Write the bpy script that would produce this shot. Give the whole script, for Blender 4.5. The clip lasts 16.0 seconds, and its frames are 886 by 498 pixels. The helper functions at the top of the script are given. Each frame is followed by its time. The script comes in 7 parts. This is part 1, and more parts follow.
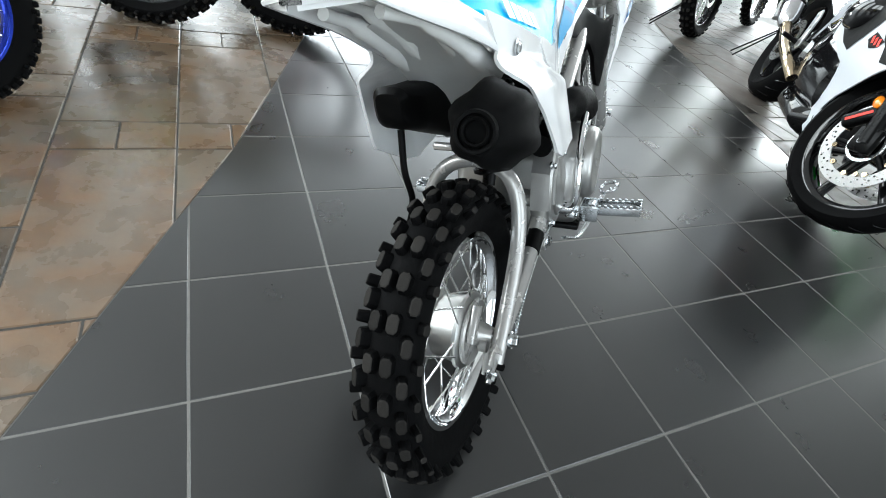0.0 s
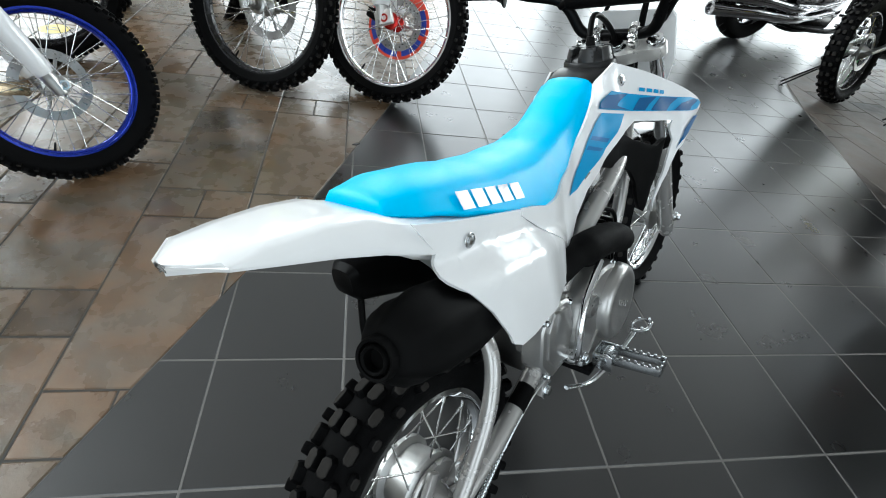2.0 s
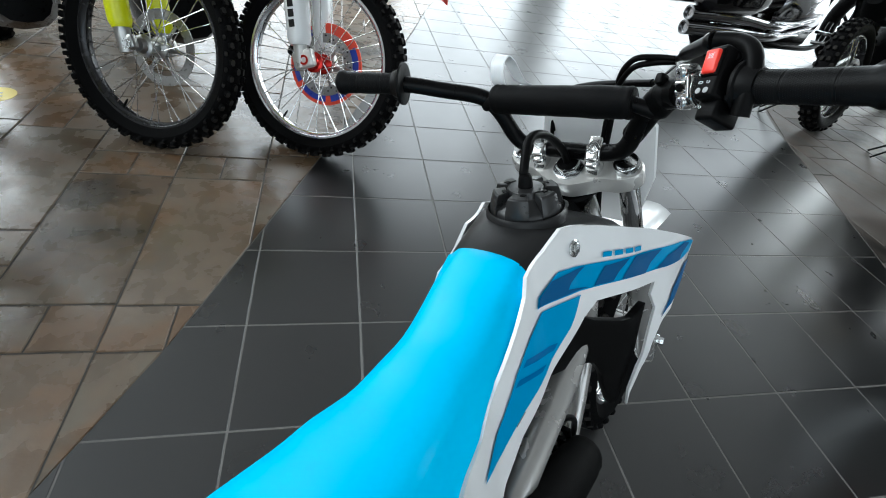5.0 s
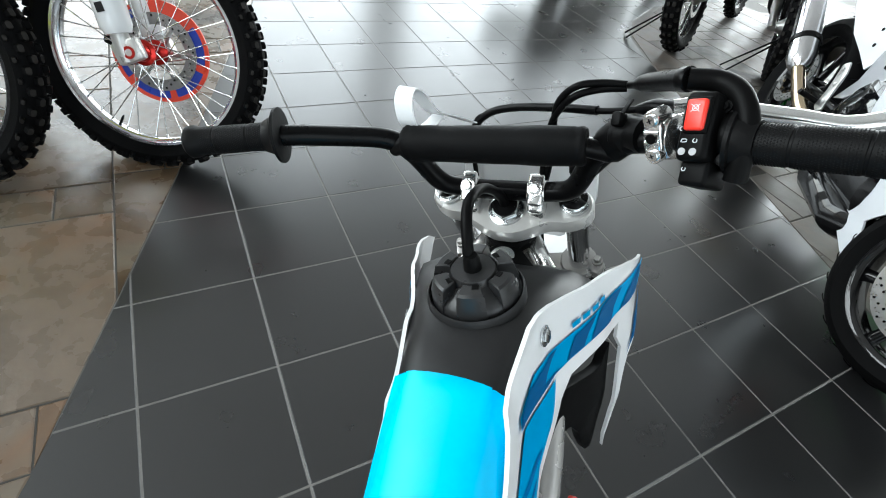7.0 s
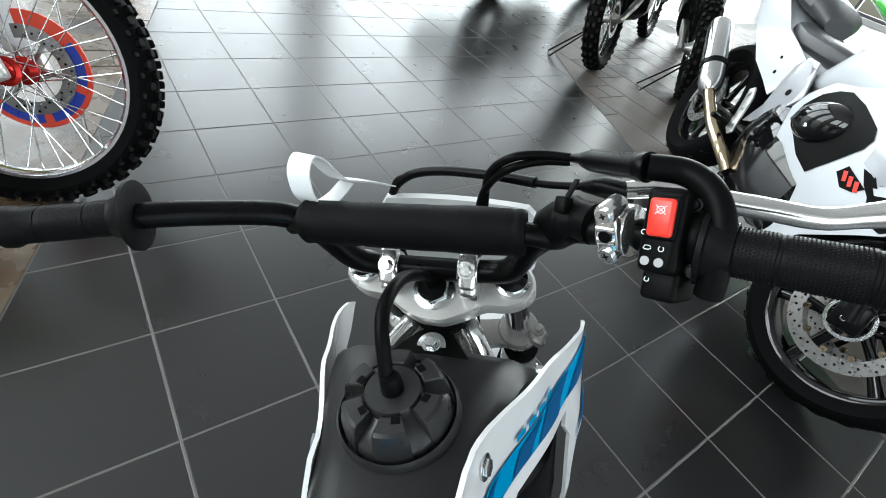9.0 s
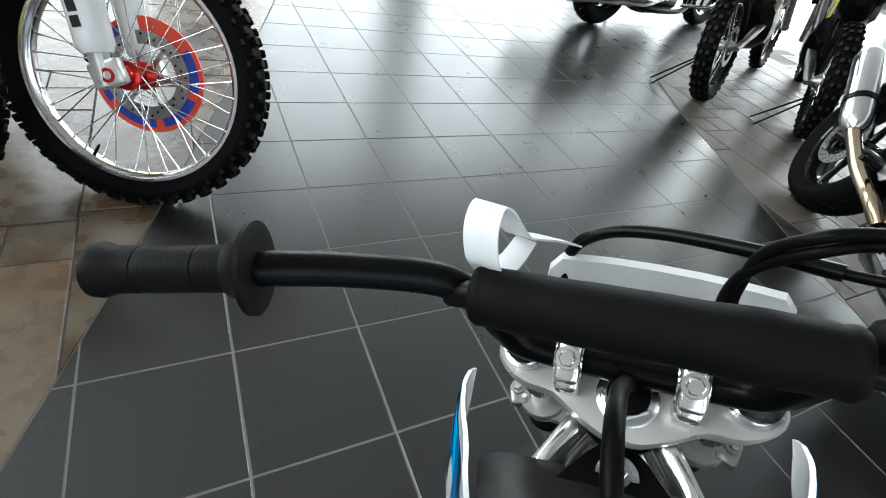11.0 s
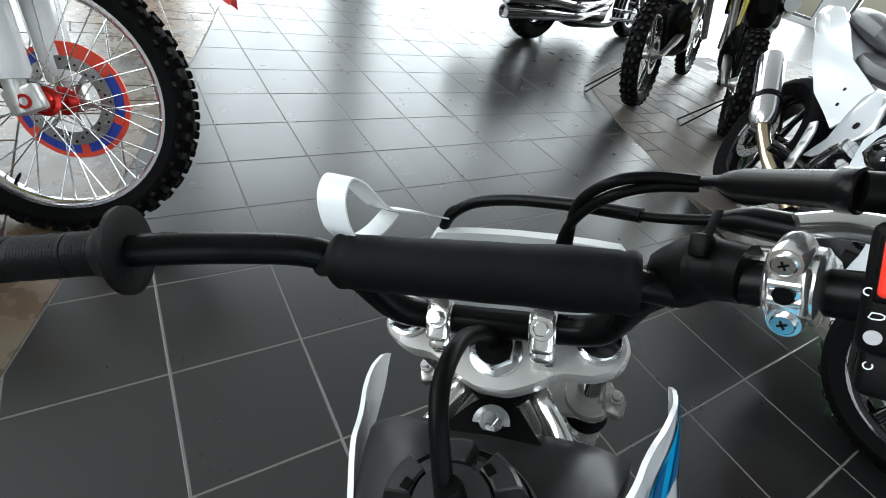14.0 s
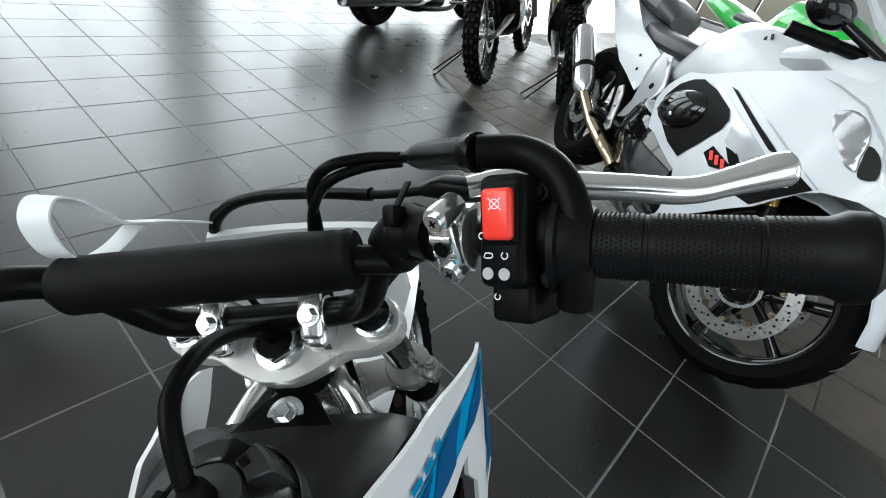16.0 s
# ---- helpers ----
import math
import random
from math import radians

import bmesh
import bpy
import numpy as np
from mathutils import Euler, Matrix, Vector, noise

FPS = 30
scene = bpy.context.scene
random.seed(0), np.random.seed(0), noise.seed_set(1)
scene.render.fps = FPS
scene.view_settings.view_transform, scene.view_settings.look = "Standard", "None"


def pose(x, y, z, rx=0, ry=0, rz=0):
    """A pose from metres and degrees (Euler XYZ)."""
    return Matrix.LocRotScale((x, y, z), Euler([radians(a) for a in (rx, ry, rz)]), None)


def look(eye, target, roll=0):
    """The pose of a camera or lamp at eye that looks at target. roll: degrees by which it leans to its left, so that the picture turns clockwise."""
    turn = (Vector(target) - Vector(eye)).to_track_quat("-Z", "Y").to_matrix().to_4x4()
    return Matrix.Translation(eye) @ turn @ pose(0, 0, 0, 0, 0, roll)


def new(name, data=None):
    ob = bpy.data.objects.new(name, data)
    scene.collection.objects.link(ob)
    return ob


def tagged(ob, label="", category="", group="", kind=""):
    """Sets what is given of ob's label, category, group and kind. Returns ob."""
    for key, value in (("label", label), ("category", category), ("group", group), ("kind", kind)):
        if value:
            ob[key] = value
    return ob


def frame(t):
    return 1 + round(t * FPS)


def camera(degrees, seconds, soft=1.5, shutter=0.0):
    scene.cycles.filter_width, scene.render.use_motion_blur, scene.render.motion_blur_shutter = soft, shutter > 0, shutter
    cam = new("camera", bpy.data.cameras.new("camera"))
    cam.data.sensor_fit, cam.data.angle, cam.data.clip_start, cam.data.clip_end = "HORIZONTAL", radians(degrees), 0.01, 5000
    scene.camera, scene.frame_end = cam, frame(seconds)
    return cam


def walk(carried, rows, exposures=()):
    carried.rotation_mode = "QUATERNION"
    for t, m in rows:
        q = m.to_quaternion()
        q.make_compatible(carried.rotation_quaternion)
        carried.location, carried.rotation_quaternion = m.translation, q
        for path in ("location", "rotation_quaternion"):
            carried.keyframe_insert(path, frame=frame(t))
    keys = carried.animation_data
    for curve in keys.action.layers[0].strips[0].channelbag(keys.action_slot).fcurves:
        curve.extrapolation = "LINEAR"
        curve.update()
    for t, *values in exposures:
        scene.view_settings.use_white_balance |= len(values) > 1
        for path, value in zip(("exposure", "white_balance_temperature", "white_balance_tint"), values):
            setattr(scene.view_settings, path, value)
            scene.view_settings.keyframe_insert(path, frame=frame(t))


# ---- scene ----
cam = camera(86.6, 16.0, soft=1.0)
PATH = [
    (0, (0.106, -0.499, 0.82), (0.896, 0.79, -0.489), 16.1),
    (0.5, (0.129, -0.489, 0.877), (0.902, 0.822, -0.421), 16.2),
    (1, (0.172, -0.465, 0.922), (0.869, 0.898, -0.365), 15.0),
    (1.5, (0.237, -0.432, 0.955), (0.78, 0.987, -0.346), 13.0),
    (2, (0.303, -0.397, 0.985), (0.68, 1.068, -0.323), 11.6),
    (2.5, (0.362, -0.366, 1.008), (0.622, 1.127, -0.298), 11.0),
    (3, (0.41, -0.323, 1.025), (0.594, 1.18, -0.281), 10.8),
    (3.5, (0.443, -0.238, 1.034), (0.61, 1.271, -0.268), 11.0),
    (4, (0.456, -0.14, 1.025), (0.672, 1.365, -0.274), 11.7),
    (4.5, (0.48, -0.052, 1.028), (0.812, 1.44, -0.262), 11.7),
    (4.7, (0.492, -0.016, 1.022), (0.88, 1.464, -0.265), 12.1),
    (6.8, (0.528, 0.231, 1.04), (1.305, 1.429, -0.36), 12.4),
    (7, (0.523, 0.239, 1.048), (1.354, 1.409, -0.346), 13.5),
    (7.5, (0.523, 0.259, 1.063), (1.465, 1.375, -0.303), 15.4),
    (8, (0.527, 0.267, 1.066), (1.545, 1.346, -0.276), 16.7),
    (8.5, (0.557, 0.295, 1.058), (1.624, 1.35, -0.264), 17.7),
    (9, (0.595, 0.336, 1.045), (1.663, 1.398, -0.271), 18.0),
    (9.5, (0.613, 0.377, 1.038), (1.615, 1.495, -0.284), 17.6),
    (10, (0.608, 0.417, 1.013), (1.541, 1.579, -0.321), 17.1),
    (10.2, (0.603, 0.435, 1.003), (1.509, 1.613, -0.335), 16.8),
    (12.3, (0.567, 0.49, 0.953), (1.405, 1.792, -0.314), 15.5),
    (12.5, (0.571, 0.49, 0.952), (1.41, 1.793, -0.312), 15.4),
    (13, (0.584, 0.471, 0.958), (1.44, 1.768, -0.302), 15.4),
    (13.5, (0.597, 0.44, 0.971), (1.499, 1.714, -0.279), 15.5),
    (14, (0.623, 0.407, 0.984), (1.624, 1.626, -0.246), 15.4),
    (14.5, (0.641, 0.384, 0.993), (1.751, 1.518, -0.225), 15.6),
    (15, (0.664, 0.367, 1.0), (1.869, 1.42, -0.199), 15.8),
    (15.5, (0.681, 0.351, 1.008), (1.967, 1.33, -0.171), 15.7),
    (16, (0.688, 0.34, 1.011), (2.029, 1.259, -0.154), 15.7),
]
EXPOSURE = [(t, e, k, 2) for t, e, k in ((0, 0.72, 6200), (0.5, 0.66, 6200), (1, 0.45, 6200), (2, 0.2, 6200), (3, 0.02, 6120), (4, -0.22, 6080), (4.6, -0.1, 6080), (6, 0.12, 6150), (6.8, 0.42, 6200), (7.6, 0.36, 6220), (9, 0.3, 6220), (10, 0.28, 6220), (12.5, 0.17, 6220), (14, 0.12, 6220), (16, -0.1, 6220))]
walk(cam, [(t, look(eye, target, roll)) for t, eye, target, roll in PATH], EXPOSURE)

# ---- light ----
world = bpy.data.worlds.new("showroom_sky")
scene.world = world
world.use_nodes = True
_wn = world.node_tree.nodes
_sky = _wn.new("ShaderNodeTexSky")
_sky.sky_type, _sky.sun_disc, _sky.sun_elevation, _sky.sun_rotation = "NISHITA", False, radians(78), radians(14)
_wn["Background"].inputs["Strength"].default_value = 0.12
world.node_tree.links.new(_sky.outputs[0], _wn["Background"].inputs["Color"])
sun_data = bpy.data.lights.new("sun", "SUN")
sun_data.energy, sun_data.angle, sun_data.color = 0.5, radians(25), (1.0, 0.96, 0.9)
sun_ob = new("sun", sun_data)
sun_ob.matrix_world = look((2, 6, 20), (1, 2, 0))


def window_light(x, y, z, w, h, target, watts, color=(1.0, 1.0, 1.0)):
    d = bpy.data.lights.new("window_light", "AREA")
    d.shape, d.size, d.size_y, d.energy, d.color = "RECTANGLE", w, h, watts, color
    o = new("window_light", d)
    o.matrix_world = look((x, y, z), target)
    return o


# ---- materials ----
def nodes_of(name):
    m = bpy.data.materials.new(name)
    m.use_nodes = True
    nt = m.node_tree
    return m, nt, nt.nodes["Principled BSDF"]


def pbr(name, color, rough=0.5, metal=0.0, vary=0.06, scale=40.0, bump=0.0, bump_scale=300.0, coat=0.0, rough_vary=0.08, emit=0.0, spec=0.5, random_vary=0.0):
    """A surface with mottling at two scales, uneven gloss and fine relief."""
    m, nt, b = nodes_of(name)
    N, L = nt.nodes.new, nt.links.new
    co = N("ShaderNodeTexCoord")
    n1 = N("ShaderNodeTexNoise"); n1.inputs["Scale"].default_value = scale; n1.inputs["Detail"].default_value = 5
    n2 = N("ShaderNodeTexNoise"); n2.inputs["Scale"].default_value = scale * 7.3; n2.inputs["Detail"].default_value = 3
    L(co.outputs["Object"], n1.inputs["Vector"]); L(co.outputs["Object"], n2.inputs["Vector"])
    add = N("ShaderNodeMath"); add.operation = "MULTIPLY_ADD"
    L(n2.outputs["Fac"], add.inputs[0]); add.inputs[1].default_value = 0.5; L(n1.outputs["Fac"], add.inputs[2])
    src = add.outputs[0]
    lo, hi = 0.75 - 0.45, 0.75 + 0.45
    mr = N("ShaderNodeMapRange"); mr.inputs["From Min"].default_value = lo; mr.inputs["From Max"].default_value = hi
    mr.inputs["To Min"].default_value = 1 - vary; mr.inputs["To Max"].default_value = 1 + vary
    L(src, mr.inputs["Value"])
    val = mr.outputs[0]
    if random_vary:
        oi = N("ShaderNodeObjectInfo")
        m2 = N("ShaderNodeMapRange"); m2.inputs["To Min"].default_value = 1 - random_vary; m2.inputs["To Max"].default_value = 1 + random_vary
        L(oi.outputs["Random"], m2.inputs["Value"])
        mm = N("ShaderNodeMath"); mm.operation = "MULTIPLY"
        L(val, mm.inputs[0]); L(m2.outputs[0], mm.inputs[1]); val = mm.outputs[0]
    hsv = N("ShaderNodeHueSaturation"); hsv.inputs["Color"].default_value = (*color, 1)
    L(val, hsv.inputs["Value"]); L(hsv.outputs[0], b.inputs["Base Color"])
    r = N("ShaderNodeMapRange"); r.inputs["From Min"].default_value = lo; r.inputs["From Max"].default_value = hi
    r.inputs["To Min"].default_value = max(0.02, rough - rough_vary); r.inputs["To Max"].default_value = min(1, rough + rough_vary)
    L(n1.outputs["Fac"], r.inputs["Value"]); L(r.outputs[0], b.inputs["Roughness"])
    b.inputs["Metallic"].default_value = metal
    b.inputs["Specular IOR Level"].default_value = spec
    b.inputs["Coat Weight"].default_value = coat
    b.inputs["Coat Roughness"].default_value = 0.05
    if bump:
        n3 = N("ShaderNodeTexNoise"); n3.inputs["Scale"].default_value = bump_scale; n3.inputs["Detail"].default_value = 4
        L(co.outputs["Object"], n3.inputs["Vector"])
        bp = N("ShaderNodeBump"); bp.inputs["Strength"].default_value = bump; bp.inputs["Distance"].default_value = 0.002
        L(n3.outputs["Fac"], bp.inputs["Height"]); L(bp.outputs[0], b.inputs["Normal"])
    if emit:
        b.inputs["Emission Color"].default_value = (*color, 1)
        b.inputs["Emission Strength"].default_value = emit
    return m


def tile_material():
    m, nt, b = nodes_of("black_porcelain")
    N, L = nt.nodes.new, nt.links.new
    co = N("ShaderNodeNewGeometry")
    n1 = N("ShaderNodeTexNoise"); n1.inputs["Scale"].default_value = 5; n1.inputs["Detail"].default_value = 6
    n4 = N("ShaderNodeTexNoise"); n4.inputs["Scale"].default_value = 7; n4.inputs["Detail"].default_value = 4
    for n in (n1, n4):
        L(co.outputs["Position"], n.inputs["Vector"])
    oi = N("ShaderNodeObjectInfo")
    a = N("ShaderNodeMath"); a.operation = "MULTIPLY_ADD"; a.inputs[1].default_value = 0.35
    L(oi.outputs["Random"], a.inputs[0]); L(n1.outputs["Fac"], a.inputs[2])
    cr = N("ShaderNodeValToRGB")
    cr.color_ramp.elements[0].position, cr.color_ramp.elements[0].color = 0.3, (0.007, 0.007, 0.0073, 1)
    cr.color_ramp.elements[1].position, cr.color_ramp.elements[1].color = 1.0, (0.0105, 0.0105, 0.0108, 1)
    L(a.outputs[0], cr.inputs[0]); L(cr.outputs[0], b.inputs["Base Color"])
    r = N("ShaderNodeMapRange"); r.inputs["From Min"].default_value = 0.3; r.inputs["From Max"].default_value = 0.75
    r.inputs["To Min"].default_value = 0.27; r.inputs["To Max"].default_value = 0.31
    L(n4.outputs["Fac"], r.inputs["Value"]); L(r.outputs[0], b.inputs["Roughness"])
    b.inputs["Specular IOR Level"].default_value = 1.0
    return m


def stone_material(name, grey, gloss):
    m, nt, b = nodes_of(name)
    N, L = nt.nodes.new, nt.links.new
    geo = N("ShaderNodeNewGeometry")
    oi = N("ShaderNodeObjectInfo")
    off = N("ShaderNodeVectorMath"); off.operation = "SCALE"
    comb = N("ShaderNodeCombineXYZ")
    L(oi.outputs["Random"], comb.inputs[0]); L(oi.outputs["Random"], comb.inputs[2]); L(comb.outputs[0], off.inputs[0]); off.inputs["Scale"].default_value = 37
    pos = N("ShaderNodeVectorMath"); L(geo.outputs["Position"], pos.inputs[0]); L(off.outputs[0], pos.inputs[1])
    n1 = N("ShaderNodeTexNoise"); n1.inputs["Scale"].default_value = 3.6; n1.inputs["Detail"].default_value = 6; n1.inputs["Distortion"].default_value = 0.7
    n2 = N("ShaderNodeTexNoise"); n2.inputs["Scale"].default_value = 14; n2.inputs["Detail"].default_value = 9; n2.inputs["Distortion"].default_value = 0.15
    n3 = N("ShaderNodeTexNoise"); n3.inputs["Scale"].default_value = 9; n3.inputs["Detail"].default_value = 12; n3.inputs["Roughness"].default_value = 0.6
    for n in (n1, n2, n3):
        L(pos.outputs[0], n.inputs["Vector"])
    a = N("ShaderNodeMath"); a.operation = "MULTIPLY_ADD"; a.inputs[1].default_value = 0.5
    L(oi.outputs["Random"], a.inputs[0]); L(n1.outputs["Fac"], a.inputs[2])
    cr = N("ShaderNodeValToRGB")
    e = cr.color_ramp.elements
    e[0].position, e[0].color = 0.4, (0.045, 0.033, 0.022, 1)
    e[1].position, e[1].color = 1.0, (0.2, 0.15, 0.105, 1)
    k = e.new(0.55); k.color = (0.135, 0.088, 0.05, 1)
    k = e.new(0.68); k.color = (0.16, 0.13, 0.092, 1)
    k = e.new(0.84); k.color = (0.2, 0.118, 0.062, 1)
    L(a.outputs[0], cr.inputs[0])
    mx = N("ShaderNodeMixRGB"); mx.blend_type = "MULTIPLY"; mx.inputs[0].default_value = 0.45
    c2 = N("ShaderNodeValToRGB"); c2.color_ramp.elements[0].position, c2.color_ramp.elements[0].color = 0.32, (0.35, 0.33, 0.32, 1)
    c2.color_ramp.elements[1].position = 0.62
    L(n2.outputs["Fac"], c2.inputs[0]); L(cr.outputs[0], mx.inputs[1]); L(c2.outputs[0], mx.inputs[2])
    hs = N("ShaderNodeHueSaturation"); hs.inputs["Saturation"].default_value = grey; hs.inputs["Value"].default_value = 0.4 + 0.49 * grey
    L(mx.outputs[0], hs.inputs["Color"]); L(hs.outputs[0], b.inputs["Base Color"])
    r = N("ShaderNodeMapRange"); r.inputs["From Min"].default_value = 0.3; r.inputs["From Max"].default_value = 0.7
    r.inputs["To Min"].default_value, r.inputs["To Max"].default_value = gloss
    b.inputs["Specular IOR Level"].default_value = 0.75 if grey == 1.0 else 0.3
    L(n2.outputs["Fac"], r.inputs["Value"]); L(r.outputs[0], b.inputs["Roughness"])
    bp = N("ShaderNodeBump"); bp.inputs["Strength"].default_value = 0.35; bp.inputs["Distance"].default_value = 0.006
    L(n3.outputs["Fac"], bp.inputs["Height"]); L(bp.outputs[0], b.inputs["Normal"])
    return m


M = {
    "tile": tile_material(),
    "stone": stone_material("brown_slate", 1.0, (0.2, 0.36)),
    # Same slate for the floor right of the black tiles, greyed and darkened.
    "stone_grey": stone_material("grey_slate", 0.45, (0.4, 0.6)),
    "grout": pbr("grey_grout", (0.165, 0.158, 0.148), 0.8, vary=0.25, scale=30, bump=0.3),
    "grout_dark": pbr("dark_grout", (0.05, 0.047, 0.042), 0.85, vary=0.25, scale=30, bump=0.3),
    "wall": pbr("painted_wall", (0.4, 0.4, 0.395), 0.7, vary=0.04, scale=3, bump=0.1),
    "ceiling": pbr("ceiling_paint", (0.3, 0.3, 0.305), 0.8, vary=0.05, scale=2),
    "frame_dark": pbr("window_metal", (0.05, 0.05, 0.055), 0.4, 0.6),
    "white": pbr("white_plastic", (0.8, 0.805, 0.81), 0.2, vary=0.02, scale=8, coat=0.3, rough_vary=0.06),
    "white_matt": pbr("white_underside_plastic", (0.8, 0.8, 0.79), 0.42, vary=0.04, scale=20, bump=0.05),
    "paint": pbr("pearl_white_paint", (0.6, 0.62, 0.65), 0.28, vary=0.02, scale=6, coat=0.25, rough_vary=0.04),
    "paint_grey": pbr("silver_grey_paint", (0.42, 0.43, 0.46), 0.22, 0.25, vary=0.04, scale=10, coat=0.8),
    "gloss_black": pbr("gloss_black_plastic", (0.004, 0.004, 0.0045), 0.07, vary=0.1, scale=12, coat=0.0, rough_vary=0.03),
    "seat": pbr("cyan_vinyl", (0.0, 0.53, 0.92), 0.42, spec=0.3, vary=0.03, scale=30, bump=0.12, bump_scale=1400, rough_vary=0.06),
    "seat_dark": pbr("grey_vinyl", (0.055, 0.055, 0.06), 0.42, vary=0.08, scale=30, bump=0.12, bump_scale=1200),
    "blue_dark": pbr("deep_blue_decal", (0.0, 0.085, 0.24), 0.45, spec=0.2, vary=0.04),
    "blue_mid": pbr("mid_blue_decal", (0.0, 0.13, 0.36), 0.4, spec=0.2, vary=0.04),
    "blue_light": pbr("light_blue_decal", (0.0, 0.27, 0.55), 0.45, spec=0.2, vary=0.04),
    "decal_white": pbr("white_print", (0.8, 0.82, 0.85), 0.3, vary=0.03),
    "black": pbr("black_plastic", (0.003, 0.003, 0.0031), 0.45, spec=0.06, vary=0.15, scale=50, bump=0.05, bump_scale=900),
    "black_satin": pbr("satin_black_metal", (0.0028, 0.0028, 0.003), 0.34, spec=0.1, vary=0.12, scale=60, bump=0.04),
    "tank": pbr("tank_black_plastic", (0.016, 0.016, 0.0165), 0.4, spec=0.2, vary=0.1, scale=40, bump=0.06, bump_scale=700),
    "cap": pbr("moulded_cap_plastic", (0.018, 0.018, 0.0185), 0.34, spec=0.4, vary=0.12, scale=60, bump=0.05, bump_scale=900),
    "muffler": pbr("heatproof_black", (0.0028, 0.0028, 0.0029), 0.7, spec=0.07, vary=0.2, scale=70, bump=0.2, bump_scale=1200),
    "rubber": pbr("tyre_rubber", (0.0030, 0.0030, 0.0032), 0.7, spec=0.05, vary=0.25, scale=60, bump=0.25, bump_scale=500),
    "block_top": pbr("worn_tread_rubber", (0.017, 0.0155, 0.014), 0.75, spec=0.15, vary=0.35, scale=60, bump=0.25, bump_scale=600, random_vary=0.35),
    "grip": pbr("grip_rubber", (0.0038, 0.0038, 0.004), 0.5, spec=0.1, vary=0.1, scale=80, bump=0.1),
    "pad": pbr("pad_fabric", (0.0030, 0.0030, 0.0032), 0.62, spec=0.08, vary=0.15, scale=90, bump=0.2, bump_scale=1600),
    "chrome": pbr("chrome", (0.78, 0.79, 0.8), 0.08, 1.0, vary=0.04, scale=40, rough_vary=0.04),
    "alloy": pbr("cast_aluminium", (0.42, 0.42, 0.41), 0.38, 1.0, vary=0.08, scale=50, bump=0.1, bump_scale=900),
    "bright_cast": pbr("light_cast_aluminium", (0.42, 0.415, 0.405), 0.36, 0.85, vary=0.06, scale=50, bump=0.08, bump_scale=900),
    "alloy_paint": pbr("silver_painted_metal", (0.46, 0.45, 0.435), 0.3, 0.55, vary=0.03, scale=40, bump=0.02, bump_scale=600),
    "crown": pbr("satin_silver_paint", (0.54, 0.53, 0.51), 0.34, 0.4, vary=0.05, scale=40, bump=0.05, bump_scale=600),
    "rim_alloy": pbr("polished_rim_aluminium", (0.72, 0.72, 0.73), 0.22, 1.0, vary=0.08, scale=60),
    "rim_blue": pbr("anodised_blue_rim", (0.01, 0.035, 0.42), 0.2, 0.75, vary=0.06, coat=0.4),
    "bright_alloy": pbr("polished_cast_alloy", (0.8, 0.8, 0.79), 0.2, 0.92, vary=0.06, scale=40, rough_vary=0.06),
    # Cruiser chrome, its colour darkened against blown-out reflections.
    "dark_chrome": pbr("smoky_chrome", (0.3, 0.3, 0.31), 0.16, 1.0, vary=0.15, scale=20),
    "rim_black": pbr("black_rim", (0.02, 0.02, 0.022), 0.3, 0.4, vary=0.1),
    "steel": pbr("spoke_steel", (0.62, 0.62, 0.61), 0.25, 1.0, vary=0.1),
    "zinc": pbr("zinc_plating", (0.6, 0.62, 0.63), 0.25, 1.0, vary=0.12, scale=90),
    "disc": pbr("brushed_disc", (0.36, 0.355, 0.35), 0.34, 1.0, vary=0.1, scale=90),
    "red": pbr("red_switch", (0.8, 0.035, 0.02), 0.35, vary=0.04),
    "red_anod": pbr("anodised_red", (0.5, 0.02, 0.015), 0.28, 0.7, vary=0.06),
    "red_plastic": pbr("red_plastic", (0.62, 0.04, 0.03), 0.35, vary=0.05),
    "red_guard": pbr("orange_red_plastic", (0.8, 0.07, 0.035), 0.35, vary=0.05),
    "blue_plastic": pbr("blue_print", (0.02, 0.05, 0.38), 0.35, vary=0.05),
    "yellow": pbr("fluorescent_yellow_plastic", (0.7, 0.74, 0.0), 0.35, vary=0.05),
    "yellow_bike": pbr("yellow_plastic", (0.75, 0.6, 0.0), 0.25, vary=0.04, coat=0.3),
    "green": pbr("green_plastic", (0.03, 0.45, 0.05), 0.2, vary=0.04, coat=0.6),
    "orange": pbr("amber_lens", (0.8, 0.22, 0.01), 0.15, vary=0.04, coat=0.5),
    "gold": pbr("heat_tinted_steel", (0.5, 0.4, 0.27), 0.2, 1.0, vary=0.15, scale=20),
    "fork_gold": pbr("gold_fork_tube", (0.55, 0.36, 0.1), 0.2, 1.0, vary=0.06),
    "tag": pbr("white_zip_tag", (0.72, 0.73, 0.74), 0.4, vary=0.03),
    "print_grey": pbr("grey_print", (0.35, 0.35, 0.36), 0.5, vary=0.05),
    "sticker": pbr("yellow_floor_sticker", (0.75, 0.6, 0.12), 0.45, vary=0.06),
    "lens": pbr("clear_lamp_lens", (0.25, 0.25, 0.26), 0.2, 0.5, vary=0.3, scale=40, bump=0.25, bump_scale=40, coat=1.0),
    "smoke": pbr("tinted_screen", (0.5, 0.52, 0.54), 0.08, vary=0.03, coat=0.8),
}


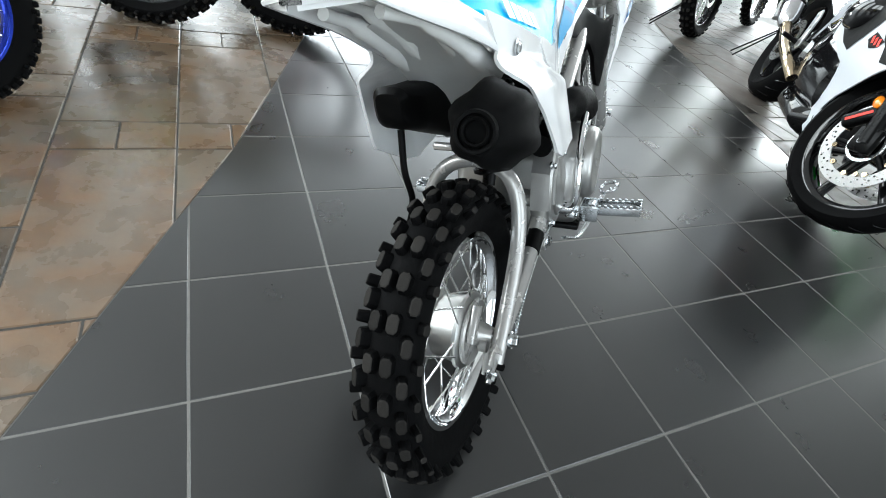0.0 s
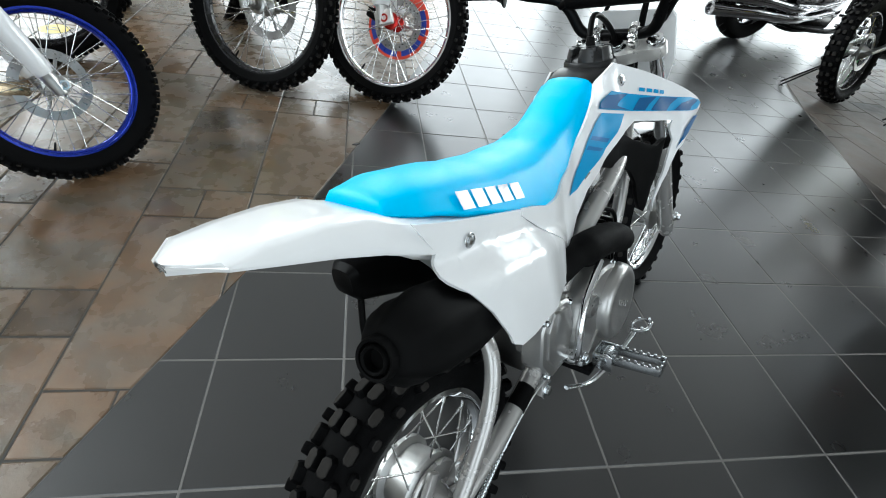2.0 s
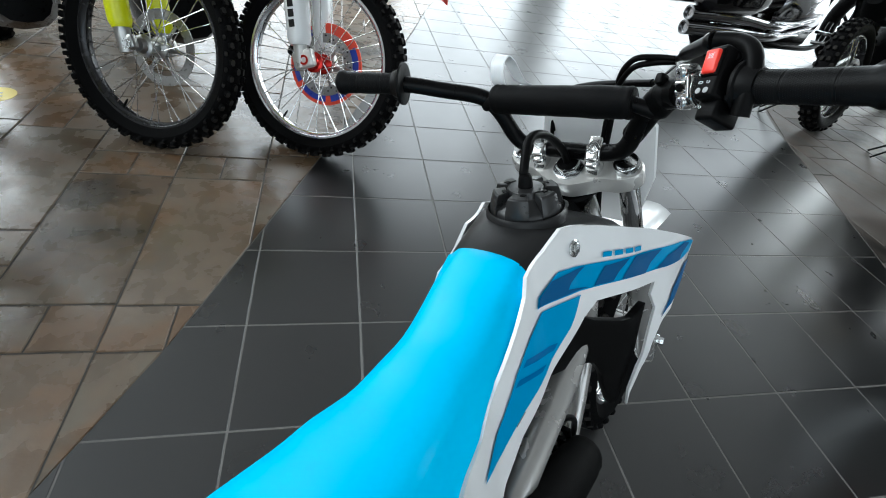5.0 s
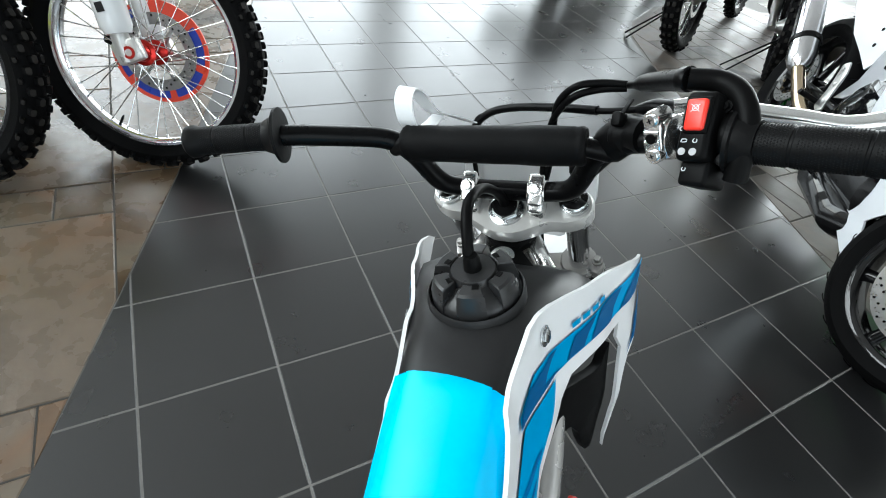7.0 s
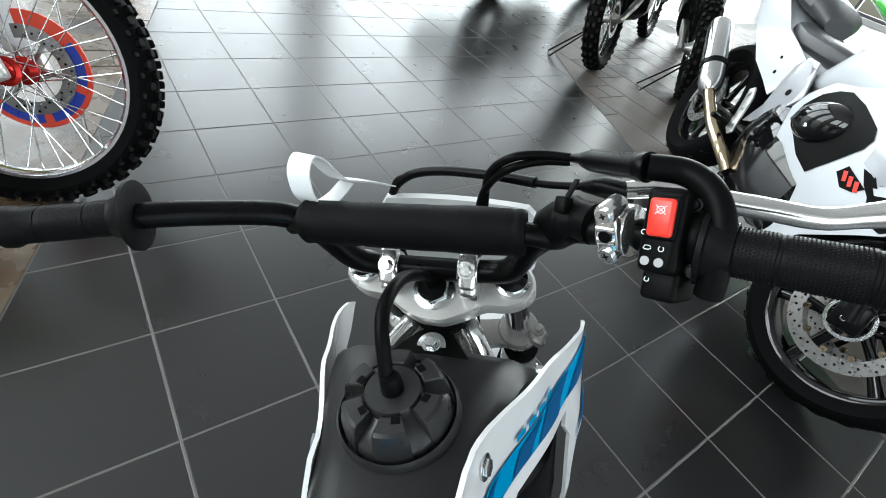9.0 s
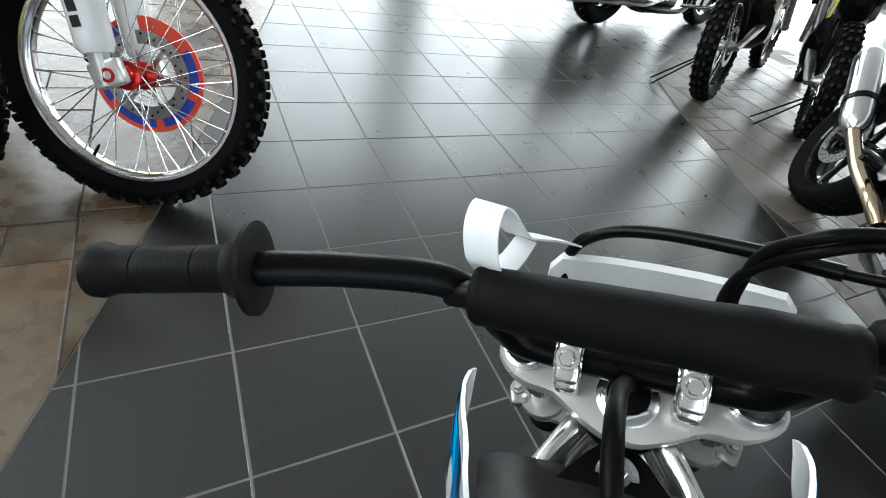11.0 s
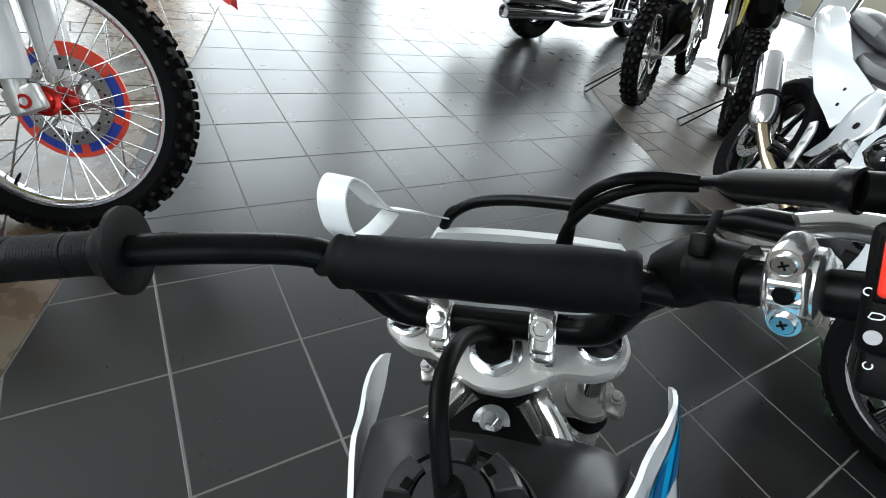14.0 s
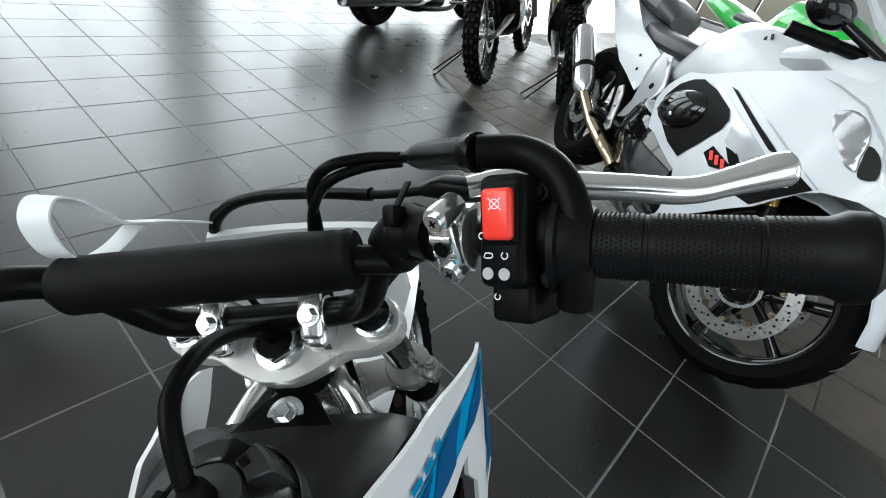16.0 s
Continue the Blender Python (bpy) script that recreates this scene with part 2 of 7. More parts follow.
# ---- mesh helpers ----
def part(name, bm, material, parent=None, label="", smooth=True, angle=40):
    """Links a bmesh as one mesh object under a thing or a part."""
    me = bpy.data.meshes.new(name)
    bmesh.ops.recalc_face_normals(bm, faces=bm.faces)
    for f in bm.faces:
        f.smooth = smooth
    if smooth:
        lim = radians(angle)
        for e in bm.edges:
            if len(e.link_faces) == 2 and e.calc_face_angle(0) > lim:
                e.smooth = False
    bm.to_mesh(me)
    bm.free()
    for mt in material if isinstance(material, (list, tuple)) else (material,):
        me.materials.append(M[mt])
    ob = new(name, me)
    if parent:
        ob.parent = parent
    if label:
        tagged(ob, label)
    return ob


def twin(ob, m=None, parent=None):
    """Another object on the same mesh, under the same parent."""
    o = new(ob.name.split(".")[0], ob.data)
    o.parent = parent or ob.parent
    if m is not None:
        o.matrix_local = m
    return o


def thing(name, m, label, category, group="", kind=""):
    return_ob = new(name)
    return_ob.empty_display_size = 0.1
    return_ob.matrix_world = m
    return tagged(return_ob, label, category, group, kind)


def curve(pts, n=8, closed=False):
    """Points along a smooth Catmull-Rom curve through pts."""
    P = [Vector(p) for p in pts]
    out = []
    k = len(P)
    for i in range(k if closed else k - 1):
        a = P[i - 1] if closed or i else P[0] * 2 - P[1]
        b, c = P[i], P[(i + 1) % k]
        d = P[(i + 2) % k] if closed or i + 2 < k else c * 2 - b
        for s in range(n):
            t = s / n
            out.append(0.5 * (2 * b + (c - a) * t + (2 * a - 5 * b + 4 * c - d) * t * t + (3 * b - a - 3 * c + d) * t ** 3))
    if not closed:
        out.append(P[-1])
    return out


def skin(bm, rings, caps=True, closed=False, wrap=True):
    """Faces between rings of equal numbers of points."""
    V = [[bm.verts.new(p) for p in ring] for ring in rings]
    n = len(V[0])
    for a, b in zip(V, V[1:] + ([V[0]] if closed else [])):
        for i in range(n if wrap else n - 1):
            bm.faces.new((a[i], a[(i + 1) % n], b[(i + 1) % n], b[i]))
    if caps and not closed and wrap:
        bm.faces.new(V[0][::-1])
        bm.faces.new(V[-1])
    return bm


def tube(bm, pts, r, seg=10, closed=False, flat=1.0):
    """A round bar along pts; r a number or one for each point."""
    P = [Vector(p) for p in pts]
    R = r if isinstance(r, (list, tuple)) else [r] * len(P)
    rings = []
    up = None
    for i, p in enumerate(P):
        d = (P[(i + 1) % len(P)] - P[i - 1]) if closed else (P[min(i + 1, len(P) - 1)] - P[max(i - 1, 0)])
        d.normalize()
        if up is None:
            up = d.orthogonal().normalized() if abs(d.z) > 0.9 else Vector((0, 0, 1)).cross(d).normalized()
        up = (up - d * up.dot(d)).normalized()
        s = d.cross(up)
        rings.append([p + (up * math.cos(a) + s * (math.sin(a) * flat)) * R[i] for a in (2 * math.pi * k / seg for k in range(seg))])
    return skin(bm, rings, closed=closed)


def lathe(bm, prof, m=None, seg=32, caps=True, closed=False):
    """Turns (radius, height) pairs round the z axis of m."""
    m = m or Matrix()
    rings = [[m @ Vector((r * math.cos(a), r * math.sin(a), h)) for a in (2 * math.pi * k / seg for k in range(seg))] for r, h in prof]
    return skin(bm, rings, caps=caps, closed=closed)


def box(bm, sx, sy, sz, m=None, bevel=0.0, seg=2):
    g = bmesh.ops.create_cube(bm, size=1.0)["verts"]
    bmesh.ops.scale(bm, vec=(sx, sy, sz), verts=g)
    if bevel:
        es = list({e for v in g for e in v.link_edges})
        g = list({v for f in bmesh.ops.bevel(bm, geom=es, offset=bevel, segments=seg, profile=0.5, affect="EDGES", clamp_overlap=True)["faces"] for v in f.verts} | {v for v in g if v.is_valid})
    if m is not None:
        bmesh.ops.transform(bm, matrix=m, verts=g)
    return bm


def aim(p, q):
    """A pose at p whose z axis looks at q."""
    return Matrix.Translation(p) @ (Vector(q) - Vector(p)).to_track_quat("Z", "Y").to_matrix().to_4x4()


def bolt(bm, p, axis, r=0.006, h=0.006):
    m = aim(p, Vector(p) + Vector(axis))
    lathe(bm, [(r * 1.5, -h * 0.2), (r * 1.5, h * 0.15), (r * 1.4, h * 0.25)], m, 14)
    lathe(bm, [(r, h * 0.2), (r, h * 0.9), (r * 0.85, h)], m, 6)
    return bm


def sheet(outline, surf, thick, step=0.03, smooth_n=0, bevel=0.002):
    """A shell with the outline (u, v) pairs, laid on surf(u, v) and thickened along -surf normal."""
    pts = [Vector((u, v, 0)) for u, v in outline]
    if smooth_n:
        pts = curve(pts, smooth_n, closed=True)
    bm = bmesh.new()
    vs = [bm.verts.new(p) for p in pts]
    bm.faces.new(vs)
    bmesh.ops.triangulate(bm, faces=bm.faces[:])
    us, ws = [p.x for p in pts], [p.y for p in pts]
    for lo, hi, ax in ((min(us), max(us), Vector((1, 0, 0))), (min(ws), max(ws), Vector((0, 1, 0)))):
        k = lo + step
        while k < hi - step * 0.3:
            bmesh.ops.bisect_plane(bm, geom=bm.verts[:] + bm.edges[:] + bm.faces[:], plane_co=ax * k, plane_no=ax)
            k += step
    e = 1e-3
    nor = {}
    for v in bm.verts:
        u, w = v.co.x, v.co.y
        p, pu, pw = (Vector(surf(a, b)) for a, b in ((u, w), (u + e, w), (u, w + e)))
        n = (pu - p).cross(pw - p)
        nor[v] = n.normalized() if n.length > 1e-12 else Vector((0, 1, 0))
        v.co = p
    if thick:
        top = bm.faces[:]
        low = {v: bm.verts.new(v.co - nor[v] * thick) for v in list(nor)}
        rim = [ed for ed in bm.edges if len(ed.link_faces) == 1]
        for f in top:
            bm.faces.new([low[v] for v in reversed(f.verts)])
        for ed in rim:
            a, b = ed.verts
            bm.faces.new((a, b, low[b], low[a]))
        bmesh.ops.recalc_face_normals(bm, faces=bm.faces)
        if bevel:
            sharp = [ed for ed in bm.edges if len(ed.link_faces) == 2 and ed.calc_face_angle(0) > 1.0]
            bmesh.ops.bevel(bm, geom=sharp, offset=bevel, segments=2, profile=0.5, affect="EDGES", clamp_overlap=True)
    return bm


def side(s, f):
    """A surface on the side s (-1 right, 1 left) at the half width f(x, z)."""
    return lambda x, z: (x, s * f(x, z), z)


# ---- the room ----
S = 0.292
LEFT = [(-3.7, -6), (-0.873, 0), (0, 1.9), (0.35, 2.62), (0.69, 3.55), (1.02, 4.4), (1.52, 5.79), (3.45, 11.5), (4.15, 13.9), (6.5, 20), (9.5, 28), (13, 40)]
RIGHT = [(5.5, -6), (7.95, 0), (9.6, 4.3), (10.35, 6.1), (10.95, 7.7), (11.3, 8.6), (11.8, 9.4), (13.2, 10.55), (15.3, 11.4), (19, 12), (70, 12.2), (71, 40)]


def along(line, y):
    for (x0, y0), (x1, y1) in zip(line, line[1:]):
        if y <= y1:
            return x0 + (x1 - x0) * (y - y0) / (y1 - y0)
    return line[-1][0]


def clip(poly, x0, y0, x1, y1):
    """Keeps what lies to the left of the way from (x0, y0) to (x1, y1)."""
    out = []
    s = [(x1 - x0) * (y - y0) - (y1 - y0) * (x - x0) for x, y in poly]
    for i in range(len(poly)):
        a, b, sa, sb = poly[i - 1], poly[i], s[i - 1], s[i]
        if sa * sb < 0:
            t = sa / (sa - sb)
            out.append((a[0] + (b[0] - a[0]) * t, a[1] + (b[1] - a[1]) * t))
        if sb >= 0:
            out.append(b)
    return out


def area(poly):
    return 0.5 * sum(poly[i - 1][0] * poly[i][1] - poly[i][0] * poly[i - 1][1] for i in range(len(poly)))


def slab(bm, poly, z, edge=0.0018, deep=0.006, tilt=0.0):
    """A tile: top face, worn edge and skirt. poly runs anticlockwise."""
    n = len(poly)
    cx, cy = sum(p[0] for p in poly) / n, sum(p[1] for p in poly) / n
    inner = []
    for i in range(n):
        a, b, c = poly[i - 1], poly[i], poly[(i + 1) % n]
        u = Vector((b[0] - a[0], b[1] - a[1])).normalized()
        w = Vector((c[0] - b[0], c[1] - b[1])).normalized()
        nu, nw = Vector((-u.y, u.x)), Vector((-w.y, w.x))
        k = (nu + nw)
        k = k / max(0.4, k.dot(nu))
        inner.append((b[0] + k.x * edge, b[1] + k.y * edge))
    dz = lambda x, y: tilt * (x - cx)
    A = [bm.verts.new((x, y, z + dz(x, y))) for x, y in inner]
    B = [bm.verts.new((x, y, z - edge * 0.7 + dz(x, y))) for x, y in poly]
    C = [bm.verts.new((x, y, z - deep)) for x, y in poly]
    bm.faces.new(A)
    for i in range(n):
        j = (i + 1) % n
        bm.faces.new((B[i], B[j], A[j], A[i]))
        bm.faces.new((C[i], C[j], B[j], B[i]))


X0, X1, Y0, Y1, TOP = -5.0, 14.0, -4.0, 10.5, 7.0
bm = bmesh.new()
box(bm, X1 - X0 + 0.4, Y1 - Y0 + 0.4, 0.1, Matrix.Translation(((X0 + X1) / 2, (Y0 + Y1) / 2, -0.0509)))
floor_ob = tagged(part("floor", bm, "grout", smooth=False), "tiled showroom floor of black porcelain and brown slate", "floor", kind="structure")
bm = bmesh.new()
box(bm, X1 - X0 + 0.4, Y1 - Y0 + 0.4, 0.15, Matrix.Translation(((X0 + X1) / 2, (Y0 + Y1) / 2, TOP + 0.075)))
tagged(part("ceiling", bm, "ceiling", smooth=False), "plain painted showroom ceiling", "ceiling", kind="structure")


def wall(name, p, q, openings):
    """A wall from p to q with openings (from, to, sill, head) in metres along it."""
    p, q = Vector((*p, 0)), Vector((*q, 0))
    d = (q - p).normalized()
    n = Vector((-d.y, d.x, 0))
    ln = (q - p).length
    base = Matrix(((d.x, n.x, 0, p.x), (d.y, n.y, 0, p.y), (0, 0, 1, 0), (0, 0, 0, 1)))
    bm = bmesh.new()

    def block(a, b, z0, z1):
        if b - a > 1e-4 and z1 - z0 > 1e-4:
            box(bm, b - a, 0.2, z1 - z0, base @ Matrix.Translation(((a + b) / 2, 0, (z0 + z1) / 2)))
    at = 0
    for a, b, z0, z1 in openings:
        block(at, a, 0, TOP)
        block(a, b, 0, z0)
        block(a, b, z1, TOP)
        at = b
    block(at, ln, 0, TOP)
    w = tagged(part(name, bm, "wall", smooth=False), "light painted showroom wall with tall windows" if openings else "plain light painted showroom wall", "wall", kind="structure")
    for k, (a, b, z0, z1) in enumerate(openings):
        bm = bmesh.new()
        nbar = max(2, round((b - a) / 1.4) + 1)
        for i in range(nbar):
            box(bm, 0.06, 0.08, z1 - z0, base @ Matrix.Translation((a + 0.03 + (b - a - 0.06) * i / (nbar - 1), 0.02, (z0 + z1) / 2)))
        for z in (z0 + 0.03, z1 - 0.03, z0 + (z1 - z0) * 0.68):
            box(bm, b - a - 0.13, 0.07, 0.06, base @ Matrix.Translation(((a + b) / 2, 0.02, z)))
        tagged(part("window_frame", bm, "frame_dark", smooth=False), "dark metal window frame in the showroom wall", "window", kind="structure")
    return w


FAR = [(2.4, 5.2, 0.1, 6.5), (6.6, 9.4, 0.1, 6.5), (10.2, 14.2, 0.1, 6.5), (14.7, 18.4, 0.1, 6.5)]
wall("wall_north", (X0, Y1), (X1, Y1), FAR)
SOUTH = [(9.0, 13.0, 0.6, 4.7), (14.0, 17.5, 0.6, 4.7)]
wall("wall_south", (X1, Y0), (X0, Y0), SOUTH)
# Windows out of view, added to brighten the slate on the left.
WEST_ADDED = [(4.0, 8.0, 1.4, 6.5), (9.0, 13.5, 1.4, 6.5)]
wall("wall_west", (X0, Y0), (X0, Y1), WEST_ADDED)
EAST = [(0.8, 4.4, 0.1, 6.5), (5.0, 8.6, 0.1, 6.5)]
wall("wall_east", (X1, Y1), (X1, Y0), EAST)
for a, b, z0, z1 in FAR:
    window_light(X0 + (a + b) / 2, Y1 + 0.12, (z0 + z1) / 2, b - a, z1 - z0, (X0 + (a + b) / 2, 0, (z0 + z1) / 2), 13.5 * (b - a) * (z1 - z0))
for a, b, z0, z1 in SOUTH:
    window_light(X1 - (a + b) / 2, Y0 - 0.12, (z0 + z1) / 2, b - a, z1 - z0, (X1 - (a + b) / 2, 0, (z0 + z1) / 2), 6 * (b - a) * (z1 - z0))
# Lamps of the added west windows.
for a, b, z0, z1 in WEST_ADDED:
    window_light(X0 - 0.12, Y0 + (a + b) / 2, (z0 + z1) / 2, b - a, z1 - z0, (0, Y0 + (a + b) / 2, (z0 + z1) / 2), 22 * (b - a) * (z1 - z0))
for a, b, z0, z1 in EAST:
    window_light(X1 + 0.12, Y1 - (a + b) / 2, (z0 + z1) / 2, b - a, z1 - z0, (0, Y1 - (a + b) / 2, (z0 + z1) / 2), 31 * (b - a) * (z1 - z0))


# ---- wheels ----
def axle_pose(c):
    """A pose at c with z along the axle (to the bike's left)."""
    return Matrix.Translation(c) @ pose(0, 0, 0, -90)


def spoked_wheel(t, c, R, w, rim, rim_mat, blocks, nspoke, name="rear", hub_r=0.03, flange=0.032, block_h=0.012, steer=None, tyre_label="", rim_label="", spoke_label="", cross=0.95):
    """Tyre with tread blocks, rim with lips and spokes, as parts of t. w: half width; blocks: rows of (offset, length, width, phase)."""
    m = axle_pose(c)
    g = steer or Matrix()
    Rc = R - block_h
    bm = bmesh.new()
    prof = [(rim - 0.004, -w * 0.5), (rim + 0.012, -w * 0.72), (rim + (Rc - rim) * 0.5, -w * 0.97), (Rc - 0.022, -w * 0.92), (Rc - 0.009, -w * 0.72), (Rc - 0.002, -w * 0.35), (Rc, 0)]
    prof = prof + [(r, -h) for r, h in reversed(prof[:-1])]
    lathe(bm, prof, seg=64, caps=False)
    tyre = part(name + "_tyre", bm, "rubber", t, tyre_label or "black knobbly off-road tyre")
    tyre.matrix_local = g @ m
    for off, ln, wd, phase, n in blocks:
        u = off / w
        roll = math.asin(max(-1, min(1, u * 0.95))) * 0.85
        drop = (1 - math.sqrt(max(0, 1 - min(0.98, u * u)))) * w * 0.62
        bm = bmesh.new()
        hh = block_h + 0.004
        ring = lambda f, z: [bm.verts.new((ln / 2 * f * x, wd / 2 * f * y, z)) for x, y in ((-1, -0.5), (-0.62, -1), (0.62, -1), (1, -0.5), (1, 0.5), (0.62, 1), (-0.62, 1), (-1, 0.5))]
        rows = [ring(1.12, -0.004), ring(1.0, hh - 0.0075), ring(0.9, hh - 0.0048), ring(0.72, hh - 0.004)]
        bm.faces.new(rows[-1]).material_index = 1
        for q, (A, B) in enumerate(zip(rows, rows[1:])):
            for i in range(8):
                bm.faces.new((A[i], A[(i + 1) % 8], B[(i + 1) % 8], B[i])).material_index = 1 if q == 2 else 0
        first = None
        for k in range(n):
            a = 2 * math.pi * (k + phase) / n
            mm = pose(0, 0, 0, 0, 0, math.degrees(a)) @ Matrix.Translation((Rc - drop - 0.003, 0, off)) @ pose(0, 0, 0, 0, -math.degrees(roll)) @ Matrix(((0, 0, 1, 0), (1, 0, 0, 0), (0, 1, 0, 0), (0, 0, 0, 1)))
            if first is None:
                first = part("tread_block", bm, ("rubber", "block_top"), tyre, smooth=False)
                first.matrix_local = mm
            else:
                twin(first, mm)
    bm = bmesh.new()
    rw = w * 0.58
    lathe(bm, [(rim + 0.004, -rw), (rim + 0.004, -rw + 0.004), (rim - 0.004, -rw + 0.006), (rim - 0.012, -rw * 0.45), (rim - 0.015, 0), (rim - 0.012, rw * 0.45), (rim - 0.004, rw - 0.006), (rim + 0.004, rw - 0.004), (rim + 0.004, rw),
               (rim - 0.006, rw), (rim - 0.009, rw - 0.007), (rim - 0.0175, rw * 0.45), (rim - 0.02, 0), (rim - 0.0175, -rw * 0.45), (rim - 0.009, -rw + 0.007), (rim - 0.006, -rw)], seg=72, closed=True)
    rim_ob = part(name + "_rim", bm, rim_mat, t, rim_label)
    rim_ob.matrix_local = g @ m
    first = None
    for k in range(nspoke):
        a = 2 * math.pi * k / nspoke
        s = 1 if k % 2 else -1
        tw = cross * (1 if (k // 2) % 2 else -1)
        p = Vector((math.cos(a) * (rim - 0.016), math.sin(a) * (rim - 0.016), s * 0.006))
        q = Vector((math.cos(a + tw) * hub_r, math.sin(a + tw) * hub_r, s * flange))
        if first is None:
            ln = (p - q).length
            bm = bmesh.new()
            tube(bm, [(0, 0, 0), (0, 0, ln - 0.014), (0, 0, ln - 0.0135), (0, 0, ln + 0.004)], [0.0016, 0.0016, 0.003, 0.003], 6)
            first = part("spoke", bm, "steel", rim_ob, spoke_label)
            first.matrix_local = aim(q, p)
        else:
            twin(first, aim(q, p))
    bm = bmesh.new()
    lathe(bm, [(0.0045, 0), (0.004, 0.022), (0.0025, 0.026), (0.0025, 0.03)], Matrix.Translation((math.cos(2) * (rim - 0.02), math.sin(2) * (rim - 0.02), 0)) @ pose(0, 0, 0, 0, -90, math.degrees(2)), 8)
    part("valve", bm, "black", rim_ob, "black tyre valve")
    return tyre, rim_ob


# ---- the small off-road motorcycle ----
BIKE = Matrix.Translation((0.4695, -0.1527, 0)) @ pose(0, 0, 0, 0, 0, 45) @ pose(0, 0, 0, -19.5)
bike = thing("dirt_bike", BIKE, "small white off-road motorcycle with bright cyan seat, leaning on its stand", "motorcycle")
AX_R, AX_F = Vector((0, 0, 0.243)), Vector((1.06, 0, 0.248))
HEAD_TOP = Vector((0.757, 0, 0.75))
FDIR = Vector((0.452, 0, -0.892)).normalized()
STEER = Matrix.Translation(HEAD_TOP) @ Matrix.Rotation(radians(2.5), 4, FDIR) @ Matrix.Translation(-HEAD_TOP)
BARS = STEER @ Matrix.Translation(HEAD_TOP) @ pose(0, 0, 0, -2) @ Matrix.Translation(-HEAD_TOP)

spoked_wheel(bike, AX_R, 0.243, 0.041, 0.158, "chrome",
             [(-0.0098, 0.026, 0.016, 0, 29), (0.0098, 0.026, 0.016, 0, 29), (-0.0262, 0.025, 0.0145, 0.5, 29), (0.0262, 0.025, 0.0145, 0.5, 29), (-0.038, 0.015, 0.0095, 0, 29), (0.038, 0.015, 0.0095, 0, 29)],
             28, "rear", 0.058, 0.03, 0.014, rim_label="chrome rear wheel rim", cross=0.5)
spoked_wheel(bike, AX_F, 0.249, 0.037, 0.18, "chrome",
             [(-0.009, 0.02, 0.015, 0, 30), (0.009, 0.02, 0.015, 0, 30), (-0.023, 0.019, 0.014, 0.5, 30), (0.023, 0.019, 0.014, 0.5, 30)],
             28, "front", 0.05, 0.028, steer=STEER, rim_label="chrome front wheel rim", cross=0.5)

# hubs with drum brakes
bm = bmesh.new()
lathe(bm, [(0.03, -0.033), (0.058, -0.033), (0.063, -0.029), (0.063, -0.023), (0.056, -0.02), (0.05, 0.02), (0.06, 0.026), (0.06, 0.033), (0.04, 0.046), (0.02, 0.056)], axle_pose(AX_R), 40)
rear_hub = part("rear_hub", bm, "alloy", bike, "cast aluminium drum brake hub")
bm = bmesh.new()
mR = axle_pose(AX_R)
lathe(bm, [(0.0545, -0.034), (0.0545, -0.038), (0.051, -0.0405), (0.046, -0.039), (0.022, -0.041), (0.019, -0.05), (0.012, -0.07)], mR, 40)
box(bm, 0.05, 0.03, 0.012, mR @ pose(0.02, 0.03, -0.048, 0, 0, 30), 0.003)
box(bm, 0.06, 0.018, 0.012, mR @ pose(-0.02, -0.035, -0.048, 0, 0, -50), 0.003)
part("brake_panel", bm, "alloy_paint", rear_hub)
bm = bmesh.new()
box(bm, 0.085, 0.016, 0.006, Matrix.Translation((0.0, -0.06, 0.205)) @ pose(0, 0, 0, 0, -65), 0.002)
lathe(bm, [(0.01, -0.006), (0.01, 0.006)], Matrix.Translation((-0.018, -0.06, 0.235)) @ pose(0, 0, 0, 90), 12)
part("brake_arm", bm, "alloy_paint", rear_hub)
bm = bmesh.new()
coil = [(0.035 + 0.075 * s, -0.09 + 0.005 * math.cos(s * 2 * math.pi * 16), 0.208 + 0.05 * s + 0.005 * math.sin(s * 2 * math.pi * 16)) for s in (i / 190 for i in range(191))]
tube(bm, coil, 0.0012, 5)
part("return_spring", bm, "zinc", rear_hub, "zinc plated coil spring")
bm = bmesh.new()
tube(bm, curve([(0.02, -0.09, 0.2), (0.11, -0.092, 0.255), (0.2, -0.098, 0.3), (0.3, -0.105, 0.31)], 6), 0.0028, 6)
part("brake_rod", bm, "zinc", bike, "thin zinc brake rod")
bm = bmesh.new()
lathe(bm, [(0.006, -0.11), (0.006, 0.105)], mR, 12)
bolt(bm, (0, -0.098, 0.243), (0, -1, 0), 0.0095, 0.012)
bolt(bm, (0, 0.098, 0.243), (0, 1, 0), 0.0095, 0.012)
tube(bm, [(-0.075, -0.086, 0.22), (0, -0.086, 0.243)], 0.004, 8)
bolt(bm, (-0.06, -0.086, 0.224), (-1, 0, -0.3), 0.007, 0.01)
part("rear_axle", bm, "zinc", bike, "zinc plated axle with nuts and chain adjuster")
bm = bmesh.new()
lathe(bm, [(0.028, -0.045), (0.052, -0.035), (0.054, -0.024), (0.04, -0.018), (0.04, 0.018), (0.054, 0.024), (0.054, 0.035), (0.028, 0.045)], axle_pose(AX_F), 36)
part("front_hub", bm, "alloy", bike, "cast aluminium front drum hub").matrix_local = STEER

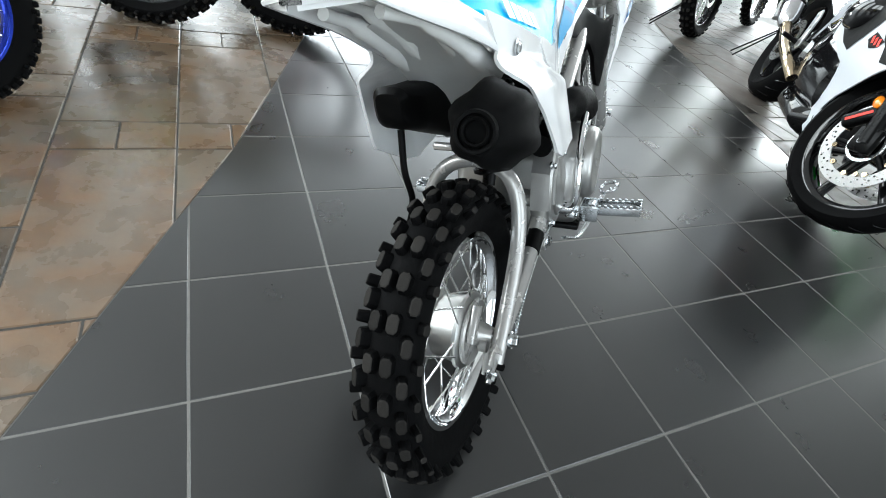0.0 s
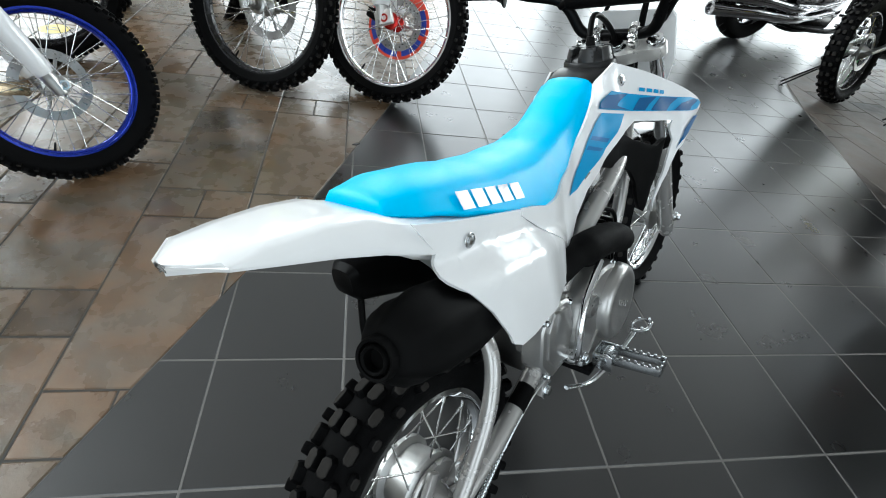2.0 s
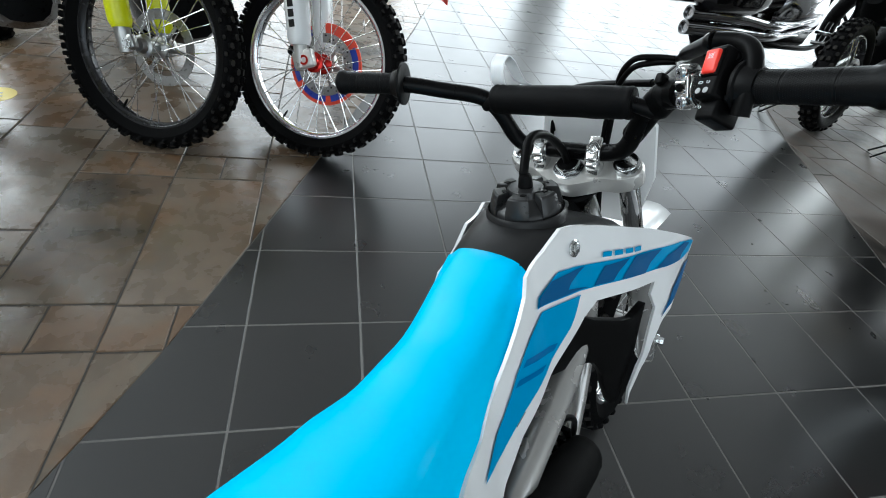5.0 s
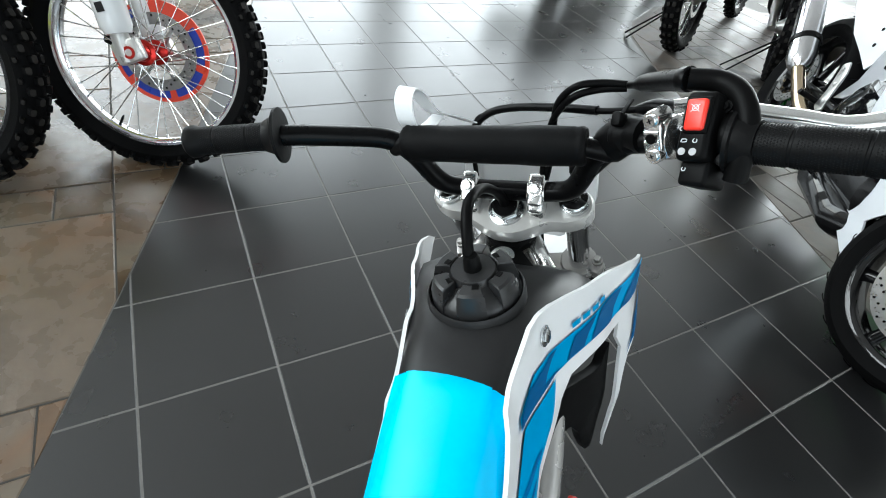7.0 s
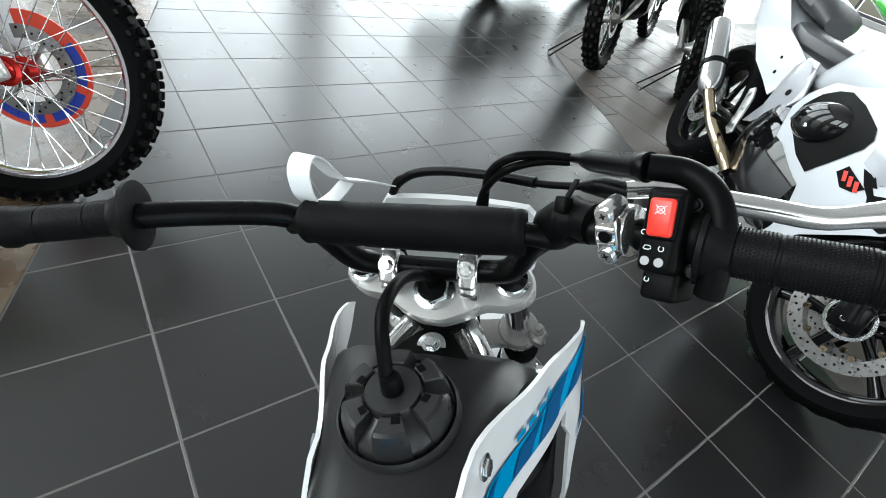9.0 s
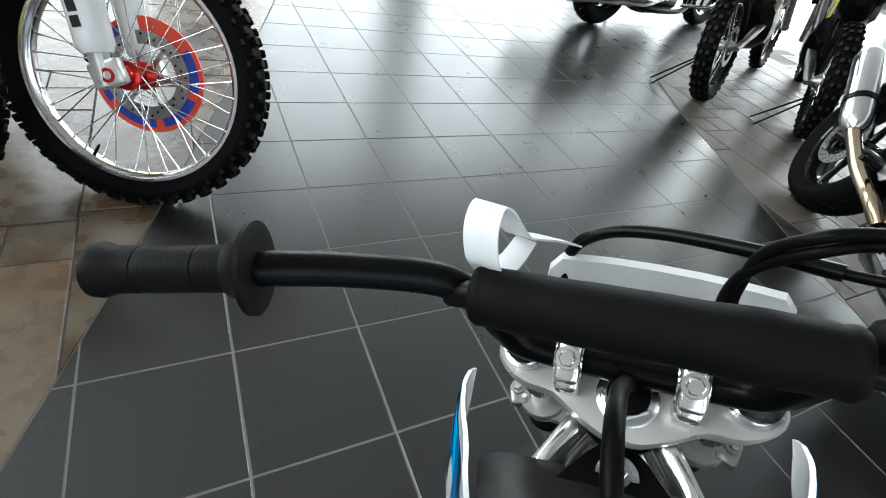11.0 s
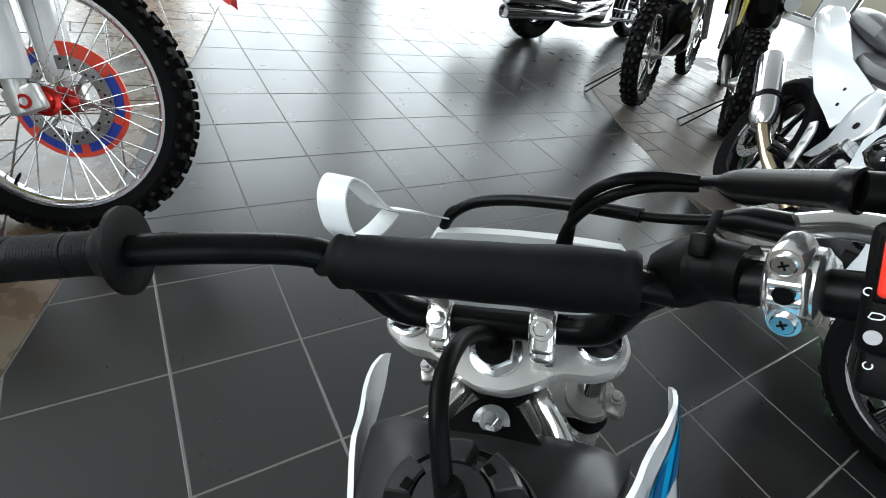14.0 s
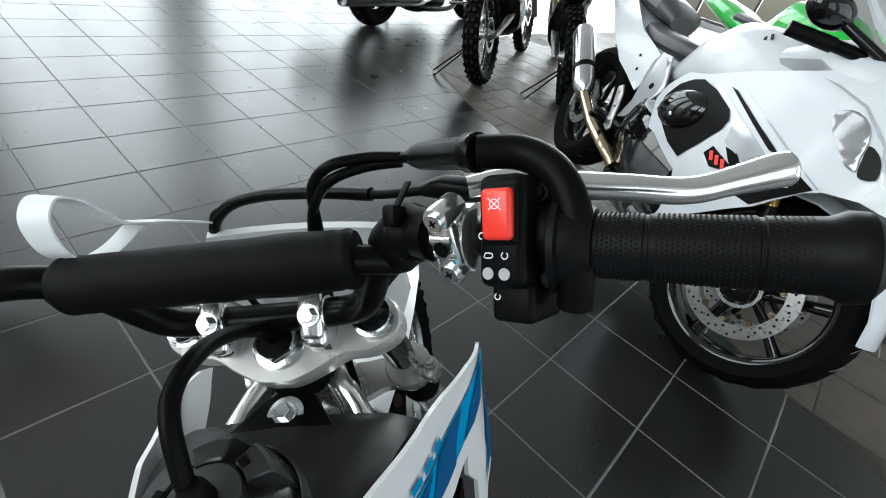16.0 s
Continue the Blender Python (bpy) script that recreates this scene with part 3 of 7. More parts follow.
# swingarm: two legs joined by an arch in front of the tyre
bm = bmesh.new()
arch = [(-0.035, -0.084, 0.222), (0.04, -0.084, 0.29), (0.1, -0.082, 0.36), (0.13, -0.072, 0.425), (0.142, -0.045, 0.46), (0.146, 0, 0.472), (0.142, 0.045, 0.46), (0.13, 0.072, 0.425), (0.1, 0.082, 0.36), (0.04, 0.084, 0.29), (-0.035, 0.084, 0.222)]
tube(bm, curve(arch, 6), 0.0125, 14)
part("swingarm_arch", bm, "alloy_paint", bike, "silver painted swingarm tube")
for s in (-1, 1):
    bm = bmesh.new()
    tube(bm, [(-0.03, s * 0.083, 0.235), (0.1, s * 0.085, 0.275), (0.27, s * 0.08, 0.33)], [0.011, 0.014, 0.017], 14)
    box(bm, 0.07, 0.006, 0.03, pose(-0.02, s * 0.083, 0.238, 0, -20), 0.003)
    part("swingarm_leg", bm, "alloy_paint", bike)
bm = bmesh.new()
tube(bm, [(0.165, -0.0845, 0.2965), (0.205, -0.083, 0.309)], 0.0163, 14)
part("warning_label", bm, "black", bike, "black label on the swingarm")
bm = bmesh.new()
box(bm, 0.09, 0.1, 0.012, pose(0.14, 0, 0.492, 0, 25), 0.004)
box(bm, 0.02, 0.02, 0.09, pose(0.17, 0, 0.53, 0, 10), 0.004)
part("shock_bracket", bm, "alloy_paint", bike)
bm = bmesh.new()
coil = [(0.2 + 0.1 * s + 0.022 * math.cos(s * 2 * math.pi * 8), 0.022 * math.sin(s * 2 * math.pi * 8), 0.42 + 0.18 * s) for s in (i / 110 for i in range(111))]
tube(bm, coil, 0.005, 6)
tube(bm, [(0.2, 0, 0.4), (0.31, 0, 0.62)], 0.012, 10)
part("shock_absorber", bm, "black_satin", bike)

# seat
SEAT_TOP = [(0.006, 0.73), (0.05, 0.732), (0.12, 0.719), (0.2, 0.698), (0.28, 0.684), (0.35, 0.681), (0.42, 0.694), (0.48, 0.722), (0.53, 0.742)]
SEAT_LOW = [(-0.004, 0.71), (0.05, 0.692), (0.12, 0.664), (0.2, 0.63), (0.28, 0.602), (0.31, 0.598), (0.35, 0.606), (0.39, 0.621), (0.437, 0.65), (0.475, 0.678), (0.503, 0.7), (0.53, 0.722)]


def table(rows, x):
    if x <= rows[0][0]:
        return rows[0][1]
    for (a, u), (b, v) in zip(rows, rows[1:]):
        if x <= b:
            k = (x - a) / (b - a)
            return u + (v - u) * (k * k * (3 - 2 * k) * 0.35 + k * 0.65)
    return rows[-1][1]


SEAT_W = [(-0.004, 0.05), (0.02, 0.057), (0.05, 0.066), (0.1, 0.077), (0.2, 0.085), (0.3, 0.085), (0.36, 0.071), (0.42, 0.063), (0.475, 0.059), (0.53, 0.053)]
bm = bmesh.new()
rings = []
for i in range(41):
    x = 0.006 + 0.524 * i / 40
    zt, zl, wb = table(SEAT_TOP, x), min(table(SEAT_LOW, x), table(SEAT_TOP, x) - 0.012), table(SEAT_W, x)
    h = zt - zl
    wt = wb * (0.86 - 0.1 * min(1, max(0, x) / 0.2))
    dr = min(0.017, h * 0.35)
    ring = [(x, 0, zt)]
    rs = [(wt * 0.45, zt - dr * 0.1), (wt * 0.8, zt - dr * 0.45), (wt * 0.97, zt - dr * 0.85), (wt * 1.015, zt - dr * 1.15), (wt + (wb - wt) * 0.5, zt - dr - (h - dr) * 0.45), (wb * 0.985, zl + h * 0.16), (wb, zl + 0.004), (wb - 0.002, zl), (wb - 0.012, zl - 0.002)]
    rs = [(y, max(z, zl)) for y, z in rs]
    ring = [(x, -y, z) for y, z in reversed(rs)] + ring + [(x, y, z) for y, z in rs]
    rings.append(ring)
front = [(p[0] + 0.012 - abs(p[1]) * 0.12, p[1] * 0.9, p[2] - 0.012) for p in rings[-1]]
rings.append(front)
rear = [(p[0] - 0.008 + abs(p[1]) * 0.04, p[1] * 0.93, p[2] * 0.7 + 0.718 * 0.3 - 0.002) for p in rings[0]]
rings.insert(0, rear)
skin(bm, rings)
for _ in range(1):
    bmesh.ops.smooth_vert(bm, verts=bm.verts, factor=0.3, use_axis_x=True, use_axis_y=True, use_axis_z=True)
part("seat", bm, "seat", bike, "bright cyan vinyl seat cover", angle=60)
# maker's lettering on both sides of the seat as plain blocks
def seat_half(x, z):
    """Half width of the seat side at height z."""
    zt, zl, wb = table(SEAT_TOP, x), table(SEAT_LOW, x), table(SEAT_W, x)
    k = max(0.0, min(1.0, (z - zl) / max(0.02, zt - zl)))
    wt = wb * (0.86 - 0.1 * min(1, max(0, x) / 0.2))
    return wb + (wt - wb) * min(1, k / 0.62)


for s in (-1, 1):
    for k in range(5):
        u = 0.0935 + 0.0277 * k
        z = 0.684 - 0.29 * (u - 0.0935)
        wd = 0.0225
        o = [(u, z), (u + wd, z - 0.29 * wd), (u + wd - 0.001, z - 0.29 * wd + 0.0215), (u - 0.001, z + 0.0215)]
        part("lettering", sheet(o, side(s, lambda x, zz: seat_half(x, zz) + 0.0065), 0, 0.006), "decal_white", bike, "white block of the lettering", smooth=False)

# rear fender: a long shell with down-turned sides and ribs below
FE = [(-0.194, 0.7485, 0.01, 0.7455, 0.012), (-0.166, 0.749, 0.05, 0.7405, 0.0545), (-0.13, 0.7475, 0.051, 0.7265, 0.0575), (-0.075, 0.74, 0.056, 0.706, 0.064), (-0.03, 0.728, 0.062, 0.688, 0.073), (0.0, 0.713, 0.068, 0.674, 0.079), (0.025, 0.701, 0.074, 0.662, 0.083), (0.06, 0.687, 0.078, 0.645, 0.085), (0.12, 0.664, 0.083, 0.63, 0.085), (0.2, 0.63, 0.084, 0.6, 0.085), (0.29, 0.595, 0.082, 0.57, 0.083)]
bm = bmesh.new()
rings = []
for x, zt, wt, zl, wl in FE:
    half = [(wt * 0.55, zt), (wt * 0.9, zt - 0.002), (wt, zt - 0.006), (wt + (wl - wt) * 0.5, (zt + zl) / 2), (wl, zl + 0.003), (wl - 0.001, zl)]
    inner = [(wl - 0.005, zl), (wl - 0.006, zl + 0.004), (wt + (wl - wt) * 0.5 - 0.005, (zt + zl) / 2), (wt - 0.005, zt - 0.01), (wt * 0.5, zt - 0.006)]
    up = [(x, -y, z) for y, z in half[::-1]] + [(x, y, z) for y, z in half]
    dn = [(x, y, z) for y, z in inner] + [(x, -y, z) for y, z in inner[::-1]]
    rings.append(up + dn)
skin(bm, rings)
rear_fender = part("rear_fender", bm, "white", bike, "glossy white rear fender")
for s in (-1, 1):
    for yy, a in ((0.022, 0.0), (0.042, 0.012)):
        bm = bmesh.new()
        tube(bm, curve([(-0.12, s * yy * 0.7, 0.738 - a), (-0.05, s * yy, 0.715 - a), (0.03, s * yy * 1.2, 0.672 - a), (0.1, s * yy * 1.3, 0.62)], 5), [0.006] * 5 + [0.01] * 5 + [0.013] * 6, 10)
        part("rib", bm, "white_matt", rear_fender)
bm = bmesh.new()
skin(bm, [[(x, y * w, z + (0.012 if abs(y) < 0.5 else 0)) for y in (-1, -0.6, 0, 0.6, 1)] for x, w, z in ((-0.05, 0.05, 0.703), (0.02, 0.058, 0.665), (0.08, 0.062, 0.61), (0.13, 0.06, 0.55), (0.16, 0.055, 0.5))], wrap=False)
bmesh.ops.solidify(bm, geom=bm.faces[:], thickness=0.004)
part("inner_fender", bm, "white_matt", bike, "matt white inner mudguard")


def ease(k):
    k = max(0.0, min(1.0, k))
    return k * k * (3 - 2 * k)


def half_w(x, z):
    """Half width of the side plastics: an upright band under the seat, a ledge, and a bulge over the muffler."""
    base = table([(0, 0.0785), (0.02, 0.082), (0.06, 0.086), (0.1, 0.088), (0.2, 0.088), (0.3, 0.085), (0.36, 0.068), (0.42, 0.06), (0.53, 0.052), (0.6, 0.062), (0.7, 0.1), (0.842, 0.153)], x)
    b = table([(0.0, 0.05), (0.1, 0.058), (0.2, 0.054), (0.3, 0.026), (0.36, 0.012), (0.42, 0.01), (0.6, 0.02), (0.75, 0.03), (0.84, 0.0)], x)
    zc = table([(0.0, 0.652), (0.1, 0.632), (0.2, 0.606), (0.27, 0.58), (0.34, 0.55)], x)
    ledge = 0.62 * ease((zc + 0.008 - z) / 0.034) + 0.38 * max(0, min(1, (zc - z) / 0.12))
    low = min(1, max(0, 0.66 - z) / 0.14) ** 0.9
    f = ease((0.4 - x) / 0.12)
    slope = table([(0.42, 0.0), (0.5, 0.12), (0.62, 0.17), (0.75, 0.14), (0.84, 0.0)], x) * min(0.1, max(0, 0.74 - z))
    return base + b * (ledge * f + low * (1 - f)) + slope


PANEL = [(0.006, 0.706), (0.04, 0.694), (0.083, 0.679), (0.142, 0.659), (0.208, 0.637), (0.214, 0.618), (0.268, 0.574), (0.377, 0.486), (0.37, 0.456), (0.297, 0.472), (0.228, 0.49), (0.173, 0.499), (0.131, 0.503), (0.098, 0.51), (0.083, 0.521), (0.08, 0.535), (0.074, 0.55), (0.062, 0.578), (0.04, 0.612), (0.021, 0.636), (0.019, 0.642), (0.022, 0.648), (0.031, 0.661)]
PANEL_LEFT = [(0.008, 0.7), (0.055, 0.686), (0.12, 0.664), (0.2, 0.639), (0.245, 0.62), (0.335, 0.515), (0.285, 0.475), (0.21, 0.44), (0.17, 0.452), (0.085, 0.505), (0.07, 0.54), (0.03, 0.64), (0.022, 0.662)]
SHROUD = [(0.2, 0.631), (0.205, 0.64), (0.238, 0.629), (0.279, 0.612), (0.327, 0.612), (0.389, 0.631), (0.437, 0.663), (0.475, 0.692), (0.503, 0.715), (0.512, 0.733), (0.549, 0.742), (0.581, 0.755), (0.608, 0.747), (0.647, 0.732), (0.686, 0.715), (0.74, 0.69), (0.79, 0.663), (0.841, 0.633), (0.858, 0.618), (0.823, 0.598), (0.765, 0.573), (0.733, 0.555), (0.706, 0.528), (0.684, 0.499), (0.668, 0.464), (0.665, 0.442), (0.665, 0.471), (0.677, 0.508), (0.698, 0.544), (0.722, 0.581), (0.716, 0.605), (0.727, 0.619), (0.624, 0.642), (0.568, 0.615), (0.506, 0.586), (0.458, 0.564), (0.433, 0.54), (0.404, 0.516), (0.377, 0.488)]
BLACK = [(0.598, 0.631), (0.633, 0.604), (0.676, 0.581), (0.694, 0.575), (0.725, 0.583), (0.699, 0.54), (0.676, 0.491), (0.667, 0.452), (0.661, 0.44), (0.651, 0.447), (0.642, 0.478), (0.635, 0.513), (0.623, 0.541), (0.593, 0.558), (0.508, 0.585), (0.549, 0.606)]
for s in (-1, 1):
    off = lambda d, s=s: side(s, lambda x, z: half_w(x, z) + d)
    shape = PANEL if s < 0 else PANEL_LEFT
    flare = off(0)
    p = part("side_panel", sheet(shape, flare, 0.004 * -s, 0.009), "white", bike, "glossy white side panel")
    bm = bmesh.new()
    bolt(bm, (0.084, s * (half_w(0.084, 0.652) + 0.002), 0.652), (0, s, 0), 0.0065, 0.004)
    part("panel_screw", bm, "zinc", p)
    q = part("shroud", sheet(SHROUD if s < 0 else [(x, z - {5: 0.015, 6: 0.022, 7: 0.025, 8: 0.025, 9: 0.025, 10: 0.02, 11: 0.016, 12: 0.012, 13: 0.008}.get(k, 0)) for k, (x, z) in enumerate(SHROUD)], off(0.002), 0.004 * -s, 0.008, bevel=0.0015), "white", bike, "glossy white tank shroud with blue graphics")
    bm = bmesh.new()
    bolt(bm, (0.604, s * (half_w(0.604, 0.721) + 0.003), 0.721), (-0.15, s, 0.2), 0.007, 0.004)
    part("shroud_screw", bm, "zinc", q)
    D = lambda pts, d=0.0034: sheet(pts, off(d + 0.0006 + (d - 0.0034) * 1.5), 0, 0.008)
    part("decal_bar", D([(0.521, 0.689), (0.526, 0.699), (0.567, 0.71), (0.621, 0.693), (0.678, 0.677), (0.746, 0.66), (0.793, 0.649), (0.829, 0.636), (0.844, 0.627), (0.828, 0.618), (0.793, 0.622), (0.698, 0.644), (0.618, 0.662)]), "blue_light", q, "light blue band")
    part("decal_tip", D([(0.836, 0.601), (0.81, 0.607), (0.758, 0.593), (0.738, 0.572), (0.726, 0.561), (0.747, 0.573), (0.797, 0.588)]), "blue_dark", q, "deep blue corner")
    part("decal_field", D([(0.378, 0.585), (0.42, 0.579), (0.464, 0.597), (0.514, 0.609), (0.569, 0.635), (0.602, 0.661), (0.53, 0.68), (0.497, 0.671), (0.462, 0.65), (0.43, 0.619)]), "blue_light", q, "light blue field")
    for patch in ([(0.463, 0.642), (0.454, 0.638), (0.506, 0.619), (0.517, 0.621)], [(0.481, 0.654), (0.472, 0.65), (0.535, 0.626), (0.544, 0.631)]):
        part("decal_patch", D(patch, 0.0036), "blue_mid", q, "slanted blue patch")
    # emblem drawn as plain slanted shapes
    for shape in ([(0.523, 0.69), (0.528, 0.698), (0.553, 0.706), (0.614, 0.694), (0.585, 0.686), (0.579, 0.681), (0.616, 0.665)], [(0.623, 0.663), (0.643, 0.681), (0.685, 0.674), (0.665, 0.665), (0.652, 0.656)], [(0.665, 0.653), (0.696, 0.671), (0.749, 0.658), (0.722, 0.65), (0.707, 0.642)], [(0.729, 0.638), (0.755, 0.646), (0.804, 0.644), (0.822, 0.635), (0.792, 0.631), (0.784, 0.625)]):
        part("emblem_shape", D(shape, 0.0038), "blue_dark", q, "deep blue emblem shape")
    for k in range(4):
        u, zz = 0.643 + 0.0177 * k, 0.7 - 0.0053 * k
        part("model_mark", D([(u, zz), (u + 0.0135, zz - 0.004), (u + 0.012, zz - 0.0105), (u - 0.0015, zz - 0.0065)], 0.0038), "blue_light", q, "small blue printed bar")
    part("shroud_insert", sheet(BLACK, side(s, lambda x, z: half_w(x, z) - 0.012), 0.012 * -s, 0.022), "black", bike, "black plastic insert under the shroud")

# fuel tank and cap
bm = bmesh.new()
rings = []
for x, w, zt, zl in ((0.5, 0.045, 0.724, 0.66), (0.535, 0.05, 0.742, 0.65), (0.58, 0.058, 0.748, 0.65), (0.63, 0.073, 0.744, 0.655), (0.68, 0.089, 0.728, 0.655), (0.708, 0.098, 0.714, 0.66), (0.722, 0.1, 0.704, 0.664)):
    half = [(0, zt), (w * 0.5, zt - 0.001), (w * 0.8, zt - 0.005), (w, zt - 0.016), (w * 1.02, (zt + zl) / 2), (w * 0.9, zl), (0, zl)]
    rings.append([(x, y, z) for y, z in half] + [(x, -y, z) for y, z in half[-2:0:-1]])
skin(bm, rings)
fuel_tank = part("fuel_tank", bm, "tank", bike, "black plastic fuel tank cover", angle=55)
bm = bmesh.new()
lathe(bm, [(0.049, 0.736), (0.0485, 0.747), (0.046, 0.7505), (0.0445, 0.746)], Matrix.Translation((0.624, 0, 0.004)), 40, caps=False)
part("cap_collar", bm, "tank", fuel_tank)
capm = Matrix.Translation((0.624, 0, 0.004))
bm = bmesh.new()
lathe(bm, [(0.0425, 0.738), (0.0425, 0.748), (0.04, 0.755), (0.0225, 0.7665), (0.022, 0.7725), (0.0208, 0.7745), (0.006, 0.7748), (0.005, 0.77)], capm, 44)
fuel_cap = part("fuel_cap", bm, "cap", fuel_tank, "black fuel cap with six broad lugs")
bm = bmesh.new()
prof = [(0.021, 0.758), (0.0232, 0.7735), (0.0245, 0.7745), (0.036, 0.7738), (0.0385, 0.772), (0.0425, 0.758), (0.0432, 0.748), (0.0425, 0.74)]
skin(bm, [[(r * math.cos(q), r * math.sin(q), z - g) for r, z in prof] for q, g in ((radians(e), 0.0012 if abs(e) > 18 else 0) for e in (-19, -17.5, -9, 0, 9, 17.5, 19))])
lug = part("cap_lug", bm, "cap", fuel_cap, angle=25)
lug.matrix_local = capm @ pose(0, 0, 0, 0, 0, 12)
bm = bmesh.new()
box(bm, 0.0055, 0.0065, 0.0012, pose(0.0262, 0.004, 0.7744), 0.0003)
notch = part("lug_notch", bm, "black", fuel_cap, smooth=False)
notch.matrix_local = lug.matrix_local
for k in range(1, 6):
    twin(lug, capm @ pose(0, 0, 0, 0, 0, 60 * k + 12))
    twin(notch, capm @ pose(0, 0, 0, 0, 0, 60 * k + 12))
bm = bmesh.new()
tube(bm, curve([(0.624, 0.002, 0.772), (0.629, 0.004, 0.797), (0.657, 0.009, 0.825), (0.703, 0.009, 0.815), (0.742, 0.003, 0.783), (0.758, 0, 0.75)], 8), 0.0055, 10)
lathe(bm, [(0.009, 0.774), (0.008, 0.786), (0.006, 0.79)], capm, 14)
part("breather_hose", bm, "black", bike, "black rubber breather hose")
bm = bmesh.new()
MOUNT = [(0.744, 0.013), (0.736, 0.021), (0.705, 0.042), (0.685, 0.05), (0.685, -0.05), (0.705, -0.042), (0.736, -0.021), (0.744, -0.013)]
skin(bm, [[(x, y * k, 0.7075 + (0.744 - x) * 0.16 + dz) for x, y in MOUNT] for dz, k in ((-0.007, 1.0), (-0.001, 1.0), (0.0008, 0.94))])
part("tank_mount", bm, "black", bike)
bm = bmesh.new()
lathe(bm, [(0.0145, 0.0), (0.0145, 0.0012), (0.0085, 0.0014)], aim((0.72, 0, 0.7115), (0.718, 0, 0.7215)), 24)
bolt(bm, (0.72, 0, 0.713), (-0.2, 0, 1), 0.0065, 0.008)
part("tank_bolt", bm, "zinc", bike, "zinc plated hexagon bolt")
# frame: head tube, spine and down tubes
bm = bmesh.new()
lathe(bm, [(0.026, -0.005), (0.026, 0.09), (0.03, 0.1)], aim(HEAD_TOP + FDIR * 0.16, HEAD_TOP + FDIR * 0.02), 24)
part("head_tube", bm, "alloy_paint", bike)
for s in (-1, 1):
    bm = bmesh.new()
    tube(bm, curve([(0.79, s * 0.02, 0.66), (0.73, s * 0.05, 0.64), (0.62, s * 0.06, 0.62), (0.45, s * 0.06, 0.59)], 5), 0.0125, 12)
    tube(bm, curve([(0.8, s * 0.018, 0.65), (0.73, s * 0.045, 0.5), (0.64, s * 0.055, 0.35), (0.5, s * 0.06, 0.25)], 5), 0.014, 12)
    tube(bm, curve([(0.66, s * 0.062, 0.59), (0.575, s * 0.072, 0.548), (0.44, s * 0.074, 0.495), (0.36, s * 0.072, 0.43), (0.31, s * 0.07, 0.35)], 5), 0.0185, 14)
    part("frame_tube", bm, "alloy_paint", bike)
bm = bmesh.new()
lathe(bm, [(0.03, -0.004), (0.034, 0.0), (0.034, 0.012), (0.03, 0.016)], aim(HEAD_TOP + FDIR * 0.045, HEAD_TOP), 24)
part("steering_seal", bm, "black", bike)
for s in (-1, 1):
    bm = bmesh.new()
    rows = []
    for x, y, z, w, h in ((0.792, 0.012, 0.704, 0.016, 0.018), (0.765, 0.028, 0.694, 0.017, 0.018), (0.735, 0.047, 0.682, 0.016, 0.016), (0.69, 0.066, 0.664, 0.014, 0.013)):
        rows.append([(x - w * 0.45 * math.cos(q), s * (y + w * math.cos(q)), z + h * math.copysign(abs(math.sin(q)) ** 0.7, math.sin(q))) for q in (2 * math.pi * k / 16 for k in range(16))])
    skin(bm, rows)
    part("head_gusset", bm, "bright_alloy", bike, "cast silver arm of the frame head")

# muffler
MUF = Vector((-0.09, -0.097, 0.612))
mdir = Vector((0.31, 0.06, -0.135)).normalized()
bm = bmesh.new()
mm = aim(MUF, MUF + mdir)
rings = []
for d, r, sq in ((0.012, 0.024, 1.0), (0.016, 0.029, 1.0), (0.038, 0.042, 1.0), (0.066, 0.0475, 1.02), (0.15, 0.049, 1.02), (0.21, 0.045, 1.0), (0.25, 0.036, 0.95), (0.27, 0.025, 0.9)):
    ring = []
    for k in range(32):
        a = 2 * math.pi * k / 32
        f = r * (1 - 0.07 * math.cos(6 * a + 0.5))
        ring.append(mm @ Vector((f * math.cos(a), f * sq * math.sin(a), d)) + Vector((0, -0.009, 0.011)) * min(1, d / 0.05))
    rings.append(ring)
skin(bm, rings)
muffler = part("muffler", bm, "muffler", bike, "matt black muffler with a round outlet", angle=35)
bm = bmesh.new()
lathe(bm, [(0.0225, 0.03), (0.0225, 0.002), (0.021, -0.001), (0.018, 0.0), (0.018, 0.008), (0.015, 0.008), (0.015, -0.001), (0.0135, -0.003), (0.0115, -0.001), (0.0115, 0.05)], mm, 32, caps=False)
part("outlet", bm, "muffler", muffler)
bm = bmesh.new()
tube(bm, curve([(0.22, -0.085, 0.47), (0.3, -0.088, 0.475), (0.38, -0.1, 0.485), (0.48, -0.104, 0.462), (0.555, -0.1, 0.425), (0.575, -0.098, 0.412)], 6), [0.02] * 6 + [0.022] * 6 + [0.03] * 12 + [0.029] * 4 + [0.026, 0.02, 0.01], 16)
part("exhaust_shield", bm, "muffler", bike, "black exhaust heat shield")
bm = bmesh.new()
box(bm, 0.014, 0.014, 0.022, pose(0.594, -0.1, 0.402, 0, 30), 0.004)
part("spark_cap", bm, "red_plastic", bike, "small red plug cap")
bm = bmesh.new()
tube(bm, [(0.36, 0, 0.52), (0.42, 0, 0.52), (0.43, 0, 0.52), (0.56, 0, 0.5), (0.57, 0, 0.5), (0.64, 0, 0.46)], [0.04, 0.04, 0.05, 0.05, 0.03, 0.03], 18)
box(bm, 0.06, 0.11, 0.07, pose(0.5, 0, 0.465), 0.012, 3)
part("carburettor", bm, "black_satin", bike, "black carburettor and intake duct")
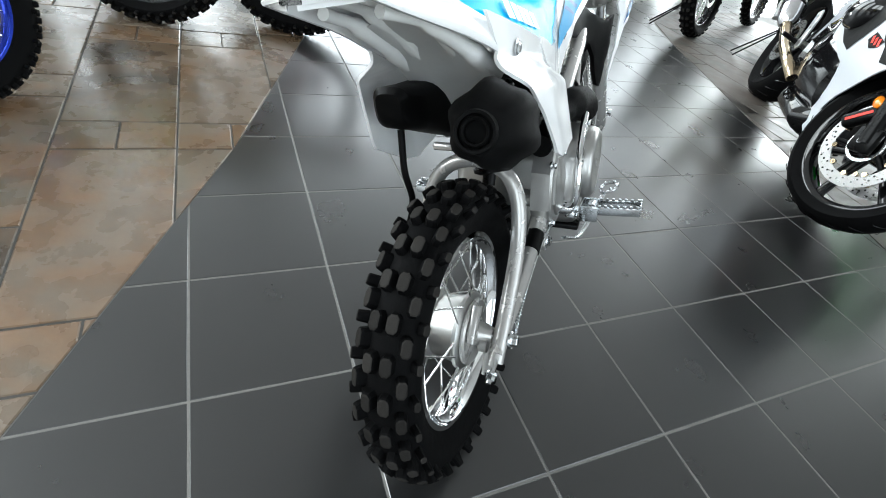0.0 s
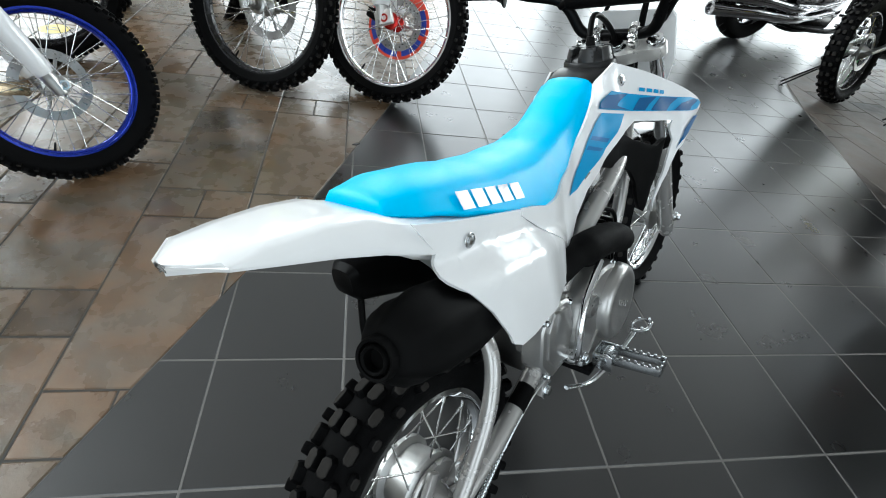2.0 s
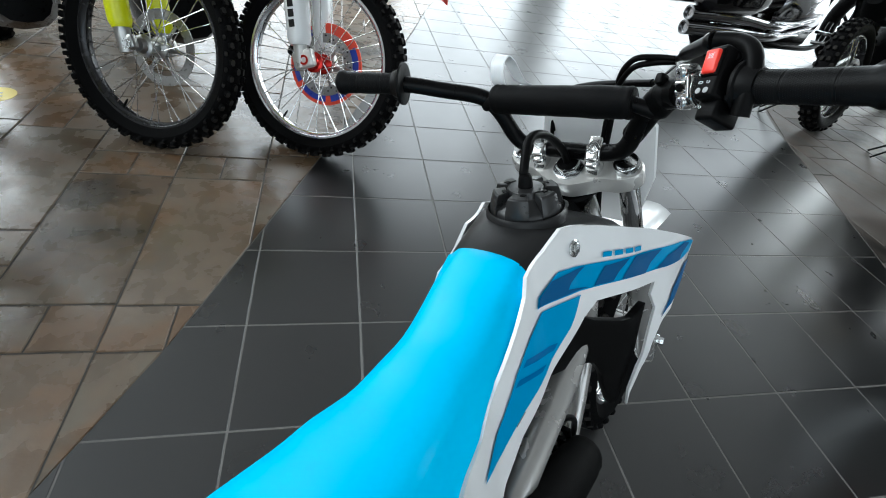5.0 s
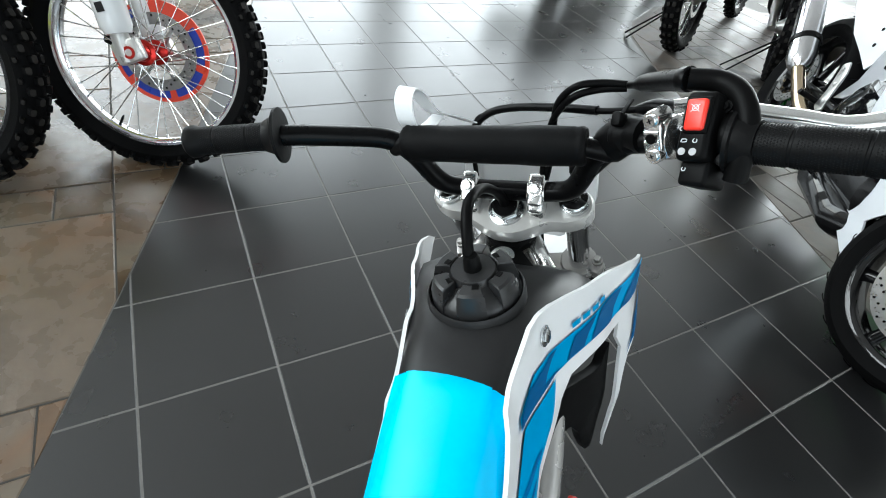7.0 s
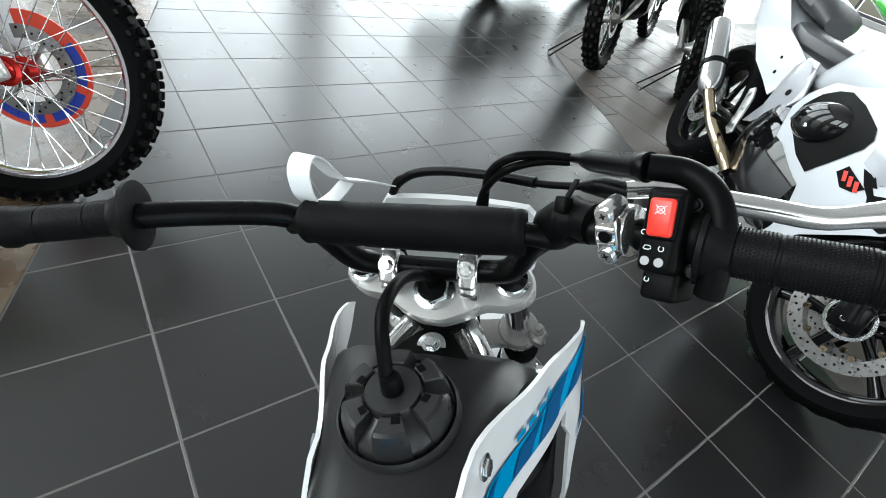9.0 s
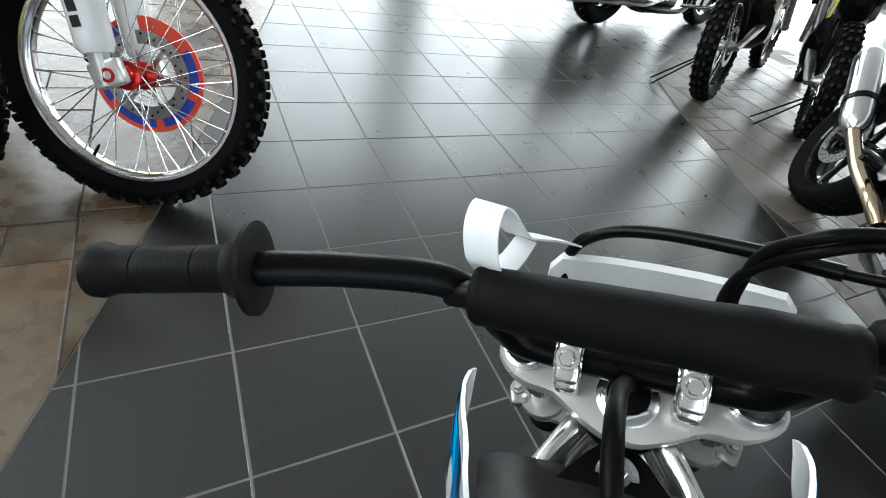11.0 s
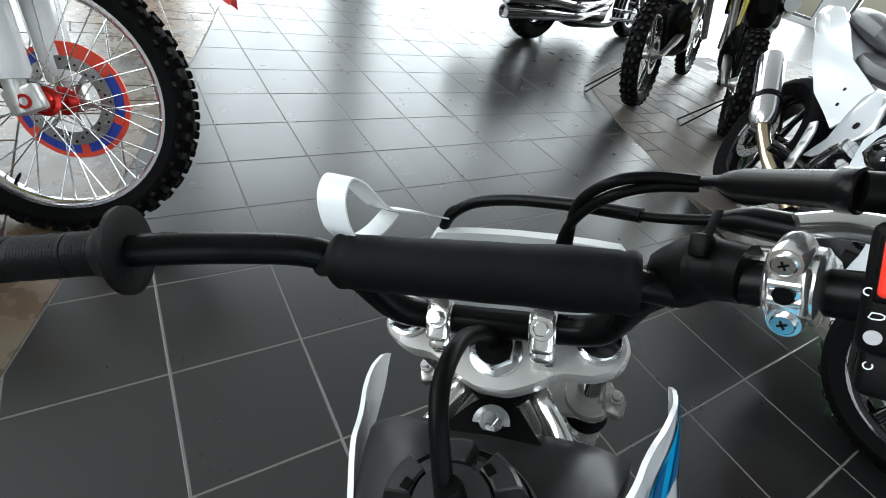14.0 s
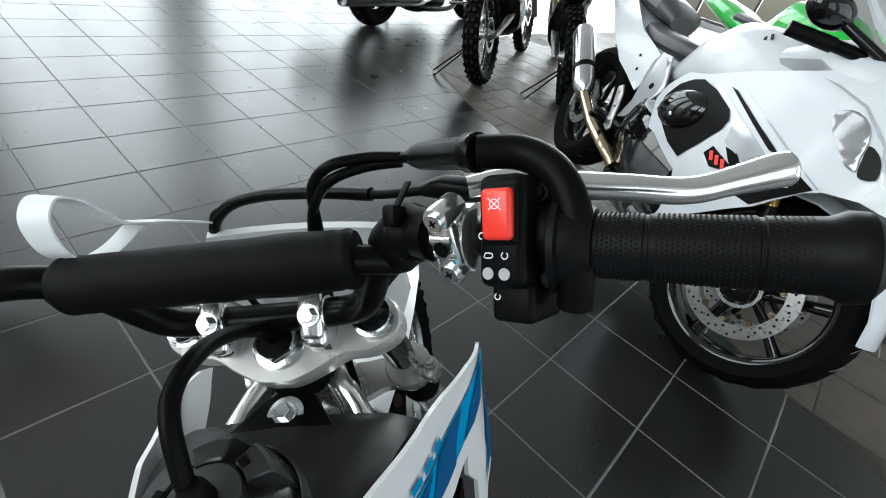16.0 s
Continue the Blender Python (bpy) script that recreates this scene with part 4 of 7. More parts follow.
for s in (-1, 1):
    bm = bmesh.new()
    tube(bm, curve([(0.5, s * 0.055, 0.5), (0.58, s * 0.075, 0.47), (0.62, s * 0.07, 0.4), (0.6, s * 0.06, 0.33)], 6), 0.0045, 8)
    part("vent_hose", bm, "black", bike)
# air box under the left of the fender, and its drain hose
bm = bmesh.new()
rings = []
for d, w, h in ((-0.002, 0.018, 0.018), (0.008, 0.027, 0.027), (0.05, 0.03, 0.032), (0.11, 0.032, 0.042), (0.16, 0.03, 0.05)):
    rings.append([(d, 0.052 + w * math.copysign(abs(math.cos(a)) ** 0.6, math.cos(a)), 0.6 - d * 0.3 + h * math.copysign(abs(math.sin(a)) ** 0.6, math.sin(a))) for a in (2 * math.pi * k / 20 for k in range(20))])
skin(bm, rings)
part("air_box", bm, "black", bike, "black air filter housing")
bm = bmesh.new()
tube(bm, curve([(0.02, 0.052, 0.565), (0.01, 0.05, 0.51), (0.015, 0.048, 0.46), (0.005, 0.06, 0.41), (-0.02, 0.074, 0.362)], 6), 0.0048, 10)
part("drain_hose", bm, "black", bike, "black rubber drain hose")
bm = bmesh.new()
tube(bm, [(-0.018, 0.073, 0.366), (-0.028, 0.078, 0.345)], 0.0065, 10)
part("hose_clip", bm, "red_plastic", bike, "small red hose clip")

# engine
bm = bmesh.new()
box(bm, 0.24, 0.19, 0.15, pose(0.37, -0.005, 0.34, 0, 12), 0.02, 3)
box(bm, 0.13, 0.15, 0.11, pose(0.54, 0, 0.39, 0, -10), 0.012, 2)
engine = part("engine", bm, "alloy", bike, "cast aluminium engine cases")
for k in range(6):
    bm = bmesh.new()
    box(bm, 0.006, 0.165, 0.135, pose(0.5 + 0.017 * k, 0, 0.39, 0, -10), 0.002)
    part("cooling_fin", bm, "black_satin", engine)
# clutch cover: a broad cast plate with a raised round face, webs and an oil filler boss
def prism(name, outline, y0, y1, inset, material, parent, label=""):
    """A casting with the outline (x, z), from y0 out to y1, its outer edge rounded by inset."""
    n = len(outline)
    cx, cz = sum(p[0] for p in outline) / n, sum(p[1] for p in outline) / n
    d = y1 - y0
    r = sum(math.hypot(p[0] - cx, p[1] - cz) for p in outline) / n
    bm = bmesh.new()
    skin(bm, [[(cx + (x - cx) * k, y, cz + (z - cz) * k) for x, z in outline] for y, k in ((y0, 1.0), (y1 - d * 0.35, 1 - 0.1 * inset / r), (y1 - d * 0.1, 1 - 0.4 * inset / r), (y1, 1 - inset / r))])
    return part(name, bm, material, parent, label, angle=28)


plate = [(p.x, p.y) for p in curve([Vector((x, z, 0)) for x, z in ((0.39, 0.436), (0.45, 0.43), (0.52, 0.39), (0.552, 0.325), (0.53, 0.26), (0.465, 0.222), (0.38, 0.232), (0.325, 0.285), (0.318, 0.35), (0.345, 0.41))], 4, closed=True)]
clutch = prism("clutch_cover", plate, -0.085, -0.126, 0.012, "bright_cast", engine, "broad cast aluminium clutch cover")
CF = Matrix.Translation((0.468, -0.122, 0.335)) @ pose(0, 0, 0, 90)
bm = bmesh.new()
lathe(bm, [(0.077, 0.0), (0.076, 0.012), (0.073, 0.02), (0.067, 0.025), (0.055, 0.0262), (0.053, 0.025), (0.02, 0.026)], CF, 48)
part("round_face", bm, "bright_cast", clutch)
for a0 in (150, 196):
    bm = bmesh.new()
    p = Vector((0.468 + 0.072 * math.cos(radians(a0)), -0.1275, 0.335 + 0.072 * math.sin(radians(a0))))
    q = p + Vector((-0.06 if a0 < 180 else -0.045, 0.002, 0.035 if a0 < 180 else -0.03))
    box(bm, (q - p).length, 0.007, 0.007, Matrix.Translation((p + q) / 2) @ pose(0, 0, 0, 0, math.degrees(math.atan2(-(q - p).z, (q - p).x))), 0.003)
    part("web", bm, "bright_cast", clutch)
for a in (20, 68, 118, 250, 300, 338):
    bm = bmesh.new()
    ca, sa = math.cos(radians(a)), math.sin(radians(a))
    bolt(bm, (0.436 + 0.106 * ca, -0.118, 0.33 + 0.094 * sa), (0, -1, 0), 0.0042, 0.006)
    part("cover_bolt", bm, "zinc", clutch)
bm = bmesh.new()
bolt(bm, (0.41, -0.126, 0.313), (0, -1, 0), 0.0075, 0.009)
part("cover_bolt", bm, "zinc", clutch)
for k in range(4):
    bm = bmesh.new()
    box(bm, 0.009, 0.0012, 0.011, Matrix.Translation((0.468, -0.1486, 0.335)) @ pose(0, 0, 0, 0, 35) @ Matrix.Translation((-0.024 + 0.016 * k, 0, 0)), 0.0004)
    part("cast_mark", bm, "bright_cast", clutch)
bm = bmesh.new()
lathe(bm, [(0.024, 0.09), (0.022, 0.128), (0.021, 0.134), (0.0175, 0.134), (0.0165, 0.118), (0.002, 0.117)], Matrix.Translation((0.361, 0, 0.391)) @ pose(0, 0, 0, 90), 26)
part("filler_boss", bm, "bright_cast", clutch)
bm = bmesh.new()
lathe(bm, [(0.0166, 0.112), (0.0163, 0.1195), (0.014, 0.121), (0.002, 0.121)], Matrix.Translation((0.361, 0, 0.391)) @ pose(0, 0, 0, 90), 22)
box(bm, 0.022, 0.008, 0.006, pose(0.361, -0.124, 0.391, 0, 30), 0.002)
part("oil_filler", bm, "black", clutch, "black oil filler cap")
# side case behind the kick-start lever, with stepped edges
case = prism("side_case", [(0.25, 0.452), (0.32, 0.43), (0.345, 0.37), (0.325, 0.29), (0.25, 0.295), (0.215, 0.35), (0.222, 0.42)], -0.07, -0.106, 0.008, "bright_cast", engine, "cast aluminium side case")
prism("case_lid", [(0.258, 0.436), (0.305, 0.42), (0.325, 0.37), (0.308, 0.315), (0.258, 0.32), (0.234, 0.355), (0.238, 0.41)], -0.1, -0.111, 0.004, "bright_cast", case, "raised lid of the side case")
for x, z in ((0.236, 0.43), (0.318, 0.42), (0.318, 0.302), (0.238, 0.316)):
    bm = bmesh.new()
    bolt(bm, (x, -0.102, z), (0, -1, 0), 0.005, 0.009)
    part("case_bolt", bm, "zinc", case)
bm = bmesh.new()
tube(bm, curve([(0.3, -0.118, 0.318), (0.287, -0.134, 0.336), (0.286, -0.138, 0.37), (0.297, -0.137, 0.405), (0.322, -0.134, 0.434), (0.355, -0.131, 0.451), (0.39, -0.129, 0.468)], 6), 0.0066, 12)
lathe(bm, [(0.013, 0), (0.0135, 0.02), (0.011, 0.03)], Matrix.Translation((0.302, -0.1, 0.315)) @ pose(0, 0, 0, 90), 18)
part("kick_lever", bm, "chrome", bike, "folded chromed kick-start lever")
bm = bmesh.new()
box(bm, 0.03, 0.02, 0.022, pose(0.335, -0.122, 0.288, 0, 20), 0.004)
bolt(bm, (0.33, -0.13, 0.298), (0, -1, 0), 0.007, 0.008)
bolt(bm, (0.345, -0.128, 0.276), (0, -1, 0), 0.006, 0.006)
part("kick_clamp", bm, "zinc", bike, "zinc plated clamp at the lever's foot")
# swingarm pivot: a short barrel in a plate, with the brake lever below it
bm = bmesh.new()
lathe(bm, [(0.012, 0.045), (0.0165, 0.047), (0.0165, 0.098), (0.014, 0.101)], Matrix.Translation((0.252, 0, 0.355)) @ pose(0, 0, 0, 90), 22)
part("pivot_barrel", bm, "alloy_paint", bike)
bm = bmesh.new()
bolt(bm, (0.252, -0.1, 0.355), (0, -1, 0), 0.0095, 0.009)
part("pivot_bolt", bm, "zinc", bike)
prism("pivot_plate", [(0.268, 0.365), (0.285, 0.3), (0.27, 0.25), (0.248, 0.244), (0.236, 0.262), (0.25, 0.31), (0.24, 0.35)], -0.086, -0.093, 0.002, "alloy_paint", bike, "silver painted pivot plate")
bm = bmesh.new()
bolt(bm, (0.256, -0.093, 0.262), (0, -1, 0), 0.009, 0.008)
bolt(bm, (0.262, -0.093, 0.305), (0, -1, 0), 0.006, 0.006)
part("plate_bolt", bm, "zinc", bike)
bm = bmesh.new()
box(bm, 0.05, 0.27, 0.012, pose(0.375, 0, 0.238, 0, 4), 0.004)
part("peg_bracket", bm, "black_satin", bike, "black foot peg bracket")
for s in (-1, 1):
    bm = bmesh.new()
    for a in (-0.0155, 0.0155):
        box(bm, 0.003, 0.082, 0.018, pose(0.39 + a, s * 0.207, 0.275, 0, 0, -8 * s), 0.0008)
        for k in range(7):
            box(bm, 0.0034, 0.006, 0.006, pose(0.39 + a + (k - 3) * 0.0016, s * (0.171 + 0.012 * k), 0.286), 0.0008)
    box(bm, 0.034, 0.003, 0.018, pose(0.396, s * 0.2485, 0.276), 0.0008)
    for k in range(3):
        box(bm, 0.006, 0.0034, 0.006, pose(0.384 + 0.012 * k, s * 0.2485, 0.287), 0.0008)
    peg = part("foot_peg", bm, "zinc", bike, "toothed zinc plated foot peg")
    bm = bmesh.new()
    for a in (-0.02, 0.02):
        box(bm, 0.004, 0.036, 0.034, pose(0.382 + a, s * 0.152, 0.27), 0.0016)
    box(bm, 0.04, 0.005, 0.034, pose(0.382, s * 0.135, 0.27), 0.0016)
    lathe(bm, [(0.005, -0.024), (0.005, 0.024)], Matrix.Translation((0.382, s * 0.156, 0.277)) @ pose(0, 0, 0, 0, 90), 12)
    part("peg_clevis", bm, "zinc", peg)
    bm = bmesh.new()
    coil = [(0.366 + 0.032 * q, s * 0.156 + 0.009 * math.cos(q * 2 * math.pi * 6), 0.277 + 0.009 * math.sin(q * 2 * math.pi * 6)) for q in (i / 90 for i in range(91))]
    tube(bm, coil, 0.0016, 5)
    part("peg_spring", bm, "zinc", peg)
bm = bmesh.new()
tube(bm, curve([(0.28, -0.12, 0.26), (0.36, -0.135, 0.215), (0.45, -0.15, 0.218), (0.512, -0.165, 0.246)], 6), 0.005, 10, flat=0.6)
tube(bm, curve([(0.508, -0.158, 0.247), (0.53, -0.155, 0.249), (0.54, -0.172, 0.256), (0.53, -0.19, 0.259), (0.51, -0.186, 0.256), (0.503, -0.17, 0.25)], 5, closed=True), 0.0032, 8, closed=True)
for x, y, z in ((0.52, -0.1555, 0.2515), (0.536, -0.163, 0.256), (0.537, -0.182, 0.261), (0.52, -0.189, 0.261), (0.506, -0.178, 0.257)):
    box(bm, 0.006, 0.006, 0.005, pose(x, y, z, 0, 0, 30), 0.001)
part("brake_pedal", bm, "zinc", bike, "zinc plated rear brake pedal")
bm = bmesh.new()
tube(bm, [(0.36, 0.1, 0.25), (0.3, 0.2, 0.02)], 0.009, 10)
box(bm, 0.05, 0.05, 0.008, pose(0.296, 0.2, 0.068), 0.003)
part("side_stand", bm, "black_satin", bike, "black folding side stand")

# fork, clamps, front fender and number plate, all turned with the bars
for s in (-1, 1):
    top = HEAD_TOP + Vector((0.012, s * 0.075, 0.012))
    bot = Vector((AX_F.x - 0.03, s * 0.075, AX_F.z - 0.01))
    d = (bot - top).normalized()
    bm = bmesh.new()
    tube(bm, [top - d * 0.012, top + d * 0.33], 0.0145, 20)
    tubeo = part("fork_tube", bm, "chrome", bike, "chromed fork tube")
    tubeo.matrix_local = STEER
    bm = bmesh.new()
    L = (bot - top).length
    tube(bm, [top + d * 0.27, top + d * 0.275, top + d * 0.3, top + d * (L - 0.06), top + d * (L + 0.02), top + d * (L + 0.045)], [0.019, 0.023, 0.0215, 0.0215, 0.022, 0.017], 20)
    box(bm, 0.04, 0.02, 0.05, Matrix.Translation(bot + Vector((0.02, 0, 0.004))) @ pose(0, 0, 0, 0, -27), 0.006)
    part("fork_leg", bm, "alloy_paint", bike, "silver painted fork leg").matrix_local = STEER
    bm = bmesh.new()
    lathe(bm, [(0.017, 0.0), (0.017, 0.006), (0.0135, 0.007), (0.0135, 0.003)], aim(top, top - d), 20)
    bolt(bm, top - d * 0.004, -d, 0.009, 0.008)
    part("fork_cap", bm, "zinc", bike).matrix_local = STEER
    bm = bmesh.new()
    lathe(bm, [(0.024, -0.012), (0.026, -0.008), (0.026, 0.008), (0.024, 0.012)], aim(top + d * 0.172, top), 20)
    box(bm, 0.02, 0.022, 0.022, aim(top + d * 0.172 + Vector((-0.008, s * 0.024, 0)), top), 0.004)
    bolt(bm, top + d * 0.162 + Vector((-0.006, s * 0.025, 0.008)), -d, 0.005, 0.01)
    part("lower_clamp", bm, "alloy_paint", bike).matrix_local = STEER
    bm = bmesh.new()
    lathe(bm, [(0.024, 0), (0.025, 0.012), (0.018, 0.016)], aim(top + d * 0.272, top), 20)
    part("dust_seal", bm, "black", bike).matrix_local = STEER
bm = bmesh.new()
bolt(bm, (AX_F.x, -0.092, AX_F.z), (0, -1, 0), 0.009, 0.014)
bolt(bm, (AX_F.x, 0.092, AX_F.z), (0, 1, 0), 0.009, 0.014)
tube(bm, [(AX_F.x, -0.092, AX_F.z), (AX_F.x, 0.092, AX_F.z)], 0.006, 10)
part("front_axle", bm, "zinc", bike).matrix_local = STEER
cm = Matrix.Translation(HEAD_TOP) @ pose(0, 0, 0, 0, -27)
CROWN = [(-0.03, 0.0), (-0.029, 0.014), (-0.02, 0.034), (-0.01, 0.052), (-0.008, 0.074), (0.002, 0.092), (0.016, 0.097), (0.031, 0.091), (0.036, 0.076), (0.03, 0.05), (0.026, 0.03), (0.024, 0.0)]
outl = CROWN + [(x, -y) for x, y in CROWN[-2:0:-1]]
bm = bmesh.new()
pts = curve([(x, y, 0) for x, y in outl], 3, closed=True)
skin(bm, [[cm @ Vector((p.x * k, p.y * k, z)) for p in pts] for z, k in ((-0.022, 0.96), (-0.019, 1.0), (0.0, 1.0), (0.004, 0.97))])
part("triple_clamp", bm, "crown", bike, "satin silver upper triple clamp").matrix_local = STEER
bm = bmesh.new()
low = Matrix.Translation(FDIR * 0.172) @ cm
skin(bm, [[low @ Vector((p.x * 0.8, p.y * 0.95, z)) for p in pts] for z in (-0.012, 0.012)])
part("lower_bridge", bm, "alloy_paint", bike).matrix_local = STEER
bm = bmesh.new()
lathe(bm, [(0.021, 0.003), (0.021, 0.006), (0.019, 0.007)], cm, 28)
lathe(bm, [(0.0165, 0.006), (0.0165, 0.013), (0.015, 0.015), (0.0105, 0.015), (0.0095, 0.004)], cm, 6)
nut = part("stem_nut", bm, "zinc", bike, "zinc plated steering stem nut")
nut.matrix_local = STEER
# Black disc on the nut, put in for the shade inside its open bore.
bm = bmesh.new()
lathe(bm, [(0.0142, 0.0148), (0.0142, 0.0156), (0.0118, 0.0157), (0.0116, 0.0152)], cm, 26)
part("stem_bore", bm, "black", nut, "black disc for the shade inside the stem nut")
for s in (-1, 1):
    bm = bmesh.new()
    q = Matrix.Translation((0.76, s * 0.0385 + 0.002, 0.7775)) @ pose(0, 0, 0, 0, -48)
    lathe(bm, [(0.0135, -0.0095), (0.0145, -0.008), (0.0145, 0.008), (0.0135, 0.0095)], q @ pose(0, 0, 0, 90), 24)
    box(bm, 0.036, 0.0175, 0.009, q @ pose(0, 0, 0.0115), 0.004, 3)
    box(bm, 0.018, 0.0175, 0.018, q @ pose(-0.016, 0, 0.0), 0.005, 3)
    box(bm, 0.024, 0.0185, 0.03, Matrix.Translation((0.757, s * 0.0385 + 0.002, 0.765)), 0.004)
    bolt(bm, q @ Vector((0, 0, 0.016)), q.to_3x3() @ Vector((0, 0, 1)), 0.0058, 0.007)
    part("bar_clamp", bm, "bright_alloy", bike, "chromed handlebar clamp").matrix_local = BARS

# handlebar, pad, grips
HB = [(0.76, 0, 0.7775), (0.76, 0.05, 0.7785), (0.754, 0.077, 0.79), (0.742, 0.098, 0.832), (0.731, 0.12, 0.854), (0.709, 0.172, 0.868), (0.681, 0.218, 0.8815), (0.647, 0.3, 0.891)]
path = curve([(x, -y, z) for x, y, z in HB[:0:-1]] + HB, 7)
bm = bmesh.new()
tube(bm, path, 0.0112, 16)
part("handlebar", bm, "black_satin", bike, "matt black steel handlebar").matrix_local = BARS
bm = bmesh.new()
rings = []
for i in range(65):
    y = -0.093 + 0.186 * i / 64
    r = (0.018 if 0 < i < 64 else 0.0162) - (0.0007 if i in (3, 61) else 0)
    wob = 0.001 * noise.noise((y * 30, 3, 1))
    rings.append([(0.724 + (r + wob + 0.0011 * math.sin(2 * a + y * 75) * noise.noise((y * 18, 7, 2)) * 2) * math.cos(a), y, 0.853 + (r + wob) * math.sin(a) * 1.05) for a in (2 * math.pi * k / 40 for k in range(40))])
skin(bm, rings)
part("bar_pad", bm, "pad", bike, "black fabric handlebar pad").matrix_local = BARS
bm = bmesh.new()
tube(bm, [(0.733, -0.113, 0.842), (0.724, -0.09, 0.853), (0.724, 0.09, 0.853), (0.733, 0.113, 0.842)], 0.009, 12)
part("cross_bar", bm, "black_satin", bike).matrix_local = BARS


def grip(s, base, tip, throttle):
    base, tip = Vector(base), Vector(tip)
    d = (tip - base).normalized()
    L = (tip - base).length
    g = aim(base, tip)
    bm = bmesh.new()
    lathe(bm, [(0.0145, 0), (0.0145, 0.003), (0.0146, L * 0.3), (0.014, L * 0.305), (0.014, L * 0.32), (0.0146, L * 0.325), (0.0146, L * 0.68), (0.014, L * 0.685), (0.014, L * 0.7), (0.0146, L * 0.705), (0.0148, L - 0.012), (0.0172, L - 0.006), (0.0168, L), (0.012, L + 0.004)], g, 30)
    ob = part("grip", bm, "grip", bike, "black rubber handlebar grip with raised dots")
    ob.matrix_local = BARS
    bm = bmesh.new()
    rows, rings_n = 48, int(L * 0.92 / 0.0019)
    for j in range(rings_n):
        zz = 0.005 + j * 0.0019
        if any(abs(zz - L * f) < 0.003 for f in (0.31, 0.69)) or zz > L - 0.016:
            continue
        for k in range(rows):
            a = 2 * math.pi * (k + 0.5 * (j % 2)) / rows
            ca, sa = math.cos(a), math.sin(a)
            c = Vector((0.0145 * ca, 0.0145 * sa, zz))
            t1, t2 = Vector((-sa, ca, 0)), Vector((0, 0, 1))
            vs = [bm.verts.new(g @ (c + v)) for v in (t1 * 0.00075, t2 * 0.0007, -t1 * 0.00075, -t2 * 0.0007)]
            tp = bm.verts.new(g @ (c + Vector((ca, sa, 0)) * 0.00045))
            for i in range(4):
                bm.faces.new((vs[i], vs[(i + 1) % 4], tp))
    part("grip_dots", bm, "grip", ob)
    bm = bmesh.new()
    fr = 0.029 if not throttle else 0.0235
    lathe(bm, [(0.0165, 0.012), (0.02, 0.004), (fr - 0.003, -0.001), (fr, -0.002), (fr, -0.005), (fr - 0.004, -0.006), (0.012, -0.006)], g, 36)
    part("grip_flange", bm, "grip", ob)
    return ob


grip(1, (0.68, 0.22, 0.882), (0.644, 0.306, 0.8915), False)
grip(-1, (0.6834, -0.2055, 0.8806), (0.6444, -0.3032, 0.891), True)

# right-hand controls, in the place to which the bars are turned
BAR_IN, BAR_OUT = Vector((0.712, -0.145, 0.87)), Vector((0.671, -0.215, 0.89))
BDIR = (BAR_OUT - BAR_IN).normalized()
FACE = Vector((-0.82, 0, 0.57))
FACE = (FACE - BDIR * FACE.dot(BDIR)).normalized()
RISE = FACE.cross(BDIR)
RISE = RISE if RISE.z > 0 else -RISE


def on_bar(y, out=0.0, rise=0.0):
    """On the right bar at the side distance y: x along the bar, y up the face, z out of the face to the rider."""
    p = BAR_IN + FACE * out + RISE * rise
    p = p + BDIR * ((-y - p.y) / BDIR.y)
    return Matrix(((BDIR.x, RISE.x, FACE.x, p.x), (BDIR.y, RISE.y, FACE.y, p.y), (BDIR.z, RISE.z, FACE.z, p.z), (0, 0, 0, 1)))


def spot(along, out, rise, turn=0.0):
    """A place by the distance along the right bar, out of the face and up the face; turn tips it about the bar."""
    p = BAR_IN + BDIR * along + FACE * out + RISE * rise
    return Matrix(((BDIR.x, RISE.x, FACE.x, p.x), (BDIR.y, RISE.y, FACE.y, p.y), (BDIR.z, RISE.z, FACE.z, p.z), (0, 0, 0, 1))) @ pose(0, 0, 0, turn)


bm = bmesh.new()
box(bm, 0.0225, 0.05, 0.046, spot(0.048, 0.008, 0.002), 0.0045, 3)
box(bm, 0.0215, 0.02, 0.034, spot(0.0485, 0.004, -0.03), 0.0035, 3)
switch = part("switch_box", bm, "black", bike, "black handlebar switch housing")
bm = bmesh.new()
box(bm, 0.0175, 0.026, 0.004, spot(0.0488, 0.031, 0.0093), 0.0018, 3)
part("switch_bezel", bm, "black", switch)
bm = bmesh.new()
box(bm, 0.0142, 0.0222, 0.006, spot(0.0488, 0.0335, 0.0093, 4), 0.0022, 3)
part("stop_switch", bm, "red", switch, "red engine stop switch")
for along_bar in (0.0425, 0.0505):
    bm = bmesh.new()
    lathe(bm, [(0.0027, 0.0), (0.0027, 0.0006), (0.001, 0.0006)], spot(along_bar, 0.0311, -0.0165), 18)
    part("indicator_lamp", bm, "print_grey", switch, "round grey indicator lamp")


def ring_mark(m, r, a0=0.0, a1=5.6, w=0.0003):
    bm = bmesh.new()
    tube(bm, [m @ Vector((r * math.cos(t), r * math.sin(t), 0)) for t in (a0 + (a1 - a0) * k / 12 for k in range(13))], w, 5)
    return bm


